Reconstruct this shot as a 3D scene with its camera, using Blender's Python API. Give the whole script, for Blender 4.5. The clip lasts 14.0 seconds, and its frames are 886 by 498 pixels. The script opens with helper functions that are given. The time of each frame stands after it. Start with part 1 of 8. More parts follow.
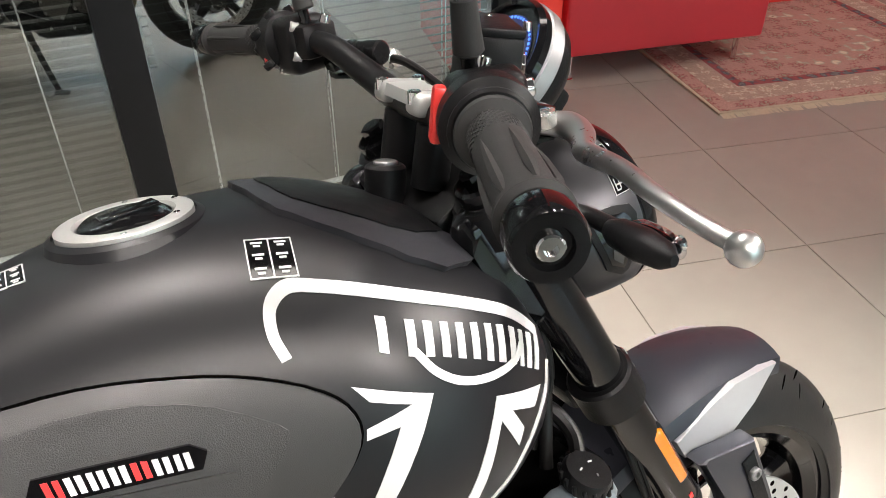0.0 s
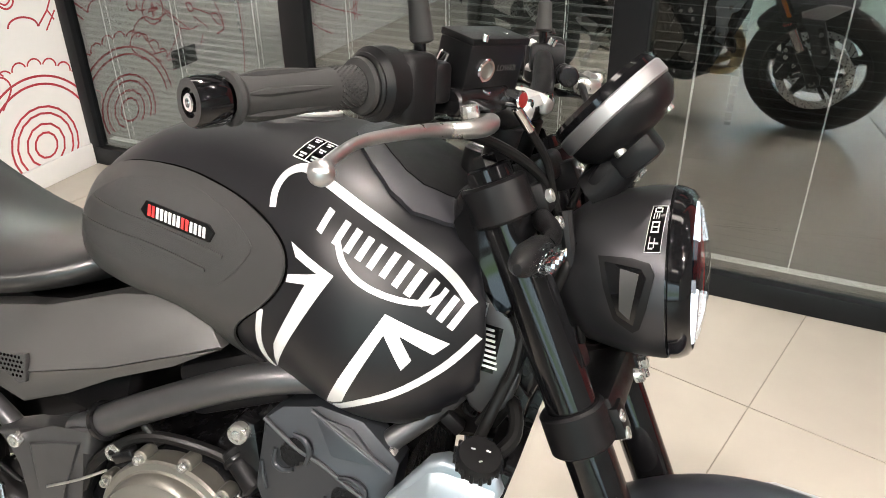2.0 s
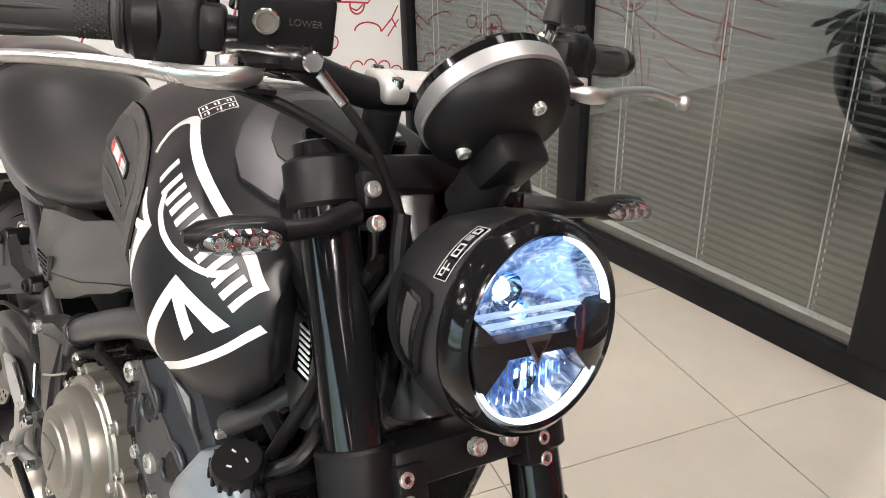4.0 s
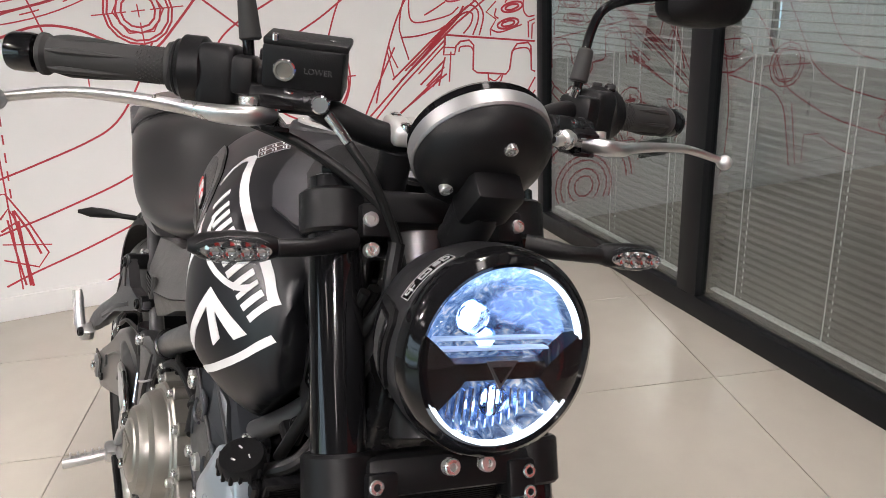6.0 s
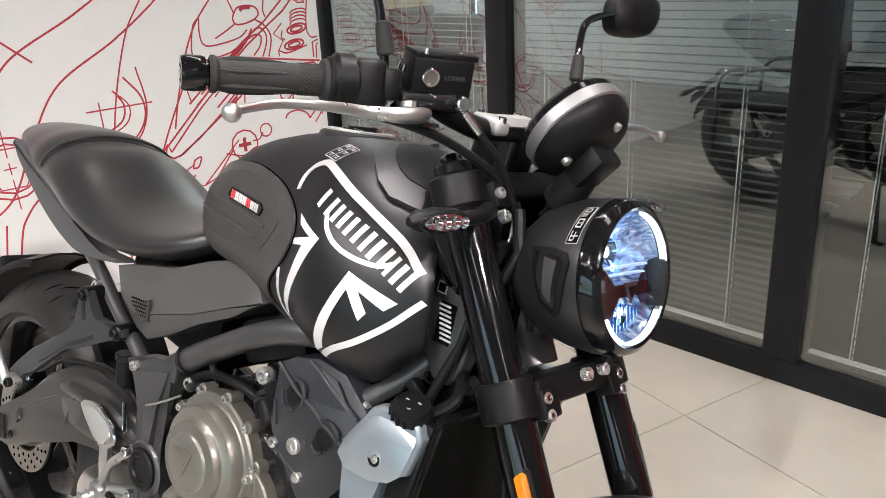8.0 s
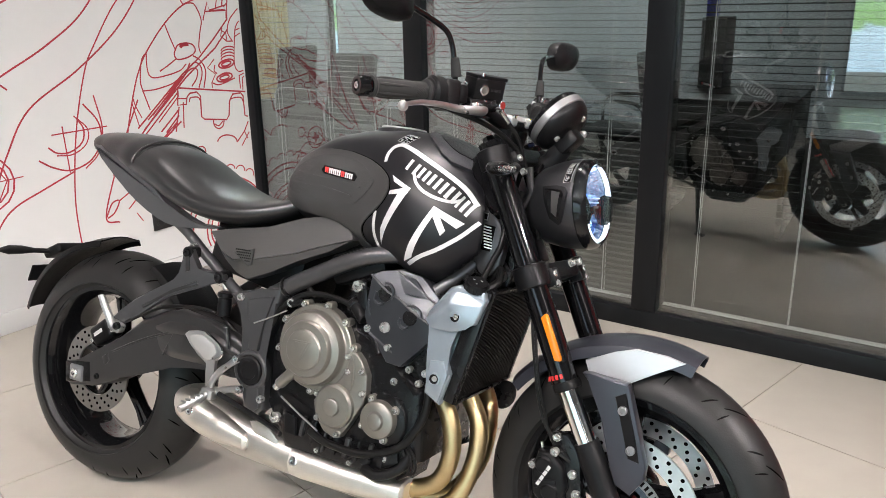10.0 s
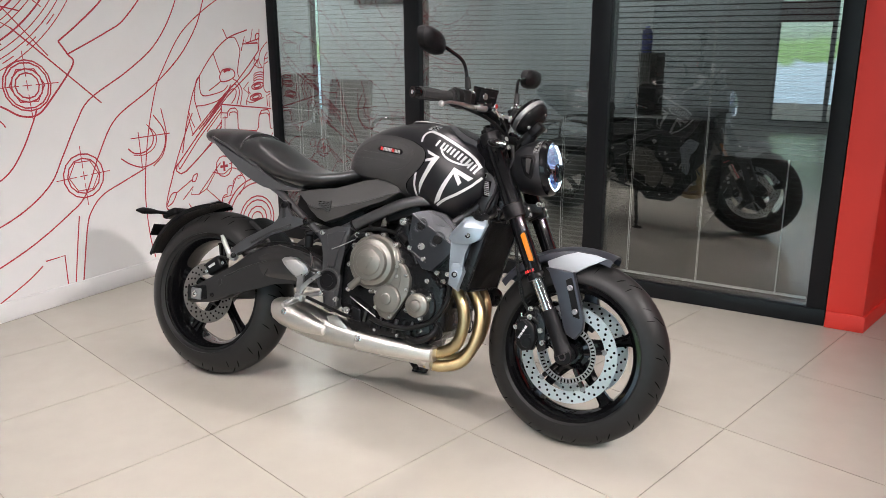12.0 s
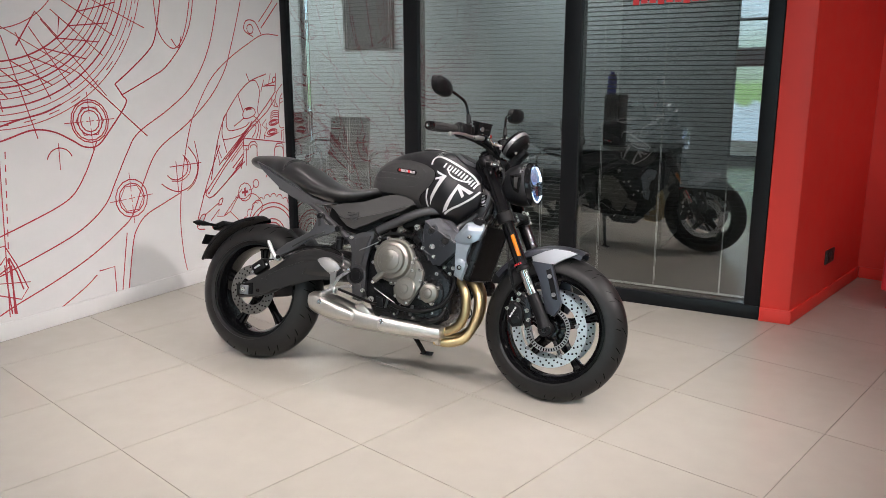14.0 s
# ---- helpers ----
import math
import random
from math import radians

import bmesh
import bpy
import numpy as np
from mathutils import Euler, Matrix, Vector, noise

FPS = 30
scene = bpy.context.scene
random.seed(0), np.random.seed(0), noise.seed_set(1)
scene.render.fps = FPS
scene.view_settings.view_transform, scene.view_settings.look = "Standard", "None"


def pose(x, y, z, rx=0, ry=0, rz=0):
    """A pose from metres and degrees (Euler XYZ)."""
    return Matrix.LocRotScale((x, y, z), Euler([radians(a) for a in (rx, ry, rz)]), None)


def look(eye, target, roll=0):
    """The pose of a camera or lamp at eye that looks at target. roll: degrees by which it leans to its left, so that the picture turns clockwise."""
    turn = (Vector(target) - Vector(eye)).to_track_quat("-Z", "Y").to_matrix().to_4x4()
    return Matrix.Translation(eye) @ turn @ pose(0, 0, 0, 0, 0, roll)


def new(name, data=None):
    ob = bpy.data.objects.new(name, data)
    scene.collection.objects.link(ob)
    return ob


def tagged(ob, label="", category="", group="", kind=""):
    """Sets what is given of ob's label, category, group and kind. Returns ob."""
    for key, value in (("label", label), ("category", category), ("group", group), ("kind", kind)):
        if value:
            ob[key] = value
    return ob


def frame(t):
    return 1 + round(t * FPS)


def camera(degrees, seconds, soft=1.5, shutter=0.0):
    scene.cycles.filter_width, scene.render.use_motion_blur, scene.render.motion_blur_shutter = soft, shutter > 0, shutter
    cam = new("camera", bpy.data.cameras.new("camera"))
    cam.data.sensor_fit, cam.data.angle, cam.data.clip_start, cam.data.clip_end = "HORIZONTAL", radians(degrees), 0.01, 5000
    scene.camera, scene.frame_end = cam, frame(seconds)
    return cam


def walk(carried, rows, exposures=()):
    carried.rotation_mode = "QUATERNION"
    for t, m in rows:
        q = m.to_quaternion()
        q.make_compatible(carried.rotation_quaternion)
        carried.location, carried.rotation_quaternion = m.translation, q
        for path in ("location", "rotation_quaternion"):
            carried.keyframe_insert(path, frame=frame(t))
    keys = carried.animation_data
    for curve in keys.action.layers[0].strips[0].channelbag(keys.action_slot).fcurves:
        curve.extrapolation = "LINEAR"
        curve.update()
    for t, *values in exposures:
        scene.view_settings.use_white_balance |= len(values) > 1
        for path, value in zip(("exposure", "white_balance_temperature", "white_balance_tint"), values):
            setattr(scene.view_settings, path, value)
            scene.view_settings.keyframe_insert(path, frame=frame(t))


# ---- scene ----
cam = camera(59.8, 14.0, soft=0.6)
METRES, EYE, TURN = 4.19, 1.292, -34.2
ROWS = [
    (0.0, 0.0, 0.0, 0.0, -0.16, -35.3, 0.22),
    (0.5, 0.0333, 0.0027, -0.0003, 15.64, -33.8, 0.02),
    (1.0, 0.0699, -0.002, -0.0036, 32.42, -32.69, -0.27),
    (1.5, 0.1119, 0.0014, -0.001, 43.93, -31.03, -0.02),
    (2.0, 0.1298, 0.0179, -0.002, 51.04, -29.88, 0.47),
    (2.5, 0.1381, 0.0476, -0.0085, 57.9, -29.35, 0.8),
    (3.0, 0.1458, 0.082, -0.0157, 66.19, -29.39, 0.91),
    (5.5, 0.174, 0.1741, -0.0321, 96.11, -21.12, 2.48),
    (6.0, 0.177, 0.1729, -0.03, 95.11, -20.3, 2.82),
    (6.5, 0.1854, 0.1663, -0.0255, 91.47, -20.14, 3.1),
    (7.0, 0.1914, 0.1357, -0.0255, 85.58, -20.28, 3.18),
    (7.5, 0.1967, 0.0943, -0.0234, 78.76, -20.23, 3.04),
    (8.0, 0.2104, 0.0656, -0.023, 72.51, -19.94, 2.73),
    (10.5, 0.3556, -0.1063, -0.0108, 59.49, -17.17, 0.82),
    (11.0, 0.4053, -0.1417, -0.011, 58.71, -16.76, 0.63),
    (11.5, 0.4542, -0.1844, -0.012, 58.18, -16.19, 0.51),
    (12.0, 0.4959, -0.219, -0.0057, 57.75, -15.39, 0.36),
    (12.5, 0.5459, -0.2515, -0.0051, 57.36, -14.55, 0.3),
    (13.0, 0.5795, -0.2809, -0.0024, 57.05, -13.64, 0.23),
    (13.5, 0.6023, -0.3132, -0.0031, 56.56, -12.99, 0.16),
    (14.0, 0.618, -0.3323, 0.0002, 55.91, -12.58, 0.16),
]
EXPOSURES = [(0.0, 0.28, 6700, 14), (1.5, 0.54, 6900, 15), (3.0, 0.53, 6900, 15), (5.5, -0.03, 6600, 18), (6.5, -0.03, 6600, 18), (8.0, 0.21, 6550, 17), (10.5, 0.15, 6550, 18), (12.5, -0.16, 6500, 19), (14.0, -0.2, 6500, 19)]
walk(cam, [(t, pose(0.745, -0.31, EYE, 0, 0, TURN) @ pose(METRES * x, METRES * y, METRES * z, 90 + pitch, roll, yaw)) for t, x, y, z, yaw, pitch, roll in ROWS], EXPOSURES)

import mathutils.bvhtree

# ---- world and light ----
world = bpy.data.worlds.new("world")
scene.world = world
world.use_nodes = True
wn = world.node_tree.nodes
sky = wn.new("ShaderNodeTexSky")
sky.sky_type, sky.sun_disc = "NISHITA", False
sky.sun_elevation, sky.sun_rotation = radians(38), radians(200)
wn["Background"].inputs[1].default_value = 0.15
world.node_tree.links.new(sky.outputs[0], wn["Background"].inputs[0])


def lamp(name, kind, power, m, colour, size=0.1, size_y=None, angle=None, blend=0.4):
    data = bpy.data.lights.new(name, kind)
    data.energy, data.color = power, colour
    if kind == "AREA":
        data.shape, data.size, data.size_y = "RECTANGLE", size, size_y or size
    else:
        data.shadow_soft_size = size
    if kind == "SPOT":
        data.spot_size, data.spot_blend = radians(angle), blend
    ob = new(name, data)
    ob.matrix_world = m
    return ob


WARM = (1.0, 0.965, 0.91)
SPOTS = [((4.4, -1.3, 3.28), (0.35, 0.15, 0.25), 740, 56), ((0.9, 0.9, 3.28), (0.7, -0.1, 0.3), 200, 80), ((2.3, 0.75, 3.28), (0.9, -0.1, 0.3), 110, 70), ((1.5, -3.0, 3.28), (0.6, 0.05, 0.5), 470, 62), ((-0.1, -2.2, 3.28), (0.3, 0.0, 0.45), 250, 58)]
SPOTS += [((x, y, 3.28), (x, y + 0.001, 0), 4 if x < 0 else 42 if x > 3.4 else 6, 125) for x, y in ((-0.2, -0.9), (-0.2, -2.7), (1.5, -0.7), (1.5, -2.5), (3.3, -0.7), (3.3, -2.5), (5.1, -0.7), (3.5, 0.9), (4.9, 0.9))]
for place, aim, power, cone in SPOTS:
    lamp("track_spot_light", "SPOT", power, look(place, aim), WARM, 0.03, angle=cone, blend=0.9)
# Showroom panels out of view, weak soft fill.
PANELS = [(0.1, 0.95), (1.8, 0.75), (0.4, -3.6), (2.9, -3.6), (5.5, -2.2), (6.5, -5.5)]
# Unseen office panels, added to brighten the wall and curtain behind the glass.
OFFICEFILLS = [pose(-1.03, 1.873, 0, 0, 0, -7.8) @ Vector(v) for v in ((0.7, 4.1, 0), (-3.4, 3.6, 0))]
for c, power in zip(OFFICEFILLS, (50, 120)):
    lamp("office_fill_light", "AREA", power, look((c.x, c.y, 3.27), (c.x, c.y + 0.001, 0)), (0.90, 0.98, 0.92), 1.2, 0.3)
for x, y in PANELS:
    lamp("panel_light", "AREA", 2.5, look((x, y, 3.27), (x, y + 0.001, 0)), WARM, 1.2, 0.3)
sun = lamp("sun", "SUN", 4.5, look((-20, 3, 20), (0, 0, 0)), (1.0, 0.96, 0.9))
sun.data.angle = radians(0.6)

# ---- materials ----
def material(name, colour, rough=0.5, metal=0.0, coat=0.0, vary=0.12, grain=60.0, bump=0.0, bump_scale=None, rough_vary=0.08, spec=0.5, piece=0.0, stretch=(1, 1, 1), world_wide=False):
    """A surface with colour and gloss that vary at two scales, and fine relief."""
    mat = bpy.data.materials.new(name)
    mat.use_nodes = True
    nt = mat.node_tree
    nodes, link = nt.nodes, nt.links.new
    bsdf = nodes["Principled BSDF"]
    bsdf.inputs["Metallic"].default_value = metal
    bsdf.inputs["Coat Weight"].default_value = coat
    bsdf.inputs["Coat Roughness"].default_value = 0.06
    bsdf.inputs["Specular IOR Level"].default_value = spec
    coord = nodes.new("ShaderNodeTexCoord")
    mapping = nodes.new("ShaderNodeMapping")
    mapping.inputs["Scale"].default_value = stretch
    link(nodes.new("ShaderNodeNewGeometry").outputs["Position"] if world_wide else coord.outputs["Object"], mapping.inputs["Vector"])
    fine, wide = nodes.new("ShaderNodeTexNoise"), nodes.new("ShaderNodeTexNoise")
    for tex, scale, detail in ((fine, grain, 6), (wide, grain / 14, 3)):
        tex.inputs["Scale"].default_value, tex.inputs["Detail"].default_value = scale, detail
        link(mapping.outputs[0], tex.inputs["Vector"])
    both = nodes.new("ShaderNodeMath")
    both.operation = "ADD"
    link(fine.outputs["Fac"], both.inputs[0])
    link(wide.outputs["Fac"], both.inputs[1])
    last = both.outputs[0]
    if piece:
        info, extra = nodes.new("ShaderNodeObjectInfo"), nodes.new("ShaderNodeMath")
        extra.operation, extra.inputs[1].default_value = "MULTIPLY_ADD", piece
        link(info.outputs["Random"], extra.inputs[0])
        link(last, extra.inputs[2])
        last = extra.outputs[0]
    value = nodes.new("ShaderNodeMapRange")
    value.inputs["From Min"].default_value, value.inputs["From Max"].default_value = 0.45, 1.55 + piece
    value.inputs["To Min"].default_value, value.inputs["To Max"].default_value = 1 - vary, 1 + vary
    link(last, value.inputs["Value"])
    tint = nodes.new("ShaderNodeVectorMath")
    tint.operation, tint.inputs[0].default_value = "SCALE", colour
    link(value.outputs[0], tint.inputs["Scale"])
    link(tint.outputs[0], bsdf.inputs["Base Color"])
    gloss = nodes.new("ShaderNodeMapRange")
    gloss.inputs["From Min"].default_value, gloss.inputs["From Max"].default_value = 0.45, 1.55
    gloss.inputs["To Min"].default_value, gloss.inputs["To Max"].default_value = max(rough - rough_vary, 0.02), rough + rough_vary
    link(both.outputs[0], gloss.inputs["Value"])
    link(gloss.outputs[0], bsdf.inputs["Roughness"])
    if bump:
        relief, push = nodes.new("ShaderNodeTexNoise"), nodes.new("ShaderNodeBump")
        relief.inputs["Scale"].default_value, relief.inputs["Detail"].default_value = bump_scale or grain * 4, 4
        push.inputs["Strength"].default_value, push.inputs["Distance"].default_value = bump, 0.001
        link(mapping.outputs[0], relief.inputs["Vector"])
        link(relief.outputs["Fac"], push.inputs["Height"])
        link(push.outputs[0], bsdf.inputs["Normal"])
    return mat


def glass(name, colour=(0.8, 0.85, 0.85), rough=0.0, gloss=0.04, sheen=(1, 1, 1)):
    """Clear sheet glass: mirror gloss by Fresnel over straight see-through."""
    mat = bpy.data.materials.new(name)
    mat.use_nodes = True
    nodes, link = mat.node_tree.nodes, mat.node_tree.links.new
    nodes.remove(nodes["Principled BSDF"])
    clear, mirror, mix, facing, power, reach = (nodes.new("ShaderNode" + n) for n in ("BsdfTransparent", "BsdfGlossy", "MixShader", "LayerWeight", "Math", "MapRange"))
    clear.inputs[0].default_value = (*colour, 1)
    mirror.inputs["Roughness"].default_value = rough
    mirror.inputs["Color"].default_value = (*sheen, 1)
    facing.inputs["Blend"].default_value = 0.5
    power.operation, power.inputs[1].default_value = "POWER", 5
    reach.inputs["To Min"].default_value = gloss
    link(facing.outputs["Facing"], power.inputs[0])
    link(power.outputs[0], reach.inputs["Value"])
    link(reach.outputs[0], mix.inputs[0])
    link(clear.outputs[0], mix.inputs[1])
    link(mirror.outputs[0], mix.inputs[2])
    link(mix.outputs[0], nodes["Material Output"].inputs[0])
    return mat


def glow(name, colour, strength):
    mat = bpy.data.materials.new(name)
    mat.use_nodes = True
    bsdf = mat.node_tree.nodes["Principled BSDF"]
    bsdf.inputs["Base Color"].default_value = (*colour, 1)
    bsdf.inputs["Emission Color"].default_value = (*colour, 1)
    bsdf.inputs["Emission Strength"].default_value = strength
    return mat


SATIN = material("satin_black_paint", (0.004, 0.004, 0.0055), 0.41, spec=0.42, vary=0.1, grain=40, bump=0.03, bump_scale=900, rough_vary=0.03)
GLOSS = material("gloss_black_paint", (0.004, 0.004, 0.0045), 0.09, coat=0.3, spec=0.25, vary=0.1, rough_vary=0.02)
PLASTIC = material("black_textured_plastic", (0.005, 0.005, 0.0055), 0.38, spec=0.17, vary=0.15, bump=0.25, bump_scale=1400)
PAD = material("knee_pad_plastic", (0.027, 0.0267, 0.0265), 0.42, vary=0.1, bump=0.2, bump_scale=1600)
CASTING = material("black_engine_paint", (0.0055, 0.0055, 0.006), 0.26, spec=0.3, vary=0.2, bump=0.2, bump_scale=500)
FRAMEPAINT = material("dark_frame_paint", (0.085, 0.085, 0.088), 0.36, metal=0.7, spec=0.4, vary=0.12, bump=0.12, bump_scale=700)
RUBBER = material("tyre_rubber", (0.014, 0.0137, 0.0135), 0.42, spec=0.26, vary=0.25, grain=45, bump=0.2, bump_scale=350)
GRIP = material("grip_rubber", (0.022, 0.022, 0.022), 0.66, spec=0.25, vary=0.15, bump=0.2, bump_scale=900)
SEATSKIN = material("seat_vinyl", (0.013, 0.013, 0.0135), 0.34, spec=0.42, vary=0.08, bump=0.06, bump_scale=900, rough_vary=0.015)
ALLOY = material("polished_alloy", (0.50, 0.50, 0.495), 0.30, metal=0.95, vary=0.08, grain=90)
SILVER = material("silver_anodised", (0.30, 0.30, 0.305), 0.46, metal=0.9, vary=0.06)
CHROME = material("chrome", (0.8, 0.8, 0.8), 0.1, metal=1.0, vary=0.05)
STEEL = material("brushed_steel", (0.56, 0.54, 0.50), 0.42, metal=1.0, vary=0.16, grain=70, stretch=(1, 12, 12), bump=0.05)
HEADER = material("heat_tinted_steel", (0.48, 0.37, 0.20), 0.36, metal=1.0, vary=0.22, grain=22)
COVER = material("bronze_grey_engine_cover", (0.215, 0.205, 0.182), 0.38, metal=0.75, vary=0.12, bump=0.12, bump_scale=900)
COWL = material("silver_blue_cowl", (0.30, 0.35, 0.39), 0.33, metal=0.65, vary=0.06)
FENDERSILVER = material("silver_fender_paint", (0.5, 0.51, 0.53), 0.34, metal=0.5, vary=0.05)
FENDERDARK = material("graphite_fender_paint", (0.036, 0.038, 0.048), 0.32, metal=0.4, vary=0.08)
DISC = material("brake_disc_steel", (0.66, 0.69, 0.71), 0.34, metal=0.95, vary=0.14, grain=80)
WHITE = material("white_decal", (0.54, 0.54, 0.54), 0.4, vary=0.03)
LABELGREY = material("grey_label_print", (0.30, 0.30, 0.30), 0.5, vary=0.05)
REDINK = material("red_decal", (0.62, 0.03, 0.03), 0.4, vary=0.08)
SWITCHRED = material("red_switch", (0.6, 0.03, 0.025), 0.4, vary=0.05)
AMBER = material("amber_reflector", (0.55, 0.155, 0.004), 0.15, coat=0.8, vary=0.15, grain=300, bump=0.5, bump_scale=500)
LENS = glass("clear_lens", (0.93, 0.95, 0.97))
BULB = glow("headlamp_glow", (0.8, 0.9, 1.0), 7.0)
BEAMRIM = glow("daylight_strip", (0.8, 0.92, 1.0), 2.5)
REFLECTOR = material("headlamp_reflector", (0.42, 0.6, 0.85), 0.12, metal=1.0, vary=0.15, grain=30, bump=0.4, bump_scale=60)
SCREEN = glow("display_blue", (0.06, 0.2, 0.9), 1.2)
SCREENYELLOW = glow("display_yellow", (0.9, 0.75, 0.05), 1.2)
RADIATOR = material("radiator_core", (0.003, 0.003, 0.0032), 0.5, spec=0.12, vary=0.2, bump=0.3)
CABLE = material("cable_sheath", (0.006, 0.006, 0.006), 0.36, spec=0.16, vary=0.1)

PAINTWHITE = material("white_wall_paint", (0.68, 0.675, 0.665), 0.75, vary=0.03, grain=8, bump=0.12, bump_scale=160)
MURALRED = material("red_mural_ink", (0.43, 0.03, 0.045), 0.6, vary=0.12, grain=30)
REDWALL = material("red_wall_paint", (0.80, 0.045, 0.03), 0.5, vary=0.05, grain=10, bump=0.08, bump_scale=200)
TILE = material("beige_floor_tile", (0.385, 0.358, 0.315), 0.20, vary=0.09, grain=10, bump=0.03, bump_scale=60, rough_vary=0.015, piece=0.4, world_wide=True)
GROUT = material("brown_grout", (0.25, 0.225, 0.195), 0.85, vary=0.2, grain=90)
FRAMEBLACK = material("black_aluminium_frame", (0.007, 0.0078, 0.0092), 0.38, spec=0.2, vary=0.1, grain=30)
SHEET = glass("window_glass", (0.66, 0.70, 0.70), gloss=0.155, sheen=(0.98, 1.0, 0.97))
CLEAR = glass("outer_window_glass", (0.9, 0.93, 0.93))
# Slat colour lifted to look lit; a shaded copy follows further down.
SLAT = material("blind_slat", (0.075, 0.072, 0.064), 0.5, metal=0.2, vary=0.06)
CORD = material("blind_cord", (0.75, 0.75, 0.72), 0.7, vary=0.1)
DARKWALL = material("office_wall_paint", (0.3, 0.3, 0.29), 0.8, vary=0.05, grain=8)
CEILING = material("ceiling_paint", (0.11, 0.11, 0.115), 0.85, vary=0.04, grain=6)
NOSESKIN = material("nose_panel_plastic", (0.022, 0.022, 0.026), 0.36, spec=0.45, vary=0.15, bump=0.25, bump_scale=1300)
SIDESKIN = material("side_cover_plastic", (0.048, 0.047, 0.046), 0.38, vary=0.1, bump=0.2, bump_scale=1600)
PADINSET = material("ribbed_pad_inset", (0.029, 0.029, 0.029), 0.46, vary=0.1, bump=0.6, bump_scale=1100)
SCREENGREEN = glow("green_dot", (0.1, 0.9, 0.15), 1.0)
SPOTGLOW = glow("spot_face", (1.0, 0.95, 0.88), 25.0)
PANELGLOW = glow("lamp_diffuser", (1.0, 0.96, 0.9), 6.0)
HEADPAINT = material("slate_engine_paint", (0.028, 0.031, 0.036), 0.34, metal=0.4, vary=0.1, bump=0.1, bump_scale=700)
SHIELD = material("satin_steel_shield", (0.72, 0.69, 0.64), 0.40, metal=1.0, vary=0.1, grain=50, stretch=(1, 10, 10))

# Reflections in the bowl are painted as blue-white emission streaks.
LAMPBOWL = bpy.data.materials.new("painted_glow_bowl")
LAMPBOWL.use_nodes = True
ln, ll = LAMPBOWL.node_tree.nodes, LAMPBOWL.node_tree.links.new
lb = ln["Principled BSDF"]
lb.inputs["Base Color"].default_value, lb.inputs["Metallic"].default_value, lb.inputs["Roughness"].default_value = (0.5, 0.6, 0.75, 1), 1.0, 0.15
lcoord, lmap, lnoise, lramp = ln.new("ShaderNodeTexCoord"), ln.new("ShaderNodeMapping"), ln.new("ShaderNodeTexNoise"), ln.new("ShaderNodeValToRGB")
lmap.inputs["Scale"].default_value = (16, 46, 58)
lnoise.inputs["Scale"].default_value, lnoise.inputs["Detail"].default_value, lnoise.inputs["Distortion"].default_value = 1.5, 6, 2.2
lramp.color_ramp.elements[0].position, lramp.color_ramp.elements[0].color = 0.33, (0.02, 0.05, 0.13, 1)
lramp.color_ramp.elements[1].position, lramp.color_ramp.elements[1].color = 0.68, (0.95, 0.98, 1.0, 1)
lramp.color_ramp.elements.new(0.48).color = (0.12, 0.25, 0.52, 1)
lramp.color_ramp.elements.new(0.57).color = (0.32, 0.52, 0.82, 1)
ll(lcoord.outputs["Object"], lmap.inputs[0])
ll(lmap.outputs[0], lnoise.inputs["Vector"])
ll(lnoise.outputs["Fac"], lramp.inputs[0])
ll(lramp.outputs[0], lb.inputs["Emission Color"])
lb.inputs["Emission Strength"].default_value = 0.6
GRASS = material("grass", (0.09, 0.16, 0.035), 0.9, vary=0.3, grain=3)
REDLEATHER = material("red_leather", (0.72, 0.045, 0.06), 0.45, vary=0.06, grain=14, bump=0.15, bump_scale=350)
RUGPILE = material("rug_fringe", (0.55, 0.47, 0.34), 0.95, vary=0.15, grain=60, bump=0.4, bump_scale=500)
DESK = material("dark_desk_laminate", (0.03, 0.028, 0.027), 0.4, vary=0.15, grain=20)
CHAIRBLACK = material("chair_fabric", (0.02, 0.02, 0.021), 0.8, vary=0.2, grain=120, bump=0.3)
BLUEPLASTIC = material("blue_plastic", (0.03, 0.06, 0.62), 0.3, vary=0.05)
SOCKETBLACK = material("socket_plastic", (0.015, 0.015, 0.016), 0.35, vary=0.05)
BOLTSTEEL = material("zinc_bolt", (0.58, 0.58, 0.56), 0.28, metal=0.85, vary=0.1)

ARMPAINT = material("satin_swingarm_paint", (0.040, 0.039, 0.039), 0.29, metal=0.6, spec=0.45, vary=0.04, rough_vary=0.01)
CAPRING = material("bead_blasted_alloy", (0.46, 0.46, 0.45), 0.46, metal=0.65, vary=0.05, grain=120, bump=0.06, bump_scale=1500)
REARDISC = material("used_disc_steel", (0.34, 0.32, 0.30), 0.36, metal=1.0, vary=0.2, grain=80)
LAMPSHELL = material("graphite_lamp_shell", (0.052, 0.052, 0.056), 0.38, metal=0.8, vary=0.08, grain=60, bump=0.08, bump_scale=1400)
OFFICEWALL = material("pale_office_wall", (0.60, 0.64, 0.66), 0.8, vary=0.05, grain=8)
BANNER = material("dark_red_banner", (0.16, 0.02, 0.02), 0.6, vary=0.1, grain=20)
SCREENDIM = glow("display_dim_blue", (0.006, 0.012, 0.06), 0.2)
# Faint emission paints the lamp's light onto the flutes.
FLUTE = glow("painted_glow_flute", (0.45, 0.63, 0.92), 0.2)
# Same slats with shade put into the colour, dark against the office wall.
SHADEDSLAT = material("shaded_blind_slat", (0.018, 0.018, 0.018), 0.6, spec=0.2, vary=0.06)
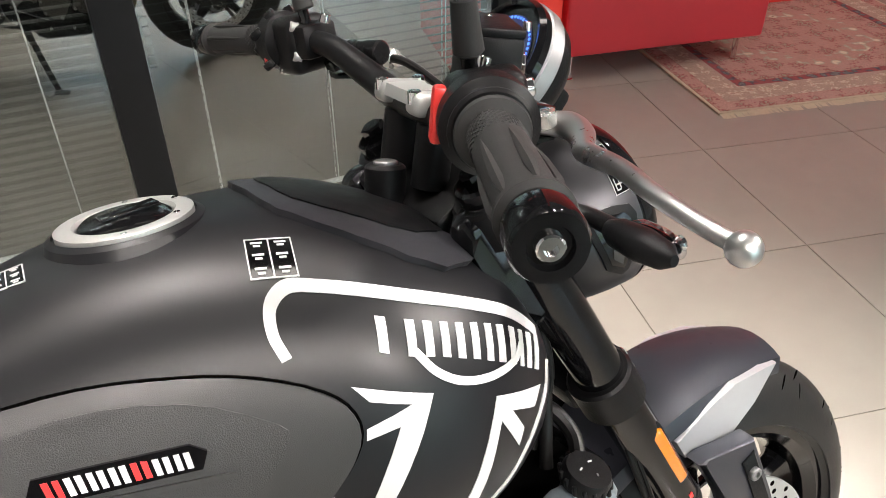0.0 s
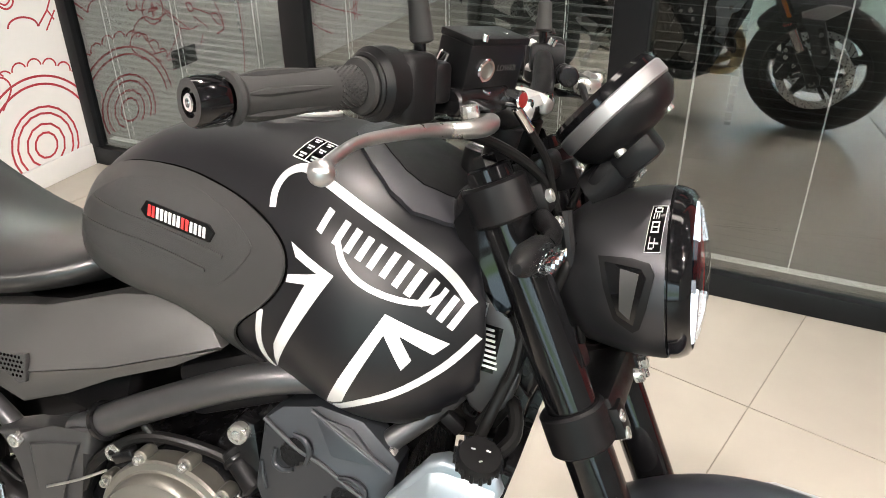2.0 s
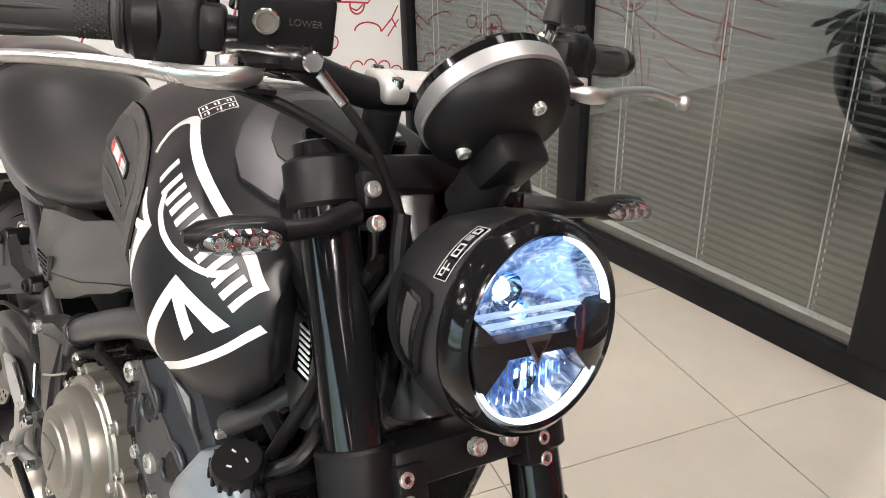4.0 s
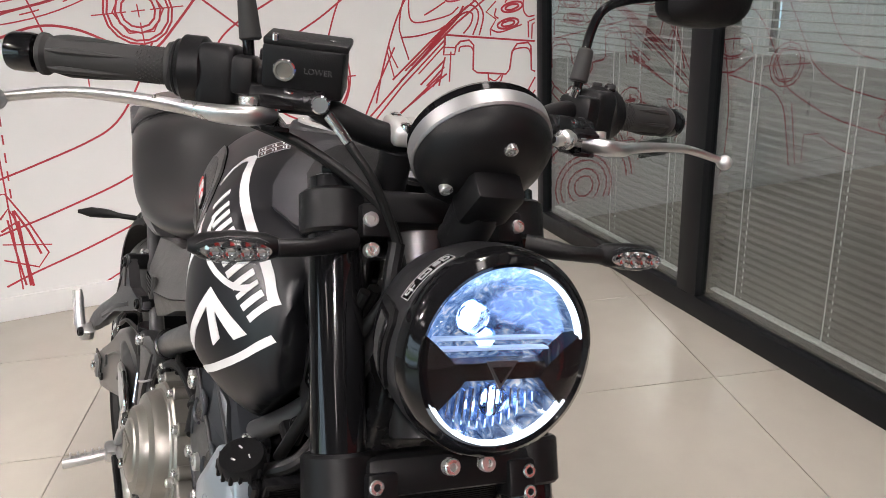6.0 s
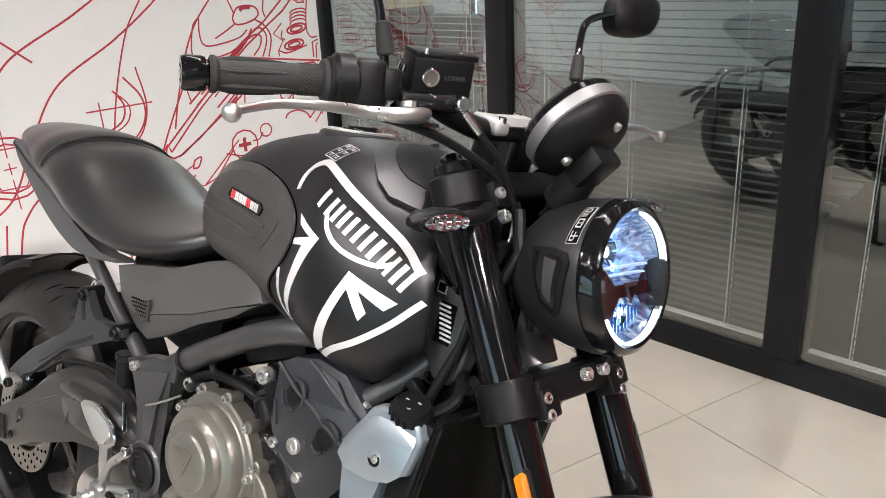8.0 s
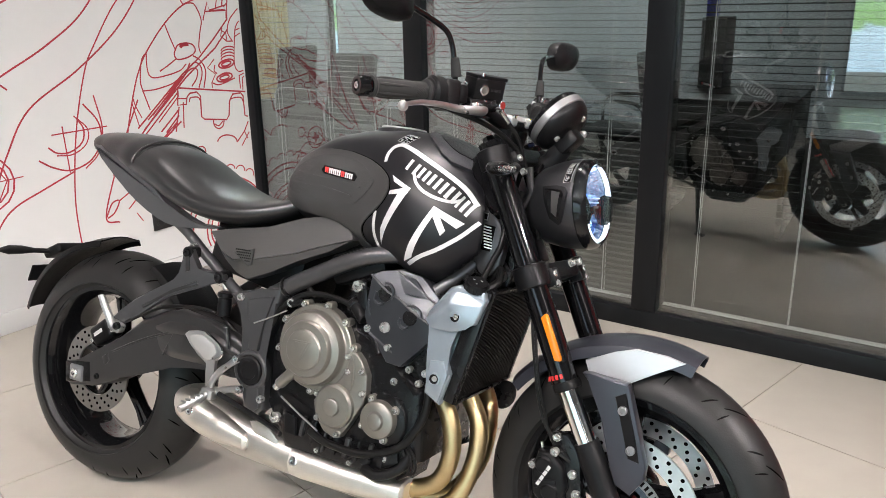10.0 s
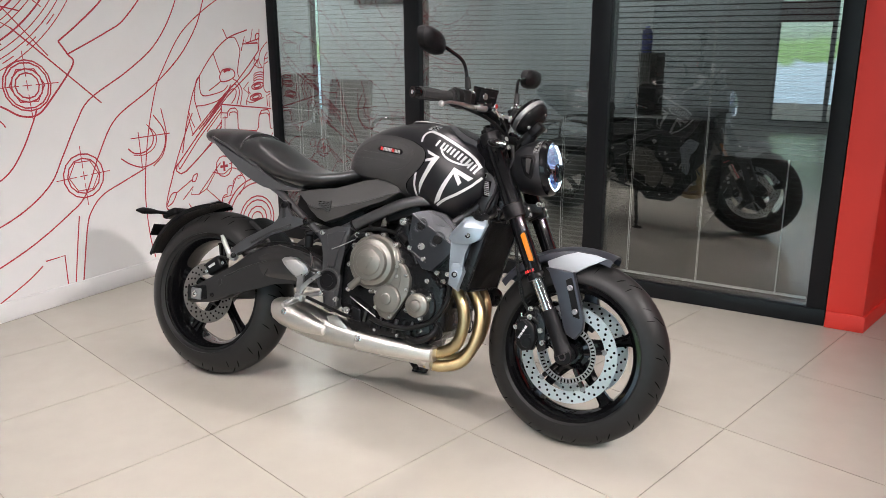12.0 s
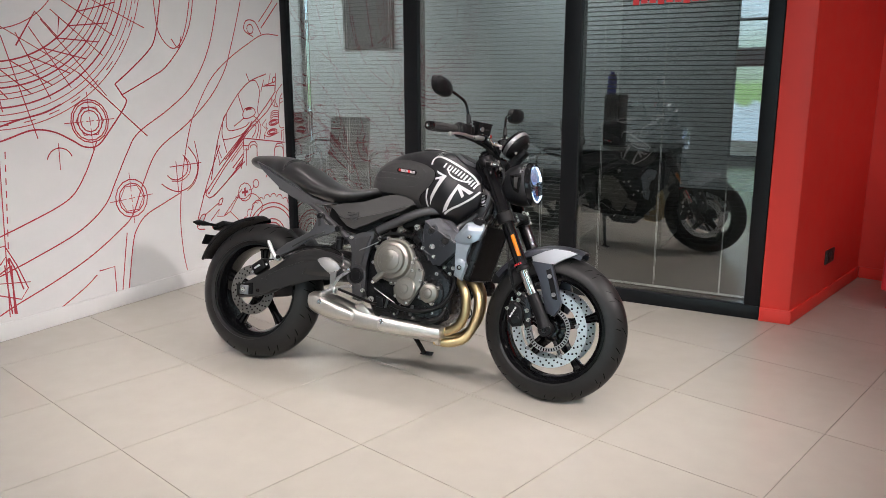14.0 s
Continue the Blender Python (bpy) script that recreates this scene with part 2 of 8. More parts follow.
for mat, weight, rough in ((SEATSKIN, 0.55, 0.24), (PAD, 0.2, 0.3), (ARMPAINT, 0.3, 0.25)):
    skin_bsdf = mat.node_tree.nodes["Principled BSDF"]
    skin_bsdf.inputs["Coat Weight"].default_value, skin_bsdf.inputs["Coat Roughness"].default_value = weight, rough
CARPET = material("office_carpet", (0.036, 0.033, 0.03), 0.95, vary=0.2, grain=90, bump=0.4, spec=0.1)
# Cream cloth with warm light put into its yellow colour.
CURTAIN = material("warm_lit_curtain", (0.74, 0.62, 0.34), 0.9, vary=0.1, grain=40, spec=0.1)


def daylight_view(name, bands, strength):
    """A glowing backdrop of plain distance: daylight and haze painted as bands of colour over the height."""
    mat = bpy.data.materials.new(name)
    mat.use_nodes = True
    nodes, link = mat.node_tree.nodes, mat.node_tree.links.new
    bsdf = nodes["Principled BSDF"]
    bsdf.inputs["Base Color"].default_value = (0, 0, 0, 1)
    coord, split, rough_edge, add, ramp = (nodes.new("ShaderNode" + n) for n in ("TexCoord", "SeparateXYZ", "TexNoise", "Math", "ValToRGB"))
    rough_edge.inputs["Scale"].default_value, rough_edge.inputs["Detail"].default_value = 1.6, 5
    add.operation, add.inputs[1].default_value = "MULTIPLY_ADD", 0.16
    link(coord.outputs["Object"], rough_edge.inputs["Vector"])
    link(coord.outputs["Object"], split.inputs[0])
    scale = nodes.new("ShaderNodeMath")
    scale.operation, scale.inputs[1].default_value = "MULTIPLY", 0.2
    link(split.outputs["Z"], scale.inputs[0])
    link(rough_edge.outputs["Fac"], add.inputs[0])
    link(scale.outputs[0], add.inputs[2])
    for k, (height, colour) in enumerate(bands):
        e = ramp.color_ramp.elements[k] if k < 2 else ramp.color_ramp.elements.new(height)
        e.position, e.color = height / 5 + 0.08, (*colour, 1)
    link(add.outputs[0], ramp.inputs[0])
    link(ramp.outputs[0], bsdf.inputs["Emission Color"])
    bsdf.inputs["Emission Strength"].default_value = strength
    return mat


STREETVIEW = daylight_view("painted_street_glow", [(0.0, (0.50, 0.68, 0.82)), (0.78, (0.56, 0.74, 0.86)), (0.84, (0.26, 0.46, 0.18)), (1.10, (0.30, 0.52, 0.22)), (1.26, (0.34, 0.48, 0.36)), (1.9, (0.46, 0.64, 0.58)), (2.6, (0.62, 0.82, 0.94)), (3.6, (0.66, 0.86, 1.0))], 4.6)
TRIMGREY = material("grey_tail_trim", (0.10, 0.10, 0.104), 0.36, metal=0.6, vary=0.08)

# ---- mesh tools ----
def basis(axis):
    z = Vector(axis).normalized()
    x = z.orthogonal().normalized()
    if abs(z.y) > 0.9:
        x = Vector((1, 0, 0)) - z * z.x
        x.normalize()
    return x, z.cross(x), z


def link_mesh(name, bm, mat, parent=None, m=None, angle=32, label=""):
    bmesh.ops.recalc_face_normals(bm, faces=bm.faces)
    me = bpy.data.meshes.new(name)
    bm.to_mesh(me)
    bm.free()
    me.materials.append(mat)
    me.shade_smooth()
    me.set_sharp_from_angle(angle=radians(angle))
    ob = new(name, me)
    if parent is not None:
        ob.parent = parent
    if m is not None:
        ob.matrix_basis = m
    if label:
        ob["label"] = label
    return ob


def part(name, bm, mat, parent, label="", m=None, angle=32):
    return link_mesh(name, bm, mat, parent, m, angle, label)


def thing(name, label, category, m=None, group="", kind=""):
    ob = new(name)
    if m is not None:
        ob.matrix_basis = m
    return tagged(ob, label, category, group, kind)


def box(bm, centre, size, rot=(0, 0, 0), bevel=0.0, seg=2):
    m = pose(*centre, *rot) @ Matrix.Diagonal((*size, 1))
    made = bmesh.ops.create_cube(bm, size=1, matrix=m)["verts"]
    if bevel:
        edges = list({e for v in made for e in v.link_edges})
        bmesh.ops.bevel(bm, geom=edges, offset=bevel, segments=seg, affect="EDGES", profile=0.5)
    return bm


def lathe(bm, profile, centre, axis, segs=48, close=False):
    """Turn (radius, height) pairs round an axis; a radius of 0 closes an end."""
    x, y, z = basis(axis)
    c, rings = Vector(centre), []
    for r, h in profile:
        if r < 1e-6:
            rings.append([bm.verts.new(c + z * h)])
        else:
            rings.append([bm.verts.new(c + z * h + (x * math.cos(a) + y * math.sin(a)) * r) for a in (2 * math.pi * k / segs for k in range(segs))])
    pairs = list(zip(rings, rings[1:])) + ([(rings[-1], rings[0])] if close else [])
    for a, b in pairs:
        for k in range(segs):
            n = (k + 1) % segs
            if len(a) == 1 and len(b) == 1:
                continue
            if len(a) == 1:
                bm.faces.new((a[0], b[k], b[n]))
            elif len(b) == 1:
                bm.faces.new((a[k], a[n], b[0]))
            else:
                bm.faces.new((a[k], a[n], b[n], b[k]))
    return bm


def rod(bm, a, b, r, segs=20, bevel=0.0015, r2=None):
    a, b = Vector(a), Vector(b)
    h, r2 = (b - a).length, r if r2 is None else r2
    return lathe(bm, [(0, 0), (r - bevel, 0), (r, bevel), (r2, h - bevel), (r2 - bevel, h), (0, h)], a, b - a, segs)


def spline(points, steps=6):
    p = [Vector(q) for q in points]
    p = [p[0] * 2 - p[1]] + p + [p[-1] * 2 - p[-2]]
    out = []
    for i in range(1, len(p) - 2):
        for k in range(steps):
            t = k / steps
            out.append(0.5 * (2 * p[i] + (p[i + 1] - p[i - 1]) * t + (2 * p[i - 1] - 5 * p[i] + 4 * p[i + 1] - p[i + 2]) * t * t + (3 * p[i] - p[i - 1] - 3 * p[i + 1] + p[i + 2]) * t ** 3))
    return out + [p[-2]]


def tube(bm, points, r, segs=10, steps=6, flat=1.0):
    """A round rod along a smooth line; r may be a list, one for each point."""
    path = spline(points, steps)
    radii = r if isinstance(r, (list, tuple)) else [r] * len(points)
    rings, up = [], None
    for i, p in enumerate(path):
        t = (path[min(i + 1, len(path) - 1)] - path[max(i - 1, 0)]).normalized()
        up = t.orthogonal() if up is None else up - t * up.dot(t)
        up.normalize()
        side = t.cross(up)
        f = i / steps
        k = min(int(f), len(radii) - 2)
        rr = radii[k] + (radii[k + 1] - radii[k]) * min(f - k, 1)
        rings.append([bm.verts.new(p + up * rr * math.cos(a) + side * rr * flat * math.sin(a)) for a in (2 * math.pi * j / segs for j in range(segs))])
    skin(bm, rings)
    return bm


def skin(bm, rings, cap=True):
    for a, b in zip(rings, rings[1:]):
        n = len(a)
        for k in range(n):
            bm.faces.new((a[k], a[(k + 1) % n], b[(k + 1) % n], b[k]))
    if cap:
        bm.faces.new(rings[0])
        bm.faces.new(list(reversed(rings[-1])))
    return bm


def plate(bm, outline, y0, y1, bevel=0.003, seg=2, m=None):
    """A plate with the outline (x, z), from y0 to y1, with rounded rims."""
    a = [bm.verts.new((x, y0, z)) for x, z in outline]
    b = [bm.verts.new((x, y1, z)) for x, z in outline]
    n = len(a)
    faces = [bm.faces.new(a), bm.faces.new(list(reversed(b)))]
    for k in range(n):
        faces.append(bm.faces.new((a[k], b[k], b[(k + 1) % n], a[(k + 1) % n])))
    if m is not None:
        bmesh.ops.transform(bm, matrix=m, verts=a + b)
    if bevel:
        rim = list({e for f in faces[:2] for e in f.edges})
        bmesh.ops.bevel(bm, geom=rim, offset=bevel, segments=seg, affect="EDGES", profile=0.5)
    return bm


def rounded(outline, steps=5):
    """A closed smooth outline through (x, z) points."""
    p = [Vector((*q, 0)) for q in outline]
    n, out = len(p), []
    for i in range(n):
        a, b, c, d = p[i - 1], p[i], p[(i + 1) % n], p[(i + 2) % n]
        for k in range(steps):
            t = k / steps
            q = 0.5 * (2 * b + (c - a) * t + (2 * a - 5 * b + 4 * c - d) * t * t + (3 * b - a - 3 * c + d) * t ** 3)
            out.append((q.x, q.y))
    return out


def bolt(bm, centre, axis, r=0.007, h=0.006, socket=True):
    x, y, z = basis(axis)
    if socket:
        lathe(bm, [(r, -0.004), (r, h * 0.8), (r * 0.85, h), (r * 0.5, h), (r * 0.5, h * 0.35), (0, h * 0.35)], centre, axis, 14)
    else:
        lathe(bm, [(r * 1.25, -0.004), (r * 1.25, h * 0.3), (r, h * 0.3), (r, h * 0.9), (r * 0.85, h), (0, h)], centre, axis, 6)
    return bm


def bolts(name, places, axis, parent, r=0.007, h=0.006, mat=None, m=None, socket=True):
    for c in places:
        part(name, bolt(bmesh.new(), c, axis, r, h, socket), mat or BOLTSTEEL, parent, m=m)


def oval_ring(bm, x, low, high, half, wide_at, top=2.2, bottom=2.2, foot=0.0, n=40, shift=0.0):
    """A closed section across x: half its width at the height wide_at; foot is how wide the underside stays."""
    ring = []
    for k in range(n):
        a = 2 * math.pi * k / n
        c, s = math.cos(a), math.sin(a)
        e = top if s > 0 else bottom
        yy = half * math.copysign(abs(c) ** (2 / e), c)
        zz = (high - wide_at if s > 0 else wide_at - low) * math.copysign(abs(s) ** (2 / e), s)
        if s < 0:
            yy *= 1 - (1 - foot) * abs(s) ** 2.0
        ring.append(bm.verts.new((x + shift * (zz + wide_at - low), yy, wide_at + zz)))
    return ring


def mirrored(points):
    return [(x, -y, z) for x, y, z in points]


def prism(bm, front, back):
    """A faceted solid: front corners (x, z, y) run back to the plane y = back."""
    a = [bm.verts.new((x, y, z)) for x, z, y in front]
    b = [bm.verts.new((x, back, z)) for x, z, y in front]
    n = len(a)
    top = bm.faces.new(a)
    bm.faces.new(list(reversed(b)))
    for k in range(n):
        bm.faces.new((a[k], b[k], b[(k + 1) % n], a[(k + 1) % n]))
    bmesh.ops.bevel(bm, geom=list(top.edges), offset=0.0022, segments=2, affect="EDGES", profile=0.5)
    return bm


def hull(bm, points, bevel=0.004):
    """A faceted solid wrapped tightly round the points, with softened edges."""
    bmesh.ops.convex_hull(bm, input=[bm.verts.new(p) for p in points])
    bmesh.ops.dissolve_limit(bm, angle_limit=0.02, verts=bm.verts[:], edges=bm.edges[:])
    bmesh.ops.bevel(bm, geom=bm.edges[:], offset=bevel, segments=2, affect="EDGES", profile=0.5)
    return bm


def shrink(outline, f):
    cx, cz = sum(p[0] for p in outline) / len(outline), sum(p[1] for p in outline) / len(outline)
    return [(cx + (x - cx) * f, cz + (z - cz) * f) for x, z in outline]

# ---- the room ----
ROOM = pose(-1.03, 1.873, 0, 0, 0, -7.8)
TILES = pose(0, 0, 0, 0, 0, -20.9)
HIGH = 3.3


def setting(name, bm, mat, m=None, label="", category="", angle=32):
    return tagged(link_mesh(name, bm, mat, None, m, angle), label, category, kind="structure")


def solid(*boxes, bevel=0.0):
    """Boxes given by (x0, x1, y0, y1, z0, z1) in one mesh."""
    bm = bmesh.new()
    for x0, x1, y0, y1, z0, z1 in boxes:
        box(bm, ((x0 + x1) / 2, (y0 + y1) / 2, (z0 + z1) / 2), (x1 - x0, y1 - y0, z1 - z0), bevel=bevel)
    return bm


EAST, SOUTH, NORTH = 9.0, -8.0, 5.0
setting("wall_west", solid((-0.15, 0, SOUTH - 0.15, 0.0, 0, HIGH)), PAINTWHITE, ROOM, "white painted wall with red line mural", "wall")
setting("baseboard", solid((0.0, 0.012, SOUTH, -0.002, 0, 0.09), bevel=0.002), PAINTWHITE, ROOM, "low white skirting along the mural wall", "baseboard")
setting("wall_east", solid((EAST, EAST + 0.15, SOUTH, NORTH, 0, HIGH)), PAINTWHITE, ROOM, "plain white showroom wall", "wall")
setting("ceiling", solid((-5.7, EAST + 0.15, SOUTH - 0.15, NORTH + 0.15, HIGH, HIGH + 0.15)), CEILING, ROOM, "plain dark grey showroom ceiling", "ceiling")
setting("wall_office_west", solid((-5.7, -5.55, -0.15, NORTH, 0, HIGH), (-5.55, -0.152, -0.15, -0.02, 0, HIGH)), OFFICEWALL, ROOM, "grey office wall", "wall")
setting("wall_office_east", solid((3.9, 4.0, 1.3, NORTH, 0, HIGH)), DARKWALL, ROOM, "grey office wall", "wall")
NWIN = [(-3.99, -3.80, 0.05)]
holes = [-5.7] + [v for a, b, _ in NWIN for v in (a, b)] + [EAST + 0.15]
north = [(holes[2 * k], holes[2 * k + 1], NORTH, NORTH + 0.15, 0, HIGH) for k in range(2)]
for a, b, low in NWIN:
    north += [(a, b, NORTH, NORTH + 0.15, 0, low), (a, b, NORTH, NORTH + 0.15, 2.6, HIGH)]
setting("wall_north", solid(*north), OFFICEWALL, ROOM, "grey office wall with tall windows", "wall")
for a, b, low in NWIN:
    win = setting("window_north", solid((a, a + 0.05, NORTH + 0.04, NORTH + 0.1, low, 2.6), (b - 0.05, b, NORTH + 0.04, NORTH + 0.1, low, 2.6), (a + 0.05, b - 0.05, NORTH + 0.04, NORTH + 0.1, low, low + 0.06), (a + 0.05, b - 0.05, NORTH + 0.04, NORTH + 0.1, 2.54, 2.6), (a + 0.05, b - 0.05, NORTH + 0.05, NORTH + 0.09, 2.09, 2.13), bevel=0.004), FRAMEBLACK, ROOM, "office window with a dark frame", "window")
    pane = part("pane", solid((a + 0.045, b - 0.045, NORTH + 0.065, NORTH + 0.071, low + 0.05, 2.55)), CLEAR, win)
    pane.visible_shadow = False
# the facade behind the walk, wide shop windows over a low sill
south = [(-0.15, 1.72, SOUTH - 0.15, SOUTH, 0, HIGH), (1.72, EAST, SOUTH - 0.15, SOUTH, 2.9, HIGH), (EAST - 0.28, EAST, SOUTH - 0.15, SOUTH, 0, 2.9), (1.72, EAST - 0.28, SOUTH - 0.15, SOUTH, 0, 0.07)]
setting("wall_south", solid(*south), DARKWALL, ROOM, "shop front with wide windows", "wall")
for i in range(10):
    x0 = 1.72 + i * 0.70
    y0, y1 = SOUTH - 0.1, SOUTH - 0.04
    win = setting("window_south", solid((x0, x0 + 0.03, y0, y1, 0.07, 2.9), (x0 + 0.67, x0 + 0.70, y0, y1, 0.07, 2.9), (x0 + 0.03, x0 + 0.67, y0, y1, 0.07, 0.12), (x0 + 0.03, x0 + 0.67, y0, y1, 2.85, 2.9), (x0 + 0.03, x0 + 0.67, y0, y1, 2.09, 2.13), bevel=0.004), FRAMEBLACK, ROOM, "tall shop window with a black frame", "window")
    pane = part("pane", solid((x0 + 0.025, x0 + 0.675, SOUTH - 0.075, SOUTH - 0.065, 0.115, 2.855)), CLEAR, win)
    pane.visible_shadow = False

setting("floor_office", solid((-5.55, 3.28, 0.104, NORTH, 0.001, 0.006)), CARPET, ROOM, "dark brown carpet of the office", "floor")

# floor: grout bed with beige tiles laid askew to the walls
floor = setting("floor", solid((-4, 16, -16, 13, -0.12, -0.003)), GROUT, None, "dark grout under large beige tiles", "floor")
STEP, GU, GV = 0.604, -0.155, -0.293


def tile_bm(bm, m=None):
    before = set(bm.verts)
    box(bm, (0, 0, -0.006), (STEP - 0.0032, STEP - 0.0032, 0.012))
    if m is not None:
        bmesh.ops.transform(bm, matrix=m, verts=[v for v in bm.verts if v not in before])
    return bm


tile_mesh = bpy.data.meshes.new("floor_tile")
tb = tile_bm(bmesh.new())
tb.to_mesh(tile_mesh)
tb.free()
tile_mesh.materials.append(TILE)
far_cells = []
for i in range(-14, 22):
    for j in range(-20, 22):
        m = TILES @ pose(GU + (i + 0.5) * STEP, GV + (j + 0.5) * STEP, 0)
        x, y, _ = m.translation
        r = ROOM.inverted() @ m.translation
        if not (-0.5 < r.x < EAST + 0.5 and SOUTH - 0.5 < r.y < NORTH + 0.1):
            continue
        if -1.8 < x < 4.4 and -4.6 < y < 2.4:
            ob = new("floor_tile", tile_mesh)
            ob.parent, ob.matrix_basis = floor, m
        else:
            far_cells.append(m)
verts, faces = [], []
h = (STEP - 0.0032) / 2
for m in far_cells:
    n = len(verts)
    for a, b, z in ((-h, -h, -0.006), (h, -h, -0.006), (h, h, -0.006), (-h, h, -0.006), (-h, -h, 0), (h, -h, 0), (h, h, 0), (-h, h, 0)):
        verts.append(m @ Vector((a, b, z)))
    faces += [(n + 4, n + 5, n + 6, n + 7)] + [(n + k, n + (k + 1) % 4, n + 4 + (k + 1) % 4, n + 4 + k) for k in range(4)]
me = bpy.data.meshes.new("far_tiles")
me.from_pydata(verts, [], faces)
me.materials.append(TILE)
rest = new("far_tiles", me)
rest.parent = floor
tagged(rest, kind="stuff")

# glass partition: black posts, panes, and a blind behind each pane
POSTS = [(0.0, 0.052), (1.02, 1.12), (2.11, 2.21), (3.19, 3.27)]
partition = setting("glass_partition", solid((0.0, 3.27, 0.0, 0.10, 0, 0.075), (0.0, 3.27, 0.0, 0.10, 2.55, 2.65), bevel=0.003), FRAMEBLACK, ROOM, "black framed glass partition with blinds behind", "partition")
for a, b in POSTS:
    part("post", solid((a, b, -0.003, 0.103 if a else 0.046, 0.076, 2.549), bevel=0.004), FRAMEBLACK, partition)
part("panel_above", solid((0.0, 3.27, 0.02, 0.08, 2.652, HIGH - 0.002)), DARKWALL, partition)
SLATS = bpy.data.meshes.new("slat")
slat_length = 0.86
vs, fs = [], []
for k in range(5):
    d = (k / 4 - 0.5) * 0.024
    for s in (-0.5, 0.5):
        vs.append((s, d, 0.0022 * (1 - (2 * k / 4 - 1) ** 2)))
for k in range(4):
    fs.append((2 * k, 2 * k + 1, 2 * k + 3, 2 * k + 2))
SLATS.from_pydata(vs, [], fs)
SLATS.materials.append(SLAT)
SLATS.shade_smooth()
# The third blind takes the slat copy with shade in its colour.
SHADEDSLATS = SLATS.copy()
SHADEDSLATS.materials[0] = SHADEDSLAT
for (_, a), (b, _) in zip(POSTS, POSTS[1:]):
    pane = part("pane", solid((a - 0.004, b + 0.004, 0.02, 0.028, 0.07, 2.555)), SHEET, partition)
    pane.visible_shadow = False
    part("bead", solid((a, b, 0.0285, 0.04, 0.0755, 0.09)), FRAMEBLACK, partition)
    blind = thing("venetian_blind", "grey aluminium venetian blind lowered behind the glass", "blind", ROOM @ pose((a + b) / 2, 0.062, 0), "blinds behind the partition")
    wide = b - a - 0.02
    part("bottom_rail", solid((-wide / 2, wide / 2, -0.012, 0.012, 0.097, 0.104), bevel=0.002), CORD, blind)
    part("head_rail", solid((-wide / 2, wide / 2, -0.014, 0.014, 2.51, 2.545), bevel=0.002), SLAT, blind)
    for k in range(95):
        z = 0.125 + k * 0.025
        ob = new("slat", SHADEDSLATS if a > 2 else SLATS)
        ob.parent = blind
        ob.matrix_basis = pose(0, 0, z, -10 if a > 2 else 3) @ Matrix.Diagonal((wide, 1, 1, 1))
    for s in (-0.38, -0.02, 0.36):
        for d in (-0.0125, 0.0125):
            part("ladder_cord", solid((s * wide - 0.0016, s * wide + 0.0016, d - 0.0008, d + 0.0008, 0.106, 2.51)), CORD, blind)

# red pillar and niche beyond the partition
setting("wall_red_pillar", plate(bmesh.new(), [(3.272, 0), (3.272, HIGH), (3.42, HIGH), (3.42, 0)], 0.0, 0.2, bevel=0.006), REDWALL, ROOM, "red painted pillar beside the partition", "pillar")
NICHE = ROOM @ pose(3.42, 0, 0, 0, 0, -12.2)
setting("wall_red_side", solid((-0.12, 0, 0.006, 1.45, 0, HIGH)), REDWALL, NICHE, "red painted side wall of a niche", "wall")
setting("wall_red_back", solid((0.0, 3.2, 1.33, 1.45, 0, HIGH)), REDWALL, NICHE, "red painted back wall of a niche", "wall")
setting("baseboard_red", solid((0.0, 0.012, 0.0, 1.33, 0, 0.075), (0.012, 3.2, 1.318, 1.33, 0, 0.075), bevel=0.003), REDWALL, NICHE, "red skirting along the niche", "baseboard")
setting("baseboard_pillar", solid((3.273, 3.43, -0.012, -0.001, 0, 0.075), bevel=0.003), REDWALL, ROOM, "red skirting along the pillar", "baseboard")

# ---- the motorcycle ----
RAKE = radians(24.6)
BIKE = pose(0, -0.035, 0.004, -15.2)
STEER = Matrix.Translation((1.508, 0, 0)) @ Matrix.Rotation(radians(-5), 4, Vector((-math.sin(RAKE), 0, math.cos(RAKE)))) @ Matrix.Translation((-1.508, 0, 0))
BARSTEER = Matrix.Translation((1.508, 0, 0)) @ Matrix.Rotation(radians(-8), 4, Vector((-math.sin(RAKE), 0, math.cos(RAKE)))) @ Matrix.Translation((-1.508, 0, 0))
bike = thing("motorcycle", "matte black naked motorcycle with white tank graphics on side stand", "motorcycle", BIKE)
RAXLE, FAXLE = Vector((0, 0, 0.315)), Vector((1.412, 0, 0.297))
UP = Vector((-math.sin(RAKE), 0, math.cos(RAKE)))


def B(name, bm, mat, label="", angle=32, parent=None):
    return part(name, bm, mat, parent or bike, label, None, angle)


def F(name, bm, mat, label="", angle=32):
    return part(name, bm, mat, bike, label, STEER, angle)


def H(name, bm, mat, label="", angle=32):
    return part(name, bm, mat, bike, label, BARSTEER, angle)


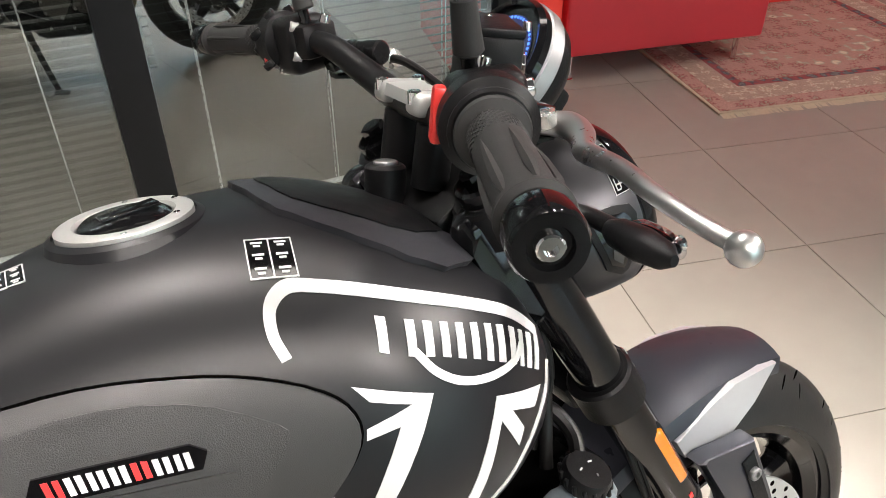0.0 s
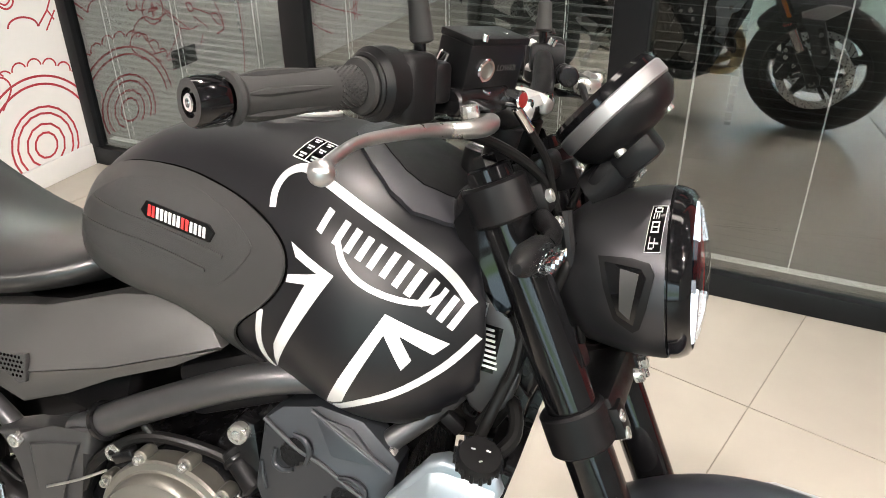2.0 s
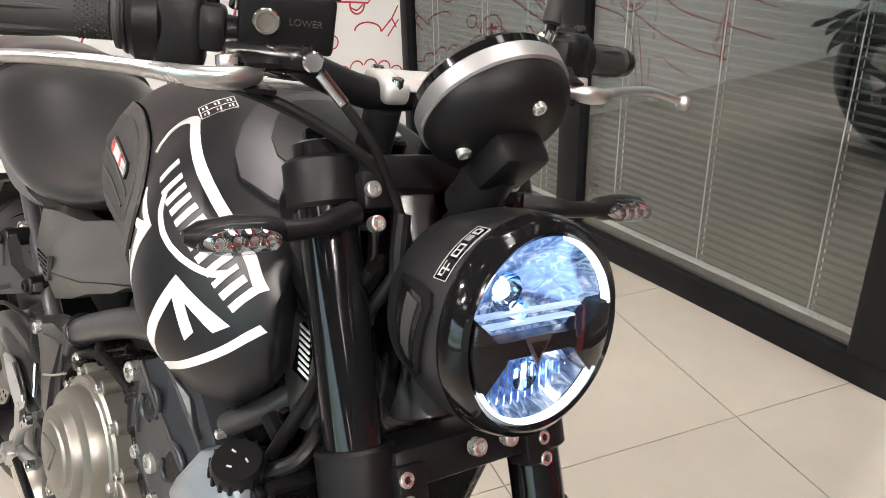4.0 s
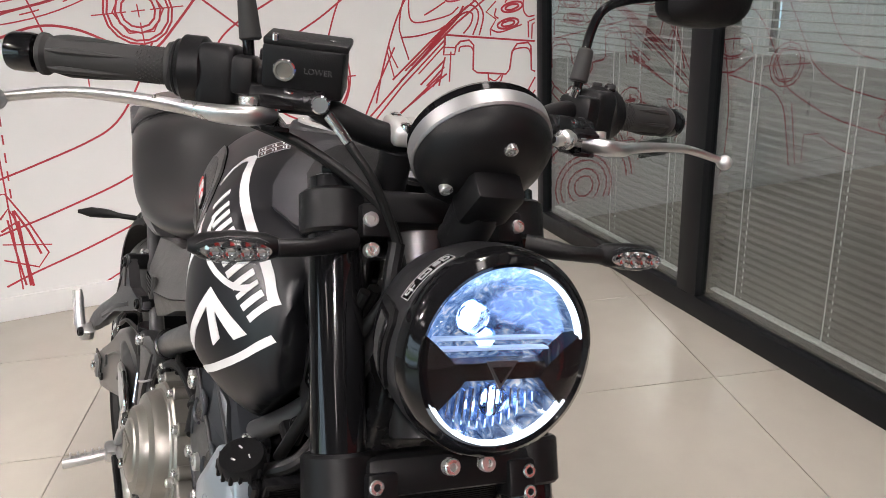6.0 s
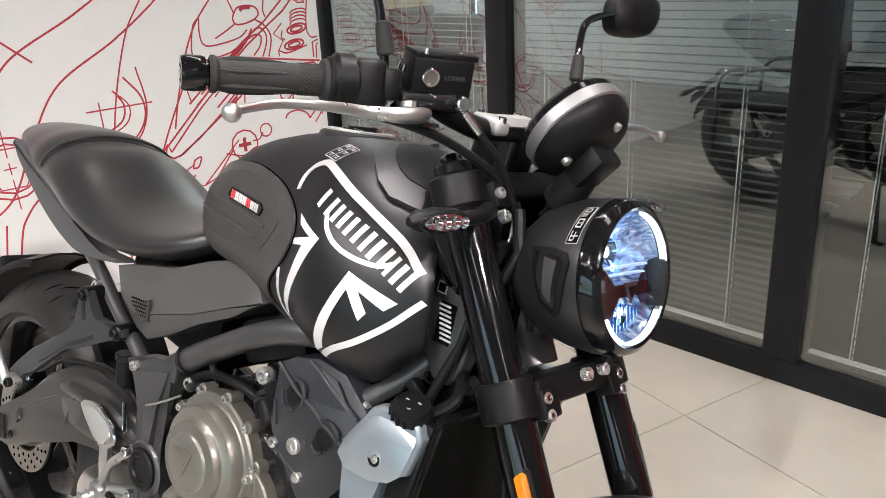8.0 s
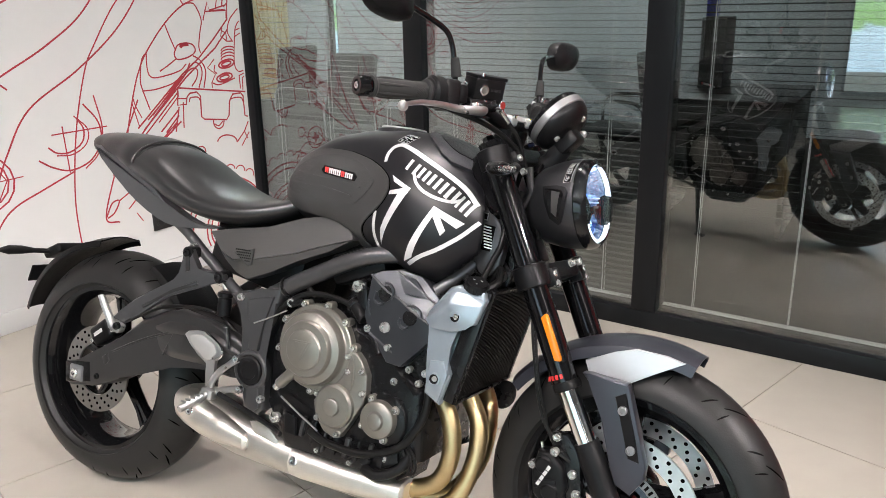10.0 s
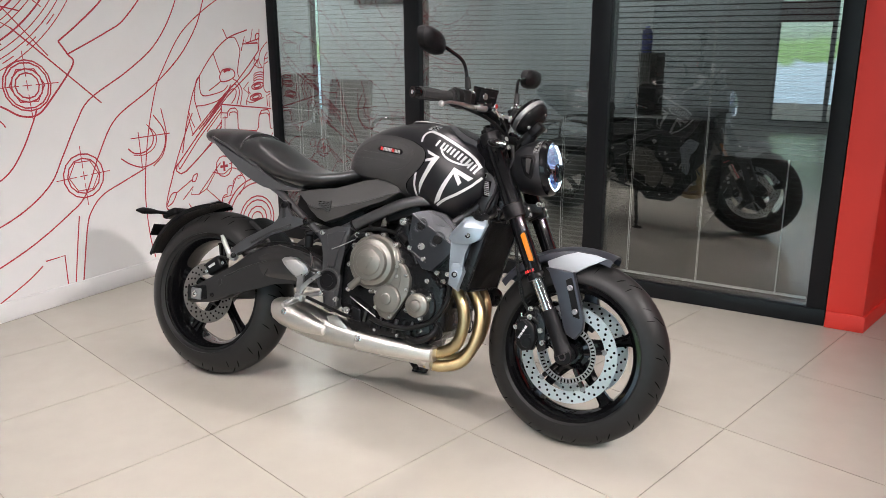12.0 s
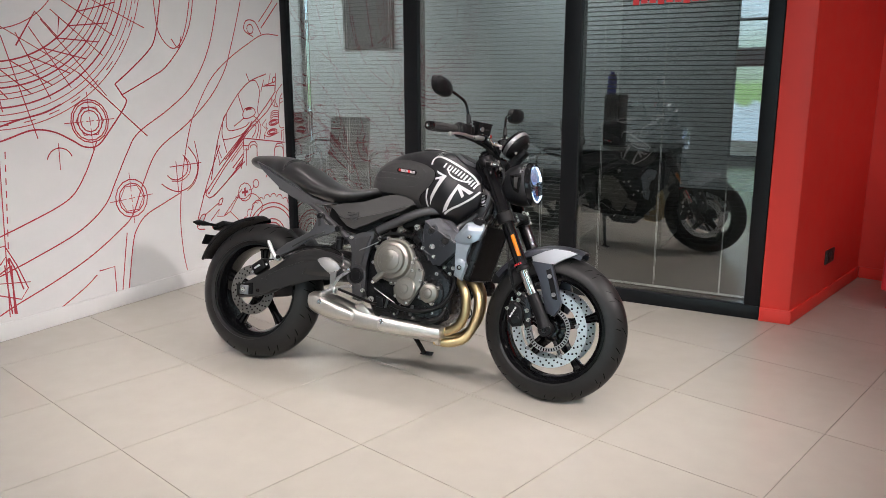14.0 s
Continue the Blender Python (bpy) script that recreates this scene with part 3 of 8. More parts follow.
def wheel(name, centre, radius, half, rim_r, front):
    """A tyre on a five-spoke cast rim, turned round the y axis."""
    mount = F if front else B
    rim = bmesh.new()
    w = half * 0.82
    lathe(rim, [(rim_r + 0.006, -w), (rim_r + 0.006, -w + 0.006), (rim_r - 0.006, -w + 0.012), (rim_r - 0.016, -w * 0.4), (rim_r - 0.016, w * 0.4), (rim_r - 0.006, w - 0.012), (rim_r + 0.006, w - 0.006), (rim_r + 0.006, w), (rim_r - 0.006, w), (rim_r - 0.02, w * 0.75), (rim_r - 0.026, w * 0.3), (rim_r - 0.026, -w * 0.3), (rim_r - 0.02, -w * 0.75), (rim_r - 0.006, -w)], centre, (0, 1, 0), 72, close=True)
    whole = mount(name, rim, GLOSS, "gloss black five-spoke cast rim")
    for k in range(5):
        a = 2 * math.pi * k / 5 + 0.35
        d, s = Vector((math.cos(a), 0, math.sin(a))), Vector((-math.sin(a), 0, math.cos(a)))
        bm = bmesh.new()
        for turn in ((-1, 1) if not front else (0,)):
            rings = []
            for f, wide, deep in ((0.0, 0.030, 0.022), (0.25, 0.020, 0.017), (0.6, 0.014, 0.014), (0.88, 0.019, 0.018), (1.0, 0.034, 0.024)):
                r = 0.045 + (rim_r - 0.062) * f
                c = Vector(centre) + d * r + s * (turn * 0.012 * f)
                rings.append([bm.verts.new(c + s * wide * x * (0.62 if turn else 1) + Vector((0, deep * y, 0))) for x, y in ((-1, -0.5), (-0.5, -1), (0.5, -1), (1, -0.5), (1, 0.5), (0.5, 1), (-0.5, 1), (-1, 0.5))])
            skin(bm, rings)
        part("spoke", bm, GLOSS, whole)
    part("hub", lathe(bmesh.new(), [(0.016, -0.062), (0.034, -0.06), (0.04, -0.03), (0.055, -0.026), (0.055, 0.026), (0.04, 0.03), (0.034, 0.06), (0.016, 0.062)], centre, (0, 1, 0), 40, close=True), GLOSS, whole)
    bm, n = bmesh.new(), 13
    crown = [(radius - (radius - rim_r) * 0.86 * (1 - math.cos(t)) ** 0.9, half * math.sin(t)) for t in (math.pi / 2 * k / (n - 1) for k in range(n))]
    prof = [(r, -h) for r, h in reversed(crown)] + crown[1:]
    prof = [(rim_r + 0.002, -w + 0.003), (rim_r + 0.014, -half * 0.93)] + prof + [(rim_r + 0.014, half * 0.93), (rim_r + 0.002, w - 0.003)]
    lathe(bm, prof, centre, (0, 1, 0), 96)
    tyre = part("tyre", bm, RUBBER, whole, "black rubber tyre with grooves painted as dark strips")
    return whole, tyre, crown


def tread(tyre, centre, crown, count, slots):
    """Cut grooves painted as thin near-black strips, the shade in them, that follow the tyre's crown."""
    rs, hs = [c[0] for c in crown], [c[1] for c in crown]

    def on(h, a, lift):
        r = float(np.interp(abs(h), hs, rs)) + lift
        return Vector(centre) + Vector((math.cos(a) * r, h, math.sin(a) * r))
    for name, h0, h1, a0, a1, wide in slots:
        bm = bmesh.new()
        for k in range(count):
            for side in (-1, 1):
                base = 2 * math.pi * (k + (0.5 if side > 0 else 0)) / count
                last = None
                for q in range(7):
                    f = q / 6
                    h, a = h0 + (h1 - h0) * f, base + a0 + (a1 - a0) * f
                    ww = wide * math.sin(math.pi * (0.12 + 0.76 * f))
                    pair = [bm.verts.new(on(side * h, a + e * ww / 0.3, 0.0007)) for e in (-1, 1)]
                    if last:
                        bm.faces.new((last[0], last[1], pair[1], pair[0]))
                    last = pair
        tagged(part(name, bm, HOLLOWSHADE, tyre), kind="stuff")


# Near-black without gloss: painted shade for grooves, holes, gaps and mouths.
HOLLOWSHADE = material("hollow_shade_black", (0.0012, 0.0012, 0.0012), 0.95, vary=0.1, spec=0.02)
fwheel, ftyre, fcrown = wheel("front_wheel", FAXLE, 0.300, 0.060, 0.2159, True)
rwheel, rtyre, rcrown = wheel("rear_wheel", RAXLE, 0.316, 0.090, 0.2159, False)
tread(ftyre, FAXLE, fcrown, 15, [("long_groove", 0.010, 0.034, 0.0, 0.13, 0.0030), ("short_groove", 0.030, 0.046, 0.19, 0.26, 0.0026), ("edge_groove", 0.036, 0.050, 0.08, 0.11, 0.0018)])
tread(rtyre, RAXLE, rcrown, 15, [("long_groove", 0.014, 0.050, 0.0, 0.14, 0.0034), ("short_groove", 0.040, 0.068, 0.17, 0.25, 0.0030), ("edge_groove", 0.056, 0.078, 0.06, 0.10, 0.0022)])


def brake_disc(name, centre, outer, inner, thick, holes, parent, mat=None):
    """A flat ring with drilled holes shown as near-black plugs, the shade inside painted."""
    bm = lathe(bmesh.new(), [(inner, -thick), (outer, -thick), (outer, thick), (inner, thick)], centre, (0, 1, 0), 80, close=True)
    disc = part(name, bm, mat or DISC, parent, "drilled steel brake disc")
    bm = bmesh.new()
    for k in range(holes):
        a = 2 * math.pi * k / holes
        for q in range(3):
            r, b = inner + (outer - inner) * (0.22 + 0.28 * q), a + q * 0.35 * 2 * math.pi / holes
            lathe(bm, [(0, -thick - 0.0004), (0.0042, -thick - 0.0004), (0.0042, thick + 0.0004), (0, thick + 0.0004)], Vector(centre) + Vector((math.cos(b) * r, 0, math.sin(b) * r)), (0, 1, 0), 8)
    tagged(part("drill_hole", bm, HOLLOWSHADE, disc), kind="stuff")
    return disc


for side in (-1, 1):
    c = FAXLE + Vector((0, 0.068 * side, 0))
    d = brake_disc("front_brake_disc", c, 0.155, 0.118, 0.0024, 24, fwheel)
    for k in range(5):
        a = 2 * math.pi * k / 5 + 0.2
        bm = rod(bmesh.new(), c + Vector((math.cos(a) * 0.05, 0, math.sin(a) * 0.05)), c + Vector((math.cos(a) * 0.112, 0, math.sin(a) * 0.112)), 0.008, 10)
        part("carrier_arm", bm, GLOSS, d)
    bolts("rotor_bolt", [c + Vector((math.cos(a) * 0.116, side * 0.002, math.sin(a) * 0.116)) for a in (2 * math.pi * k / 5 + 0.2 for k in range(5))], (0, side, 0), d, 0.009, 0.005, SILVER)
# toothed ring for the wheel-speed sensor
bm = lathe(bmesh.new(), [(0.075, -0.0015), (0.092, -0.0015), (0.092, 0.0015), (0.075, 0.0015)], FAXLE + Vector((0, -0.079, 0)), (0, 1, 0), 72, close=True)
ring = part("sensor_ring", bm, SILVER, fwheel)
bm = bmesh.new()
for k in range(48):
    a = 2 * math.pi * k / 48
    box(bm, FAXLE + Vector((math.cos(a) * 0.0835, -0.079, math.sin(a) * 0.0835)), (0.011, 0.0042, 0.005), (0, -math.degrees(a), 0))
tagged(part("tooth_slot", bm, HOLLOWSHADE, ring), kind="stuff")
brake_disc("rear_brake_disc", RAXLE + Vector((0, -0.085, 0)), 0.115, 0.07, 0.0024, 20, rwheel, REARDISC)

# fork
FY = 0.1


def on_fork(z, y, ahead=0.0):
    return Vector((FAXLE.x - (z - FAXLE.z) * math.tan(RAKE) + ahead - 0.0145 * min(1, (z - FAXLE.z) / 0.3), y, z))


for side in (-1, 1):
    y = FY * side
    leg = F("fork_leg", rod(bmesh.new(), on_fork(0.535, y), on_fork(0.972, y), 0.0262, 40, 0.002), GLOSS, "gloss black upside-down fork tube")
    part("stanchion", rod(bmesh.new(), on_fork(0.40, y), on_fork(0.54, y), 0.0205, 32), CHROME, leg, "polished inner fork tube")
    part("dust_seal", rod(bmesh.new(), on_fork(0.522, y), on_fork(0.538, y), 0.0275, 32), PLASTIC, leg)
    part("foot", tube(bmesh.new(), [on_fork(0.43, y), on_fork(0.40, y), on_fork(0.34, y * 1.02), on_fork(0.30, y * 1.08)], [0.0245, 0.026, 0.025, 0.029], 24), PLASTIC, leg)
    part("axle_clamp", rod(bmesh.new(), FAXLE + Vector((0, side * 0.082, 0)), FAXLE + Vector((0, side * 0.126, 0)), 0.029, 32, 0.004), PLASTIC, leg)
    part("axle_nut", lathe(bmesh.new(), [(0.014, 0), (0.014, 0.006), (0.009, 0.006), (0.009, -0.004), (0, -0.004)], FAXLE + Vector((0, side * 0.125, 0)), (0, side, 0), 6), CHROME, leg)
    part("fork_cap", lathe(bmesh.new(), [(0.0235, 0), (0.0235, 0.012), (0.02, 0.014), (0.02, 0.009), (0.012, 0.009)], on_fork(0.972, y), UP, 32), GLOSS, leg)
    part("cap_hex", lathe(bmesh.new(), [(0.013, 0), (0.013, 0.016), (0.011, 0.018), (0, 0.018)], on_fork(0.979, y), UP, 6), GLOSS, leg)
    # clamps of the two yokes round each leg
    for z, hh, rr in ((0.952, 0.019, 0.0335), (0.728, 0.021, 0.0345)):
        clamp = F("yoke_clamp", rod(bmesh.new(), on_fork(z - hh, y), on_fork(z + hh, y), rr, 36, 0.003), PLASTIC)
        part("clamp_ear", box(bmesh.new(), on_fork(z, y * 0.72, 0.03), (0.03, 0.03, 2 * hh * 0.85), (0, -24.6, 0), 0.004), PLASTIC, clamp)
    bolts("clamp_bolt", [on_fork(z, side * 0.079, 0.046) for z in ((0.958, 0.932) if side < 0 else (0.958, 0.932))] + [on_fork(z, side * 0.079, 0.042) for z in (0.738, 0.720)], (math.cos(RAKE), 0, math.sin(RAKE)), bike, 0.007, 0.006, BOLTSTEEL, STEER)
    # reflector strip
    c = on_fork(0.618, side * 0.117, 0.008)
    back = F("reflector_base", box(bmesh.new(), c, (0.032, 0.010, 0.104), (0, -24.6, 0), 0.005), PLASTIC)
    part("reflector", box(bmesh.new(), c + Vector((0.0, side * 0.004, 0)), (0.026, 0.010, 0.096), (0, -24.6, 0), 0.006, 3), AMBER, back, "amber side reflector")
for z, ah, dep in ((0.952, 0.0, 0.034), (0.728, 0.012, 0.036)):
    F("yoke", box(bmesh.new(), on_fork(z, 0, -0.012 + ah), (0.075, 0.17, dep), (0, -24.6, 0), 0.008), PLASTIC, "black triple clamp")
F("steering_head", rod(bmesh.new(), on_fork(0.74, 0, -0.034), on_fork(0.94, 0, -0.034), 0.034, 32), FRAMEPAINT)

# front brake calipers
CALIPER = [(1.257, 0.397), (1.284, 0.399), (1.310, 0.375), (1.321, 0.334), (1.309, 0.299), (1.274, 0.291), (1.253, 0.309), (1.247, 0.355)]
CARRIER = [(1.278, 0.431), (1.309, 0.437), (1.330, 0.41), (1.340, 0.385), (1.351, 0.308), (1.325, 0.292), (1.302, 0.341), (1.278, 0.395)]
for side in (-1, 1):
    cal = F("brake_caliper", plate(bmesh.new(), CALIPER, side * 0.082, side * 0.124, 0.009, 3), PLASTIC, "black sliding brake caliper")
    part("caliper_carrier", plate(bmesh.new(), CARRIER, side * 0.076, side * 0.108, 0.006, 2), CASTING, cal)
    part("piston_housing", rod(bmesh.new(), (1.272, side * 0.115, 0.372), (1.274, side * 0.129, 0.371), 0.018, 24, 0.004), PLASTIC, cal)
    part("piston_housing", rod(bmesh.new(), (1.288, side * 0.115, 0.322), (1.290, side * 0.129, 0.321), 0.018, 24, 0.004), PLASTIC, cal)
    part("caliper_rib", plate(bmesh.new(), [(1.256, 0.335), (1.282, 0.345), (1.300, 0.348), (1.302, 0.338), (1.284, 0.333), (1.258, 0.322)], side * 0.121, side * 0.128, 0.002), PLASTIC, cal)
    part("slide_pin", rod(bmesh.new(), (1.318, side * 0.10, 0.385), (1.296, side * 0.112, 0.402), 0.009, 14), CASTING, cal)
    for k in range(4):
        part("wordmark", box(bmesh.new(), (1.267 + k * 0.006, side * 0.1295, 0.336 + k * 0.011), (0.010, 0.001, 0.0065), (0, -62, 0)), WHITE, cal, "small white bar")
    bolts("caliper_bolt", [(1.290, side * 0.109, 0.428), (1.328, side * 0.110, 0.363), (1.338, side * 0.110, 0.326), (1.292, side * 0.120, 0.402), (1.248, side * 0.115, 0.365)], (0, side, 0), cal, 0.0085, 0.008)
    part("bleed_nipple", rod(bmesh.new(), (1.262, side * 0.105, 0.396), (1.258, side * 0.106, 0.412), 0.004, 10), CHROME, cal)
# red mark round the top of the dust seal
for side in (-1, 1):
    for k in range(5):
        a = math.radians(-62 + k * 19)
        c = on_fork(0.548, FY * side) + Vector((math.sin(a) * 0.0262, side * math.cos(a) * 0.0262, math.sin(a) * 0.012))
        F("red_mark", box(bmesh.new(), c, (0.0058, 0.0012, 0.009), (0, -24.6, -math.degrees(a) * side)), REDINK, "plain red bar on the fork")

# front mudguard: a shell over the tyre with silver flanks and dark legs
def arc_shell(bm, centre, r, a0, a1, half, thick, n=28, flank=0.03, taper=0.0):
    rings = []
    for k in range(n):
        f = k / (n - 1)
        a = math.radians(a0 + (a1 - a0) * f)
        hw = half * (1 - taper * (2 * f - 1) ** 2)
        e, row = Vector((math.cos(a), 0, math.sin(a))), []
        for s, drop in ((-1, flank), (-0.93, flank * 0.4), (-0.7, 0.006), (-0.35, 0), (0, -0.002), (0.35, 0), (0.7, 0.006), (0.93, flank * 0.4), (1, flank)):
            row.append(Vector(centre) + e * (r - drop) + Vector((0, s * hw, 0)))
        inner = [p - e * thick for p in reversed(row)]
        rings.append([bm.verts.new(p) for p in row + inner])
    return skin(bm, rings)


guard = F("front_mudguard", arc_shell(bmesh.new(), FAXLE, 0.334, 70, 142, 0.073, 0.003, taper=0.25, flank=0.03), FENDERDARK, "graphite grey front mudguard with silver flanks")
for side in (-1, 1):
    part("flank", prism(bmesh.new(), [(x, z, side * y) for x, z, y in ((1.318, 0.580, 0.076), (1.374, 0.606, 0.076), (1.413, 0.618, 0.074), (1.47, 0.614, 0.070), (1.503, 0.605, 0.062), (1.449, 0.577, 0.0765), (1.405, 0.549, 0.0785), (1.33, 0.552, 0.0785))], side * 0.050), FENDERSILVER, guard, "silver painted flank")
    leg = part("leg_cover", plate(bmesh.new(), [(1.325, 0.562), (1.339, 0.562), (1.415, 0.557), (1.445, 0.462), (1.462, 0.41), (1.460, 0.382), (1.438, 0.350), (1.407, 0.364), (1.398, 0.39), (1.374, 0.485), (1.347, 0.54)], side * 0.080, side * 0.106, 0.004, 2), FENDERDARK, guard)
    part("leg_inset", plate(bmesh.new(), [(1.393, 0.53), (1.413, 0.541), (1.442, 0.449), (1.450, 0.416), (1.428, 0.420), (1.407, 0.491)], side * 0.104, side * 0.1085, 0.002), PLASTIC, leg)
    bolts("guard_bolt", [(1.411, side * 0.109, 0.508), (1.433, side * 0.109, 0.437)], (0, side, 0), leg, 0.0088, 0.006, SILVER)

# headlamp
HC, HT = Vector((1.254, 0, 0.876)), radians(7)
HA = Vector((math.cos(HT), 0, math.sin(HT)))
shell = lathe(bmesh.new(), [(0, -0.118), (0.03, -0.115), (0.058, -0.100), (0.078, -0.072), (0.088, -0.035), (0.091, -0.012), (0.0918, 0.006), (0.0915, 0.0115), (0.086, 0.0115), (0.084, -0.03), (0.05, -0.08), (0, -0.09)], HC, HA, 64)
lamp_body = F("headlamp", shell, LAMPSHELL, "round headlamp lit blue-white with a black shell")
part("bezel", lathe(bmesh.new(), [(0.0905, 0.010), (0.0905, 0.013), (0.0918, 0.0145), (0.0905, 0.023), (0.0868, 0.031), (0.0805, 0.0355), (0.0765, 0.032), (0.0765, 0.0)], HC, HA, 64, close=True), GLOSS, lamp_body, "gloss black rim")
part("lens", lathe(bmesh.new(), [(0.077, 0.031), (0.074, 0.0365), (0.065, 0.0415), (0.045, 0.0465), (0.02, 0.049), (0, 0.0495)], HC, HA, 64), LENS, lamp_body, "clear lens")
part("reflector_bowl", lathe(bmesh.new(), [(0.0765, 0.022), (0.066, 0.005), (0.05, -0.010), (0.025, -0.02), (0, -0.023)], HC, HA, 48), LAMPBOWL, lamp_body, "mirrored bowl with painted glow streaks")
hx, hy, hz = Vector((0, 1, 0)), Vector((-math.sin(HT), 0, math.cos(HT))), HA


def face_at(a, b, d):
    """A point of the lamp's face: across, up, and ahead of the rim."""
    return HC + hx * a + hy * b + hz * d


def lamp_plate(bm, outline, d0, d1):
    lo, hi = [bm.verts.new(face_at(a, b, d0)) for a, b in outline], [bm.verts.new(face_at(a, b, d1)) for a, b in outline]
    return skin(bm, [lo, hi])


for side in (-1, 1):
    wedge = [(side * 0.0745, 0.020), (side * 0.060, 0.008), (side * 0.040, -0.010), (side * 0.037, -0.020), (side * 0.043, -0.027), (side * 0.060, -0.044), (side * 0.068, -0.034), (side * 0.0762, -0.008)]
    part("side_mask", lamp_plate(bmesh.new(), wedge, 0.012, 0.033), GLOSS, lamp_body)
part("crossbar", lamp_plate(bmesh.new(), [(-0.052, -0.006), (0.052, -0.006), (0.040, -0.021), (-0.040, -0.021)], 0.008, 0.026), GLOSS, lamp_body, "dark bridge between the two lamp halves")
part("shield_mark", lamp_plate(bmesh.new(), [(-0.015, -0.004), (0.015, -0.004), (0.0, -0.029)], 0.026, 0.0285), FRAMEPAINT, lamp_body)
part("shield_inset", lamp_plate(bmesh.new(), [(-0.0095, -0.009), (0.0095, -0.009), (0.0, -0.0235)], 0.0285, 0.0295), GLOSS, lamp_body)
for k in range(15):
    x = -0.0525 + k * 0.0075
    low = -math.sqrt(max(0.071 ** 2 - x * x, 0.0004))
    part("flute", lamp_plate(bmesh.new(), [(x - 0.0009, -0.030 - abs(x) * 0.2), (x + 0.0009, -0.030 - abs(x) * 0.2), (x * 1.06 + 0.0009, low), (x * 1.06 - 0.0009, low)], 0.004, 0.010), REFLECTOR, lamp_body)
for b, w in ((0.003, 0.054), (0.012, 0.060)):
    part("flute", lamp_plate(bmesh.new(), [(-w, b - 0.0012), (w, b - 0.0012), (w * 0.96, b + 0.0012), (-w * 0.96, b + 0.0012)], 0.008, 0.016), FLUTE, lamp_body)
for a, b, r in ((-0.024, 0.030, 0.008), (-0.010, 0.012, 0.005), (0.004, -0.044, 0.007)):
    part("reflector_cup", lathe(bmesh.new(), [(r * 2.0, 0.006), (r * 1.7, 0.001), (r * 1.1, -0.003), (r * 0.9, -0.004)], face_at(a, b, 0.006), HA, 24), REFLECTOR, lamp_body)
    part("diode", lathe(bmesh.new(), [(r * 0.9, -0.003), (r * 0.8, 0.002), (r * 0.4, 0.004), (0, 0.0045)], face_at(a, b, 0.006), HA, 20), BULB, lamp_body, "glowing diode")
bm = bmesh.new()
for a0, a1 in ((12, 75), (212, 328)):
    rows = []
    for k in range(33):
        a = math.radians(a0 + (a1 - a0) * k / 32)
        rows.append([bm.verts.new(face_at(math.cos(a) * r, math.sin(a) * r, d)) for r, d in ((0.0762, 0.033), (0.0735, 0.035), (0.0735, 0.026), (0.0762, 0.024))])
    skin(bm, rows)
part("daylight_strip", bm, BEAMRIM, lamp_body, "glowing daylight ring")
for side in (-1, 1):
    F("lamp_bracket", tube(bmesh.new(), [(1.155, side * 0.055, 0.94), (1.165, side * 0.06, 0.90), (1.18, side * 0.06, 0.86)], 0.008, 10), PLASTIC)


def on_shell(a, w, side, lift):
    """A point of the lamp's shell: a along its axis, w round it at the rim's radius."""
    r = float(np.interp(a, [-0.115, -0.100, -0.072, -0.035, -0.012, 0.006], [0.03, 0.058, 0.078, 0.088, 0.091, 0.0918])) + lift
    th = w / 0.09
    return HC + hz * a + hy * (r * math.sin(th)) + hx * (side * r * math.cos(th))


def shell_sheet(name, outline, side, lift, mat, parent, sink=0.001, label=""):
    return applique(name, [(a, math.radians(d) * 0.09) for a, d in outline], side, lift, mat, parent, sink, 0.008, label, on_shell)


def lamp_fittings():
    for side in (-1, 1):
        rim = shell_sheet("side_scoop", [(-0.053, 25), (-0.020, 23.5), (-0.002, 20.5), (0.003, 14), (-0.004, -6), (-0.012, -22), (-0.019, -25.5), (-0.037, -17), (-0.047, 5)], side, 0.0035, PLASTIC, lamp_body, label="moulded scoop in the lamp shell")
        shell_sheet("scoop_recess", [(-0.046, 21), (-0.010, 17), (-0.005, 12), (-0.018, -19), (-0.033, -13), (-0.041, 5)], side, 0.0042, GLOSS, rim)
        shell_sheet("scoop_floor", [(-0.030, 17), (-0.012, 14), (-0.021, -15), (-0.031, -9)], side, 0.0050, PAD, rim)
    tag = shell_sheet("warning_label", [(-0.004, 60.5), (0.0105, 61), (0.0065, 27), (-0.009, 27.5)], -1, 0.0006, GLOSS, lamp_body, 0.0004, "small outlined warning label with white marks")

    def cell(u0, u1, v0, v1):
        out = []
        for u, v in ((u0, v0), (u1, v0), (u1, v1), (u0, v1)):
            lo, hi = -0.009 + 0.005 * v, 0.0065 + 0.004 * v
            out.append((lo + (hi - lo) * u, 27.3 + 33.4 * v))
        return out
    marks = [(0, 1, 0, 0.012), (0, 1, 0.988, 1), (0, 0.04, 0, 1), (0.96, 1, 0, 1), (0.2, 0.26, 0.06, 0.3), (0.26, 0.5, 0.06, 0.09), (0.26, 0.8, 0.16, 0.19), (0.5, 0.56, 0.09, 0.27), (0.2, 0.28, 0.38, 0.62), (0.62, 0.70, 0.38, 0.62), (0.28, 0.62, 0.38, 0.41), (0.28, 0.62, 0.49, 0.51), (0.28, 0.62, 0.59, 0.62), (0.2, 0.26, 0.68, 0.80), (0.36, 0.42, 0.68, 0.80), (0.52, 0.58, 0.68, 0.80), (0.2, 0.7, 0.83, 0.86), (0.3, 0.6, 0.93, 0.96), (0.2, 0.28, 0.86, 0.94), (0.62, 0.70, 0.86, 0.94)]
    for m in marks:
        shell_sheet("label_bar", cell(*m), -1, 0.0010, LABELGREY, tag, 0.0002)


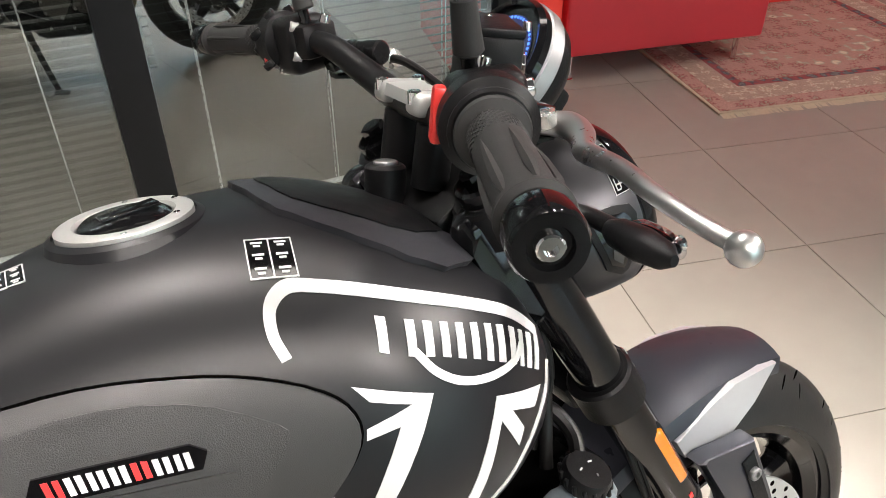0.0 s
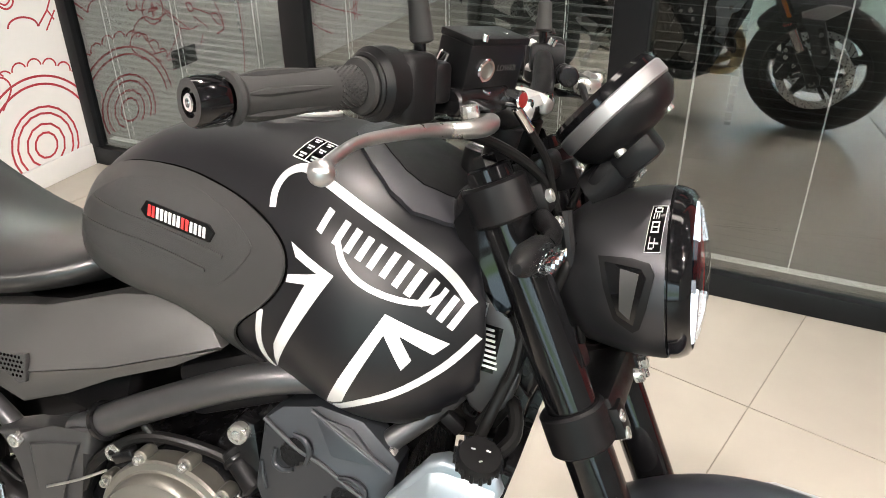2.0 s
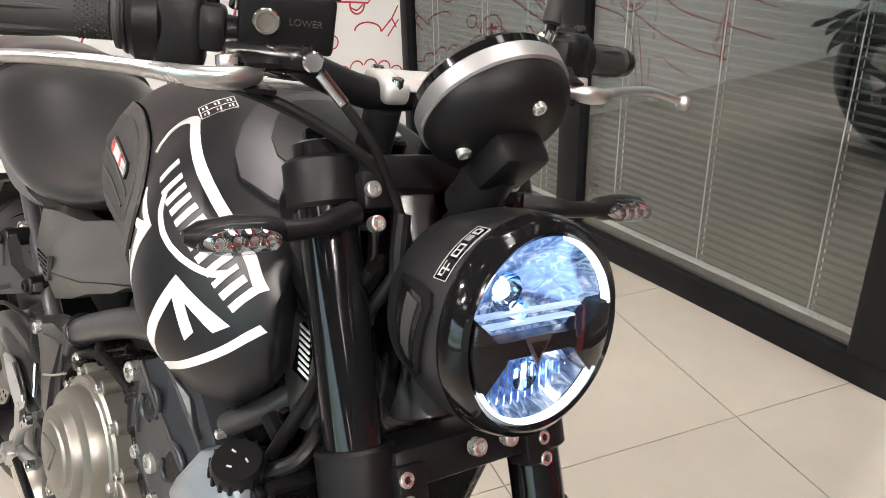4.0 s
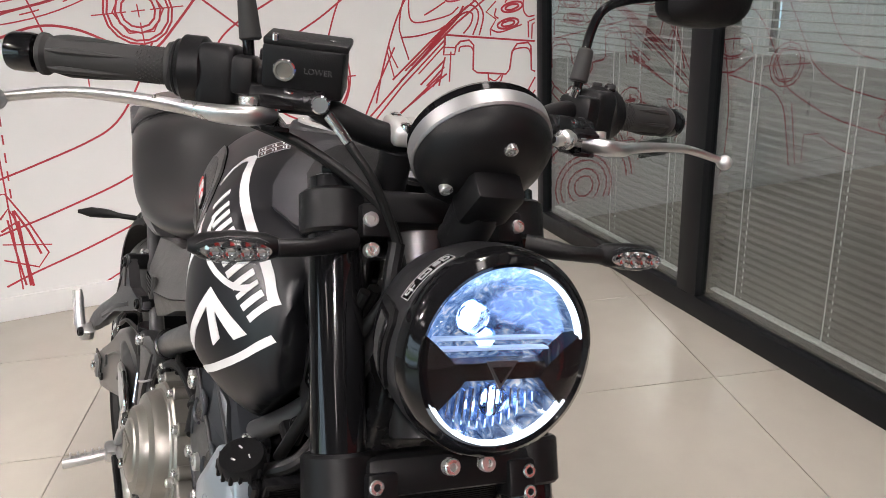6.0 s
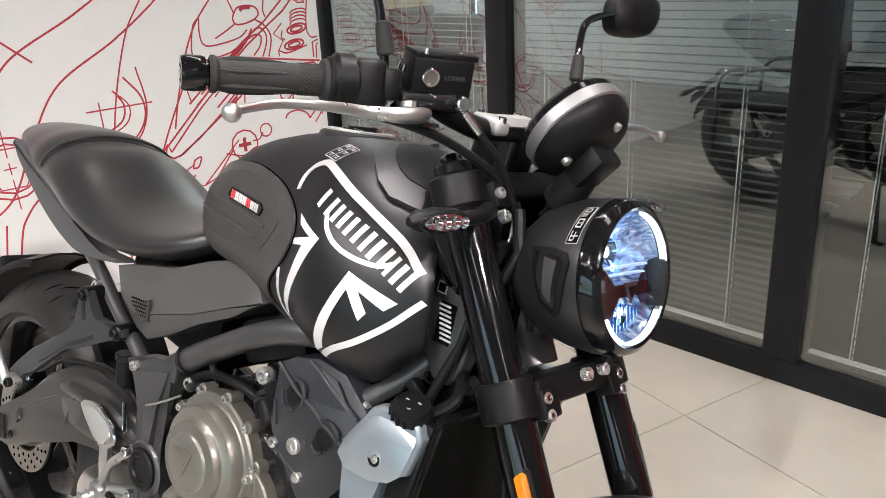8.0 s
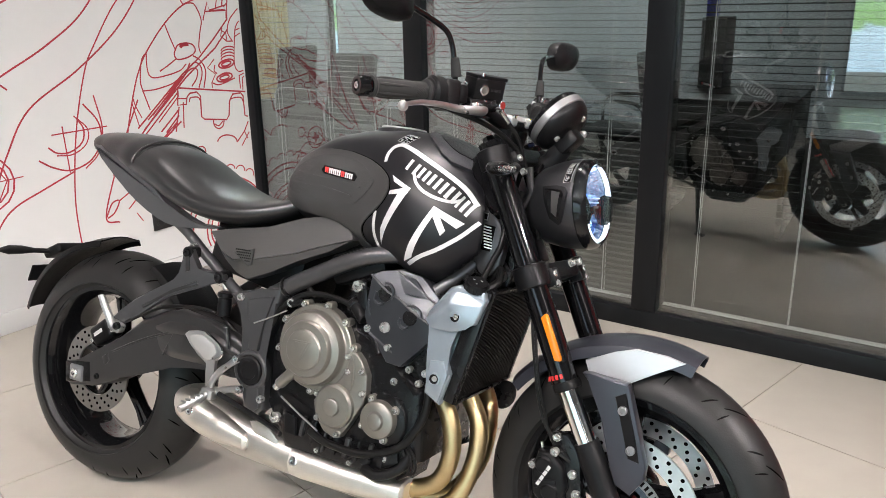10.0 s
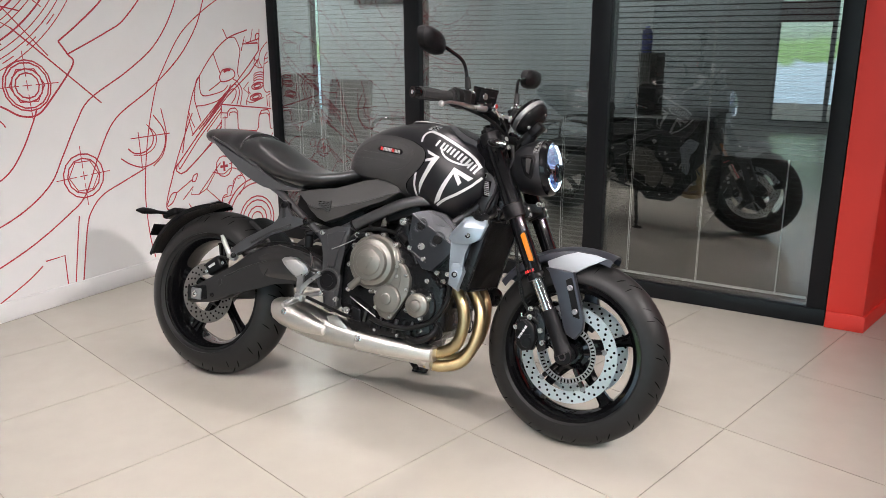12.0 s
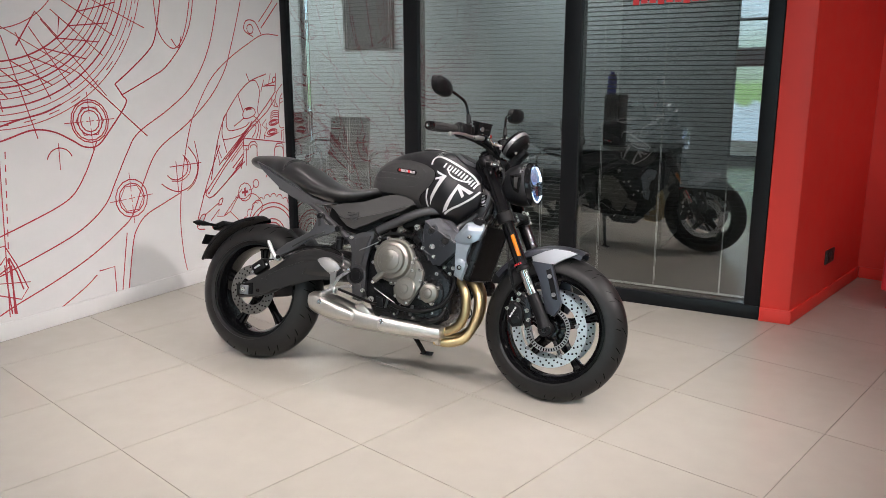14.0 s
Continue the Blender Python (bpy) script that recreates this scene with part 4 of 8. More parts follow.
bolts("lamp_bolt", [(1.247, -0.012, 0.757), (1.247, 0.025, 0.757)], (0.7, 0, 0.3), bike, 0.008, 0.006, BOLTSTEEL, STEER)

# instrument pod
GA = Vector((-0.75, 0, 0.66)).normalized()
GC = Vector((1.205, 0, 1.022))
pod = F("instrument_pod", lathe(bmesh.new(), [(0, -0.012), (0.03, -0.012), (0.05, -0.004), (0.0605, 0.008), (0.0625, 0.014), (0.063, 0.0205), (0.0, 0.0205)], GC, GA, 56), PLASTIC, "round instrument pod with a silver band")
part("silver_band", lathe(bmesh.new(), [(0.0, 0.0207), (0.0638, 0.0207), (0.0655, 0.0225), (0.0655, 0.036), (0.0635, 0.038), (0.0, 0.0385)], GC, GA, 56), SILVER, pod, "silver band round the pod")
part("black_rim", lathe(bmesh.new(), [(0.064, 0.038), (0.064, 0.045), (0.060, 0.050), (0.056, 0.048), (0.056, 0.041)], GC, GA, 56, close=True), GLOSS, pod)
dial = part("dial", lathe(bmesh.new(), [(0.056, 0.0445), (0.0, 0.0446)], GC, GA, 56), GLOSS, pod, "dark display face")
gx, gy = Vector((0, -1, 0)), Vector((0.66, 0, 0.75)).normalized()
bm = bmesh.new()
for k in range(34):
    a = math.radians(205 - k * 6.6)
    q = GC + GA * 0.0458 + (gx * math.cos(a) + gy * math.sin(a)) * 0.044
    lathe(bm, [(0.0015, -0.0004), (0.0015, 0.0004), (0, 0.0004)], q, GA, 6)
for k in range(14):
    a = math.radians(190 - k * 13)
    q = GC + GA * 0.0458 + (gx * math.cos(a) + gy * math.sin(a)) * 0.036
    lathe(bm, [(0.0010, -0.0004), (0.0010, 0.0004), (0, 0.0004)], q, GA, 6)
tagged(part("rev_scale", bm, SCREEN, dial, "blue glowing scale"), kind="stuff")
bm, ring = bmesh.new(), []
for k in range(25):
    a = math.radians(205 - k * 9.2)
    ring.append([bm.verts.new(GC + GA * 0.0452 + (gx * math.cos(a) + gy * math.sin(a)) * r) for r in (0.024, 0.047)])
for p, q in zip(ring, ring[1:]):
    bm.faces.new((p[0], p[1], q[1], q[0]))
part("display_panel", bm, SCREENDIM, dial, "dim blue display arc")
bm = bmesh.new()
box(bm, GC + GA * 0.0456 - gy * 0.018, (0.002, 0.016, 0.006), (0, 49, 0))
part("display_bar", bm, SCREENYELLOW, dial, "yellow display bar")
bm = bmesh.new()
box(bm, GC - GA * 0.02 - gy * 0.012, (0.034, 0.05, 0.05), (0, 45, 0), 0.008)
box(bm, GC - GA * 0.018 - gy * 0.045, (0.03, 0.042, 0.05), (0, 30, 0), 0.008)
part("pod_bracket", bm, PLASTIC, pod)
bolts("pod_bolt", [GC - GA * 0.008 + Vector((0.026, 0, 0.03)), GC - GA * 0.009 + Vector((-0.012, -0.036, -0.013)), GC - GA * 0.009 + Vector((-0.012, 0.036, -0.013))], -GA, pod, 0.006, 0.004)
F("pod_stay", tube(bmesh.new(), [(1.17, 0, 0.95), (1.185, 0, 0.965), (1.20, 0, 0.99)], 0.022, 12), PLASTIC)

# handlebar
half_bar = [(1.085, 0, 1.03), (1.085, 0.05, 1.03), (1.078, 0.10, 1.045), (1.062, 0.15, 1.068), (1.046, 0.195, 1.073), (1.016, 0.275, 1.071), (0.983, 0.36, 1.067)]
bar = H("handlebar", tube(bmesh.new(), list(reversed(mirrored(half_bar)))[:-1] + half_bar, [0.0111, 0.0111, 0.0111, 0.0125, 0.014, 0.0142, 0.0142, 0.0142, 0.014, 0.0125, 0.0111, 0.0111, 0.0111], 20), PLASTIC, "black tapered handlebar")
GD = Vector((0.973 - 1.046, 0.386 - 0.195, 1.067 - 1.073)).normalized()


def along(s, side):
    """A point on the grip's line, s metres out from the switch."""
    p = Vector((1.046, 0.195, 1.073)) + GD * s
    return Vector((p.x, p.y * side, p.z))


for side in (-1, 1):
    d = Vector((GD.x, GD.y * side, GD.z))
    riser = H("bar_riser", rod(bmesh.new(), (1.07, side * 0.036, 0.965), (1.085, side * 0.036, 1.02), 0.017, 24), PLASTIC)
    part("riser_cap", box(bmesh.new(), (1.086, side * 0.036, 1.037), (0.047, 0.026, 0.020), (0, 12, 0), 0.006, 3), CAPRING, riser, "silver bar clamp")
    bolts("riser_bolt", [(1.068, side * 0.036, 1.046), (1.104, side * 0.036, 1.040)], (0.1, 0, 1), riser, 0.006, 0.007, CHROME)
    grip = H("grip", rod(bmesh.new(), along(0.058, side), along(0.172, side), 0.0165, 32, 0.002), GRIP, "black rubber grip with moulded ridges")
    part("inner_flange", lathe(bmesh.new(), [(0.016, 0), (0.0225, 0.001), (0.0235, 0.004), (0.0225, 0.007), (0.0165, 0.009)], along(0.050, side), d, 32, close=True), GRIP, grip)
    part("outer_flange", lathe(bmesh.new(), [(0.0165, -0.004), (0.0195, 0), (0.0195, 0.004), (0.016, 0.006)], along(0.170, side), d, 32, close=True), GRIP, grip)
    part("bar_end", lathe(bmesh.new(), [(0.0125, 0), (0.0125, 0.005), (0.0172, 0.006), (0.0182, 0.010), (0.0182, 0.026), (0.0165, 0.030), (0.0105, 0.030), (0.0095, 0.027), (0, 0.027)], along(0.1735, side), d, 40), GLOSS, grip, "gloss black bar-end weight")
    bolts("end_bolt", [along(0.2005, side)], d, grip, 0.0066, 0.004, CHROME)
    x, y, z = basis(d)
    bm = bmesh.new()
    for k in range(26):
        a = 2 * math.pi * k / 26
        for q in range(9):
            e = x * math.cos(a + q * 0.1208) + y * math.sin(a + q * 0.1208)
            box(bm, along(0.061 + q * 0.0028, side) + e * 0.0163, (0.0016, 0.0016, 0.0016), (45, 45, math.degrees(a)))
    tagged(part("knurl", bm, GRIP, grip), kind="stuff")
    for k in range(6):
        a = 2 * math.pi * k / 6 + 0.3
        e = x * math.cos(a) + y * math.sin(a)
        bm = bmesh.new()
        tube(bm, [along(0.092, side) + e * 0.0160, along(0.12, side) + e * 0.0168, along(0.15, side) + e * 0.0168, along(0.166, side) + e * 0.0160], [0.0006, 0.0026, 0.0034, 0.001], 6, 3)
        part("ridge", bm, GRIP, grip)
    # switch housing and clamp
    house = H("switch_housing", rod(bmesh.new(), along(0.018, side), along(0.048, side), 0.031, 32, 0.006), PLASTIC, "black switch housing")
    part("housing_block", box(bmesh.new(), along(0.010, side) + Vector((0.004, 0, -0.004)), (0.050, 0.038, 0.060), (0, 0, side * 21), 0.009, 3), PLASTIC, house)
    part("housing_ring", rod(bmesh.new(), along(0.046, side), along(0.0515, side), 0.0265, 28, 0.002), PLASTIC, house)
    H("lever_clamp", box(bmesh.new(), along(-0.012, side) + Vector((0.006, 0, 0)), (0.045, 0.024, 0.036), (0, 0, side * 21), 0.006), PLASTIC)
    # lever with a ball tip
    piv = Vector((1.104, side * 0.165, 1.043))
    lever = H("brake_lever" if side < 0 else "clutch_lever", tube(bmesh.new(), [piv, (1.118, side * 0.186, 1.042), (1.112, side * 0.212, 1.041), (1.094, side * 0.240, 1.042), (1.086, side * 0.285, 1.045), (1.075, side * 0.330, 1.044), (1.075, side * 0.366, 1.038), (1.079, side * 0.388, 1.033)], [0.0085, 0.0105, 0.0095, 0.0075, 0.0062, 0.0055, 0.005, 0.0046], 16, 6, 0.8), ALLOY, "polished alloy lever with a ball tip")
    part("ball_tip", lathe(bmesh.new(), [(0.0092 * math.sin(math.pi * k / 12), -0.0092 * math.cos(math.pi * k / 12)) for k in range(13)], (1.079, side * 0.386, 1.033), (0, 0, 1), 20), ALLOY, lever)
    part("pivot_bolt", bolt(bmesh.new(), piv + Vector((0, 0, 0.009)), (0, 0, 1), 0.008, 0.004), CHROME, lever)
    part("perch", plate(bmesh.new(), [(1.058, 1.052), (1.075, 1.062), (1.10, 1.060), (1.116, 1.054), (1.116, 1.050), (1.09, 1.050), (1.06, 1.042)], side * 0.148, side * 0.178, 0.003), CASTING, lever)
    part("perch_foot", plate(bmesh.new(), [(1.062, 1.040), (1.09, 1.036), (1.114, 1.034), (1.114, 1.030), (1.085, 1.030), (1.062, 1.034)], side * 0.150, side * 0.176, 0.002), CASTING, lever)
    part("master_cylinder", rod(bmesh.new(), (1.080, side * 0.182, 1.056), (1.104, side * 0.118, 1.058), 0.0125, 20, 0.002), CASTING, lever)
    bolts("clamp_screw", [(1.066, side * 0.168, 1.094), (1.070, side * 0.170, 1.052), (1.098, side * 0.150, 1.062)], (0.4, 0, 0.9), lever, 0.0055, 0.005, CHROME)
    part("span_adjuster", lathe(bmesh.new(), [(0.0075, -0.004), (0.0085, 0.0), (0.0085, 0.006), (0.006, 0.007), (0, 0.007)], (1.100, side * 0.186, 1.050), (-0.2, 0, 1), 12), BOLTSTEEL, lever)
    # mirror
    stem = H("mirror", tube(bmesh.new(), [(1.050, side * 0.180, 1.085), (1.047, side * 0.184, 1.12), (1.043, side * 0.19, 1.16), (1.038, side * 0.205, 1.187), (1.03, side * 0.24, 1.202), (1.022, side * 0.30, 1.216)], 0.0055, 12), GLOSS, "black round-cornered mirror on a bent stem")
    part("stem_boot", rod(bmesh.new(), (1.050, side * 0.180, 1.105), (1.047, side * 0.186, 1.142), 0.0105, 18, 0.002, 0.0085), GRIP, stem)
    head = []
    bm = bmesh.new()
    for dx, sc in ((0.028, 0.35), (0.022, 0.72), (0.010, 0.95), (-0.006, 1.0), (-0.013, 0.98)):
        head.append([bm.verts.new((1.015 + dx, side * (0.362 + math.copysign(abs(math.cos(a)) ** 0.75, math.cos(a)) * 0.066 * sc), 1.222 + math.copysign(abs(math.sin(a)) ** 0.75, math.sin(a)) * 0.036 * sc + math.cos(a) * 0.008)) for a in (2 * math.pi * k / 32 for k in range(32))])
    skin(bm, head)
    cup = part("mirror_head", bm, PLASTIC, stem)
    bm = bmesh.new()
    bm.faces.new([bm.verts.new((1.0015, side * (0.362 + math.copysign(abs(math.cos(a)) ** 0.75, math.cos(a)) * 0.062), 1.222 + math.copysign(abs(math.sin(a)) ** 0.75, math.sin(a)) * 0.033 + math.cos(a) * 0.008)) for a in (2 * math.pi * k / 32 for k in range(32))])
    part("mirror_glass", bm, CHROME, cup, "mirror glass")
    # indicator
    stalk = H("indicator", tube(bmesh.new(), [(1.145, side * 0.092, 0.940), (1.16, side * 0.115, 0.940), (1.17, side * 0.135, 0.939), (1.172, side * 0.165, 0.938)], [0.011, 0.010, 0.008, 0.0085], 12), PLASTIC, "small clear indicator on a short stalk")
    bm = bmesh.new()
    rings = []
    for f, wide, tall in ((0, 0.008, 0.008), (0.012, 0.014, 0.012), (0.04, 0.016, 0.0135), (0.065, 0.012, 0.011), (0.076, 0.004, 0.005)):
        rings.append([bm.verts.new((1.172 + math.cos(a) * wide - 0.003, side * (0.162 + f), 0.938 + math.sin(a) * tall)) for a in (2 * math.pi * k / 20 for k in range(20))])
    skin(bm, rings)
    body = part("indicator_body", bm, PLASTIC, stalk)
    bm, rings = bmesh.new(), []
    for f, wide, tall in ((0.012, 0.009, 0.008), (0.022, 0.013, 0.0115), (0.045, 0.0145, 0.0118), (0.062, 0.010, 0.009), (0.070, 0.005, 0.005)):
        rings.append([bm.verts.new((1.181 + math.cos(a) * wide, side * (0.162 + f), 0.938 + math.sin(a) * tall)) for a in (2 * math.pi * k / 20 for k in range(20))])
    skin(bm, rings)
    part("indicator_lens", bm, LENS, body, "clear lens")
    bm = bmesh.new()
    for x in (1.1838, 1.1848):
        ring = [bm.verts.new((x, side * (0.200 + math.cos(a) * 0.029), 0.938 + math.sin(a) * 0.0085)) for a in (2 * math.pi * k / 24 for k in range(24))]
        if x > 1.184:
            skin(bm, [first, ring])
        first = ring
    part("reflector_tray", bm, CHROME, body)
    for k in range(4):
        part("diode", lathe(bmesh.new(), [(0.0065, 0.008), (0.004, 0.003), (0, 0.001)], (1.185, side * (0.181 + k * 0.0125), 0.938), (1, 0, 0), 10), CHROME, body)

H("clamp_bridge", plate(bmesh.new(), [(1.064, 1.040), (1.068, 1.050), (1.098, 1.046), (1.104, 1.036), (1.098, 1.034), (1.070, 1.037)], -0.026, 0.026, 0.002), CAPRING, "silver bridge between the bar clamps")

# left-hand switches and the clutch cable's adjuster
for dx, dy, dz, w in ((-0.030, 0.0, 0.012, 0.014), (-0.028, 0.006, -0.004, 0.012), (-0.012, 0.0, 0.029, 0.012), (0.010, 0.004, 0.030, 0.010), (-0.026, -0.012, -0.020, 0.012)):
    H("switch_button", box(bmesh.new(), along(0.030, 1) + Vector((dx, dy, dz)), (w, 0.012, 0.009), (0, -30, -21), 0.002), CASTING)
H("clutch_adjuster", lathe(bmesh.new(), [(0, -0.012), (0.006, -0.012), (0.006, -0.004), (0.0105, -0.003), (0.0105, 0.006), (0.007, 0.008), (0.0055, 0.018), (0, 0.018)], (1.118, 0.135, 1.047), (0.35, -0.85, -0.1), 16), BOLTSTEEL, "knurled steel cable adjuster")
bolts("housing_screw", [along(0.028, 1) + Vector((-0.012, -0.012, -0.028)), along(-0.012, 1) + Vector((-0.014, 0, 0.016)), along(-0.012, 1) + Vector((-0.016, 0, -0.014))], (-0.8, 0, 0.3), bike, 0.0055, 0.005, BOLTSTEEL, BARSTEER)

# brake reservoir
mc = H("brake_reservoir", box(bmesh.new(), (1.086, -0.134, 1.087), (0.040, 0.074, 0.046), (0, 12, -21), 0.004, 2), PLASTIC, "black rectangular brake fluid reservoir")
part("reservoir_lid", box(bmesh.new(), (1.091, -0.134, 1.1115), (0.041, 0.076, 0.007), (0, 12, -21), 0.002), PLASTIC, mc)
for k in range(4):
    part("lid_screw", bolt(bmesh.new(), (1.091 + (-0.012, 0.012, 0.012, -0.012)[k], -0.137 + (-0.026, -0.03, 0.022, 0.028)[k], 1.1125), (0.2, 0, 1), 0.003, 0.002), CHROME, mc)
part("sight_ring", lathe(bmesh.new(), [(0.0105, -0.003), (0.0105, 0.003), (0.0095, 0.004), (0.0075, 0.004), (0.007, 0.0015)], (1.099, -0.156, 1.084), (0.91, -0.35, -0.2), 28), CHROME, mc, "chrome sight glass ring")
part("sight_glass", lathe(bmesh.new(), [(0.0072, 0.0005), (0.0072, 0.0018), (0.003, 0.0024), (0, 0.0024)], (1.099, -0.156, 1.084), (0.91, -0.35, -0.2), 24), COVER, mc)
text = bpy.data.curves.new("word", "FONT")
text.body, text.size, text.extrude, text.align_x, text.align_y = "LOWER", 0.0075, 0.0005, "CENTER", "CENTER"
shape = new("word", text)
word_mesh = bpy.data.meshes.new_from_object(shape.evaluated_get(bpy.context.evaluated_depsgraph_get()))
bpy.data.objects.remove(shape)
word_mesh.materials.append(PAD)
word = new("raised_word", word_mesh)
word.parent = mc
word.matrix_basis = pose(1.086, -0.134, 1.087, 0, 12, -21) @ pose(0.0203, 0.014, 0.002, 90, 0, 90)
part("banjo_bolt", rod(bmesh.new(), (1.108, -0.122, 1.058), (1.128, -0.128, 1.058), 0.0085, 16), CHROME, mc)
part("hose_ferrule", rod(bmesh.new(), (1.118, -0.118, 1.050), (1.128, -0.098, 1.026), 0.005, 12), CHROME, mc)
H("brake_hose", tube(bmesh.new(), [(1.128, -0.098, 1.026), (1.14, -0.075, 0.995), (1.145, -0.055, 0.955), (1.16, -0.04, 0.90), (1.19, -0.05, 0.80)], 0.0045, 10), CABLE)
H("throttle_cable", tube(bmesh.new(), [along(0.02, -1) + Vector((0.02, 0, -0.03)), (1.10, -0.14, 1.02), (1.13, -0.08, 0.985), (1.14, -0.05, 0.95), (1.12, -0.03, 0.90)], 0.0055, 10), CABLE)
H("clutch_cable", tube(bmesh.new(), [(1.11, 0.145, 1.05), (1.13, 0.10, 1.04), (1.16, 0.05, 0.99), (1.15, 0.0, 0.93)], 0.0045, 10), CABLE)
part("stop_switch", box(bmesh.new(), along(0.014, -1) + Vector((-0.029, 0.004, 0.006)), (0.009, 0.013, 0.036), (0, 12, -21), 0.003), SWITCHRED, bike, "red stop switch", BARSTEER)
part("horn_button", box(bmesh.new(), along(0.03, 1) + Vector((-0.022, 0, -0.016)), (0.01, 0.016, 0.01), (0, 0, -21), 0.003), SWITCHRED, bike, "small red button", BARSTEER)

# tank
TANK = [  # x, underside, top, half width, height of widest
    (0.555, 0.80, 0.875, 0.055, 0.84), (0.59, 0.785, 0.925, 0.092, 0.84), (0.65, 0.765, 0.968, 0.122, 0.84), (0.74, 0.745, 0.995, 0.140, 0.838),
    (0.82, 0.712, 1.003, 0.158, 0.83), (0.88, 0.70, 1.0, 0.178, 0.82), (0.94, 0.675, 0.99, 0.196, 0.815), (1.0, 0.668, 0.968, 0.192, 0.81),
    (1.05, 0.678, 0.938, 0.172, 0.81), (1.085, 0.70, 0.905, 0.149, 0.81), (1.105, 0.73, 0.875, 0.122, 0.81), (1.116, 0.765, 0.845, 0.078, 0.81)]
bm = bmesh.new()
fields = list(zip(*TANK))
xs = np.concatenate([np.linspace(0.555, 0.62, 7)[:-1], np.linspace(0.62, 1.075, 28)[:-1], np.linspace(1.075, 1.116, 8)])


def smooth_at(x, column):
    t = np.array(fields[0])
    k = int(np.clip(np.searchsorted(t, x) - 1, 0, len(t) - 2))
    v = np.array(column)
    slope = np.gradient(v, t)
    hstep = t[k + 1] - t[k]
    f = (x - t[k]) / hstep
    return float((2 * f ** 3 - 3 * f ** 2 + 1) * v[k] + (f ** 3 - 2 * f ** 2 + f) * hstep * slope[k] + (-2 * f ** 3 + 3 * f ** 2) * v[k + 1] + (f ** 3 - f ** 2) * hstep * slope[k + 1])


rings = []
for x in xs:
    low, high, half, mid = (smooth_at(x, c) for c in fields[1:])
    rings.append(oval_ring(bm, x, low, high, half, mid, 2.4, 2.2, 1.0, 64))
skin(bm, rings)
bmesh.ops.recalc_face_normals(bm, faces=bm.faces)
bm.normal_update()
top_tree = mathutils.bvhtree.BVHTree.FromBMesh(bm)
# the flanks end in an edge; between them the nose is hollowed for the steering head
for v in bm.verts:
    limit = 0.992 + 0.76 * abs(v.co.y) - 1.1 * max(0.0, 0.76 - v.co.z)
    if v.co.x > limit:
        v.co.x += (limit - v.co.x) * min(1.0, max(0.0, (0.925 - v.co.z) / 0.05))
bmesh.ops.recalc_face_normals(bm, faces=bm.faces)
bm.normal_update()

tank_tree = mathutils.bvhtree.BVHTree.FromBMesh(bm)
tank = B("fuel_tank", bm, SATIN, "satin black sculpted fuel tank", 60)


def on_tank(x, z, side, lift):
    hit, normal, _, _ = tank_tree.ray_cast(Vector((x, side * 0.5, z)), Vector((0, -side, 0)))
    if hit is None:
        hit, normal, _, _ = tank_tree.find_nearest(Vector((x, side * 0.1, z)))
    if normal.y * side < 0:
        normal = -normal
    return hit + normal * lift


def applique(name, outline, side, lift, mat, parent, sink=0.0015, cell=0.012, label="", tree_at=None):
    """A thin sheet with the outline (x, z), laid on the tank's flank."""
    tree_at = tree_at or on_tank
    bm = bmesh.new()
    bm.faces.new([bm.verts.new((x, 0, z)) for x, z in outline])
    for axis in (0, 2):
        vals = [p[0 if axis == 0 else 1] for p in outline]
        v = math.floor(min(vals) / cell) * cell + cell
        while v < max(vals):
            co, no = [0, 0, 0], [0, 0, 0]
            co[axis], no[axis] = v, 1
            bmesh.ops.bisect_plane(bm, geom=bm.verts[:] + bm.edges[:] + bm.faces[:], plane_co=co, plane_no=no, dist=1e-6)
            v += cell
    bmesh.ops.triangulate(bm, faces=bm.faces[:])
    rim = [e for e in bm.edges if len(e.link_faces) == 1]
    flat = {v: (v.co.x, v.co.z) for v in bm.verts}
    wall = bmesh.ops.extrude_edge_only(bm, edges=rim)["geom"]
    low = {}
    for v in wall:
        if isinstance(v, bmesh.types.BMVert):
            low[v] = (v.co.x, v.co.z)
    for v, (x, z) in flat.items():
        v.co = tree_at(x, z, side, lift)
    for v, (x, z) in low.items():
        v.co = tree_at(x, z, side, -sink)
    return part(name, bm, mat, parent, label, None, 50)


lamp_fittings()

# tank graphics, pads and fittings
def stripe(points, width, steps=5):
    """The outline (x, z) of a band of that width along a smooth line."""
    path = spline([(x, 0, z) for x, z in points], steps)
    left, right = [], []
    for i, p in enumerate(path):
        t = (path[min(i + 1, len(path) - 1)] - path[max(i - 1, 0)]).normalized()
        n = Vector((-t.z, 0, t.x)) * width / 2
        left.append(((p + n).x, (p + n).z))
        right.append(((p - n).x, (p - n).z))
    return left + right[::-1]


def between(line, f):
    p = [Vector((*q, 0)) for q in line]
    d = np.cumsum([0] + [(b - a).length for a, b in zip(p, p[1:])])
    s = f * d[-1]
    return float(np.interp(s, d, [q.x for q in p])), float(np.interp(s, d, [q.y for q in p]))


PADLINE = [(0.568, 0.850), (0.574, 0.880), (0.596, 0.910), (0.620, 0.928), (0.652, 0.939), (0.69, 0.9445), (0.748, 0.944), (0.804, 0.934), (0.849, 0.920), (0.885, 0.900), (0.900, 0.880), (0.898, 0.857), (0.876, 0.828), (0.842, 0.800), (0.828, 0.783), (0.826, 0.765), (0.836, 0.745), (0.852, 0.726), (0.832, 0.73), (0.80, 0.752), (0.778, 0.774), (0.75, 0.788), (0.70, 0.796), (0.646, 0.803), (0.60, 0.812), (0.575, 0.828)]
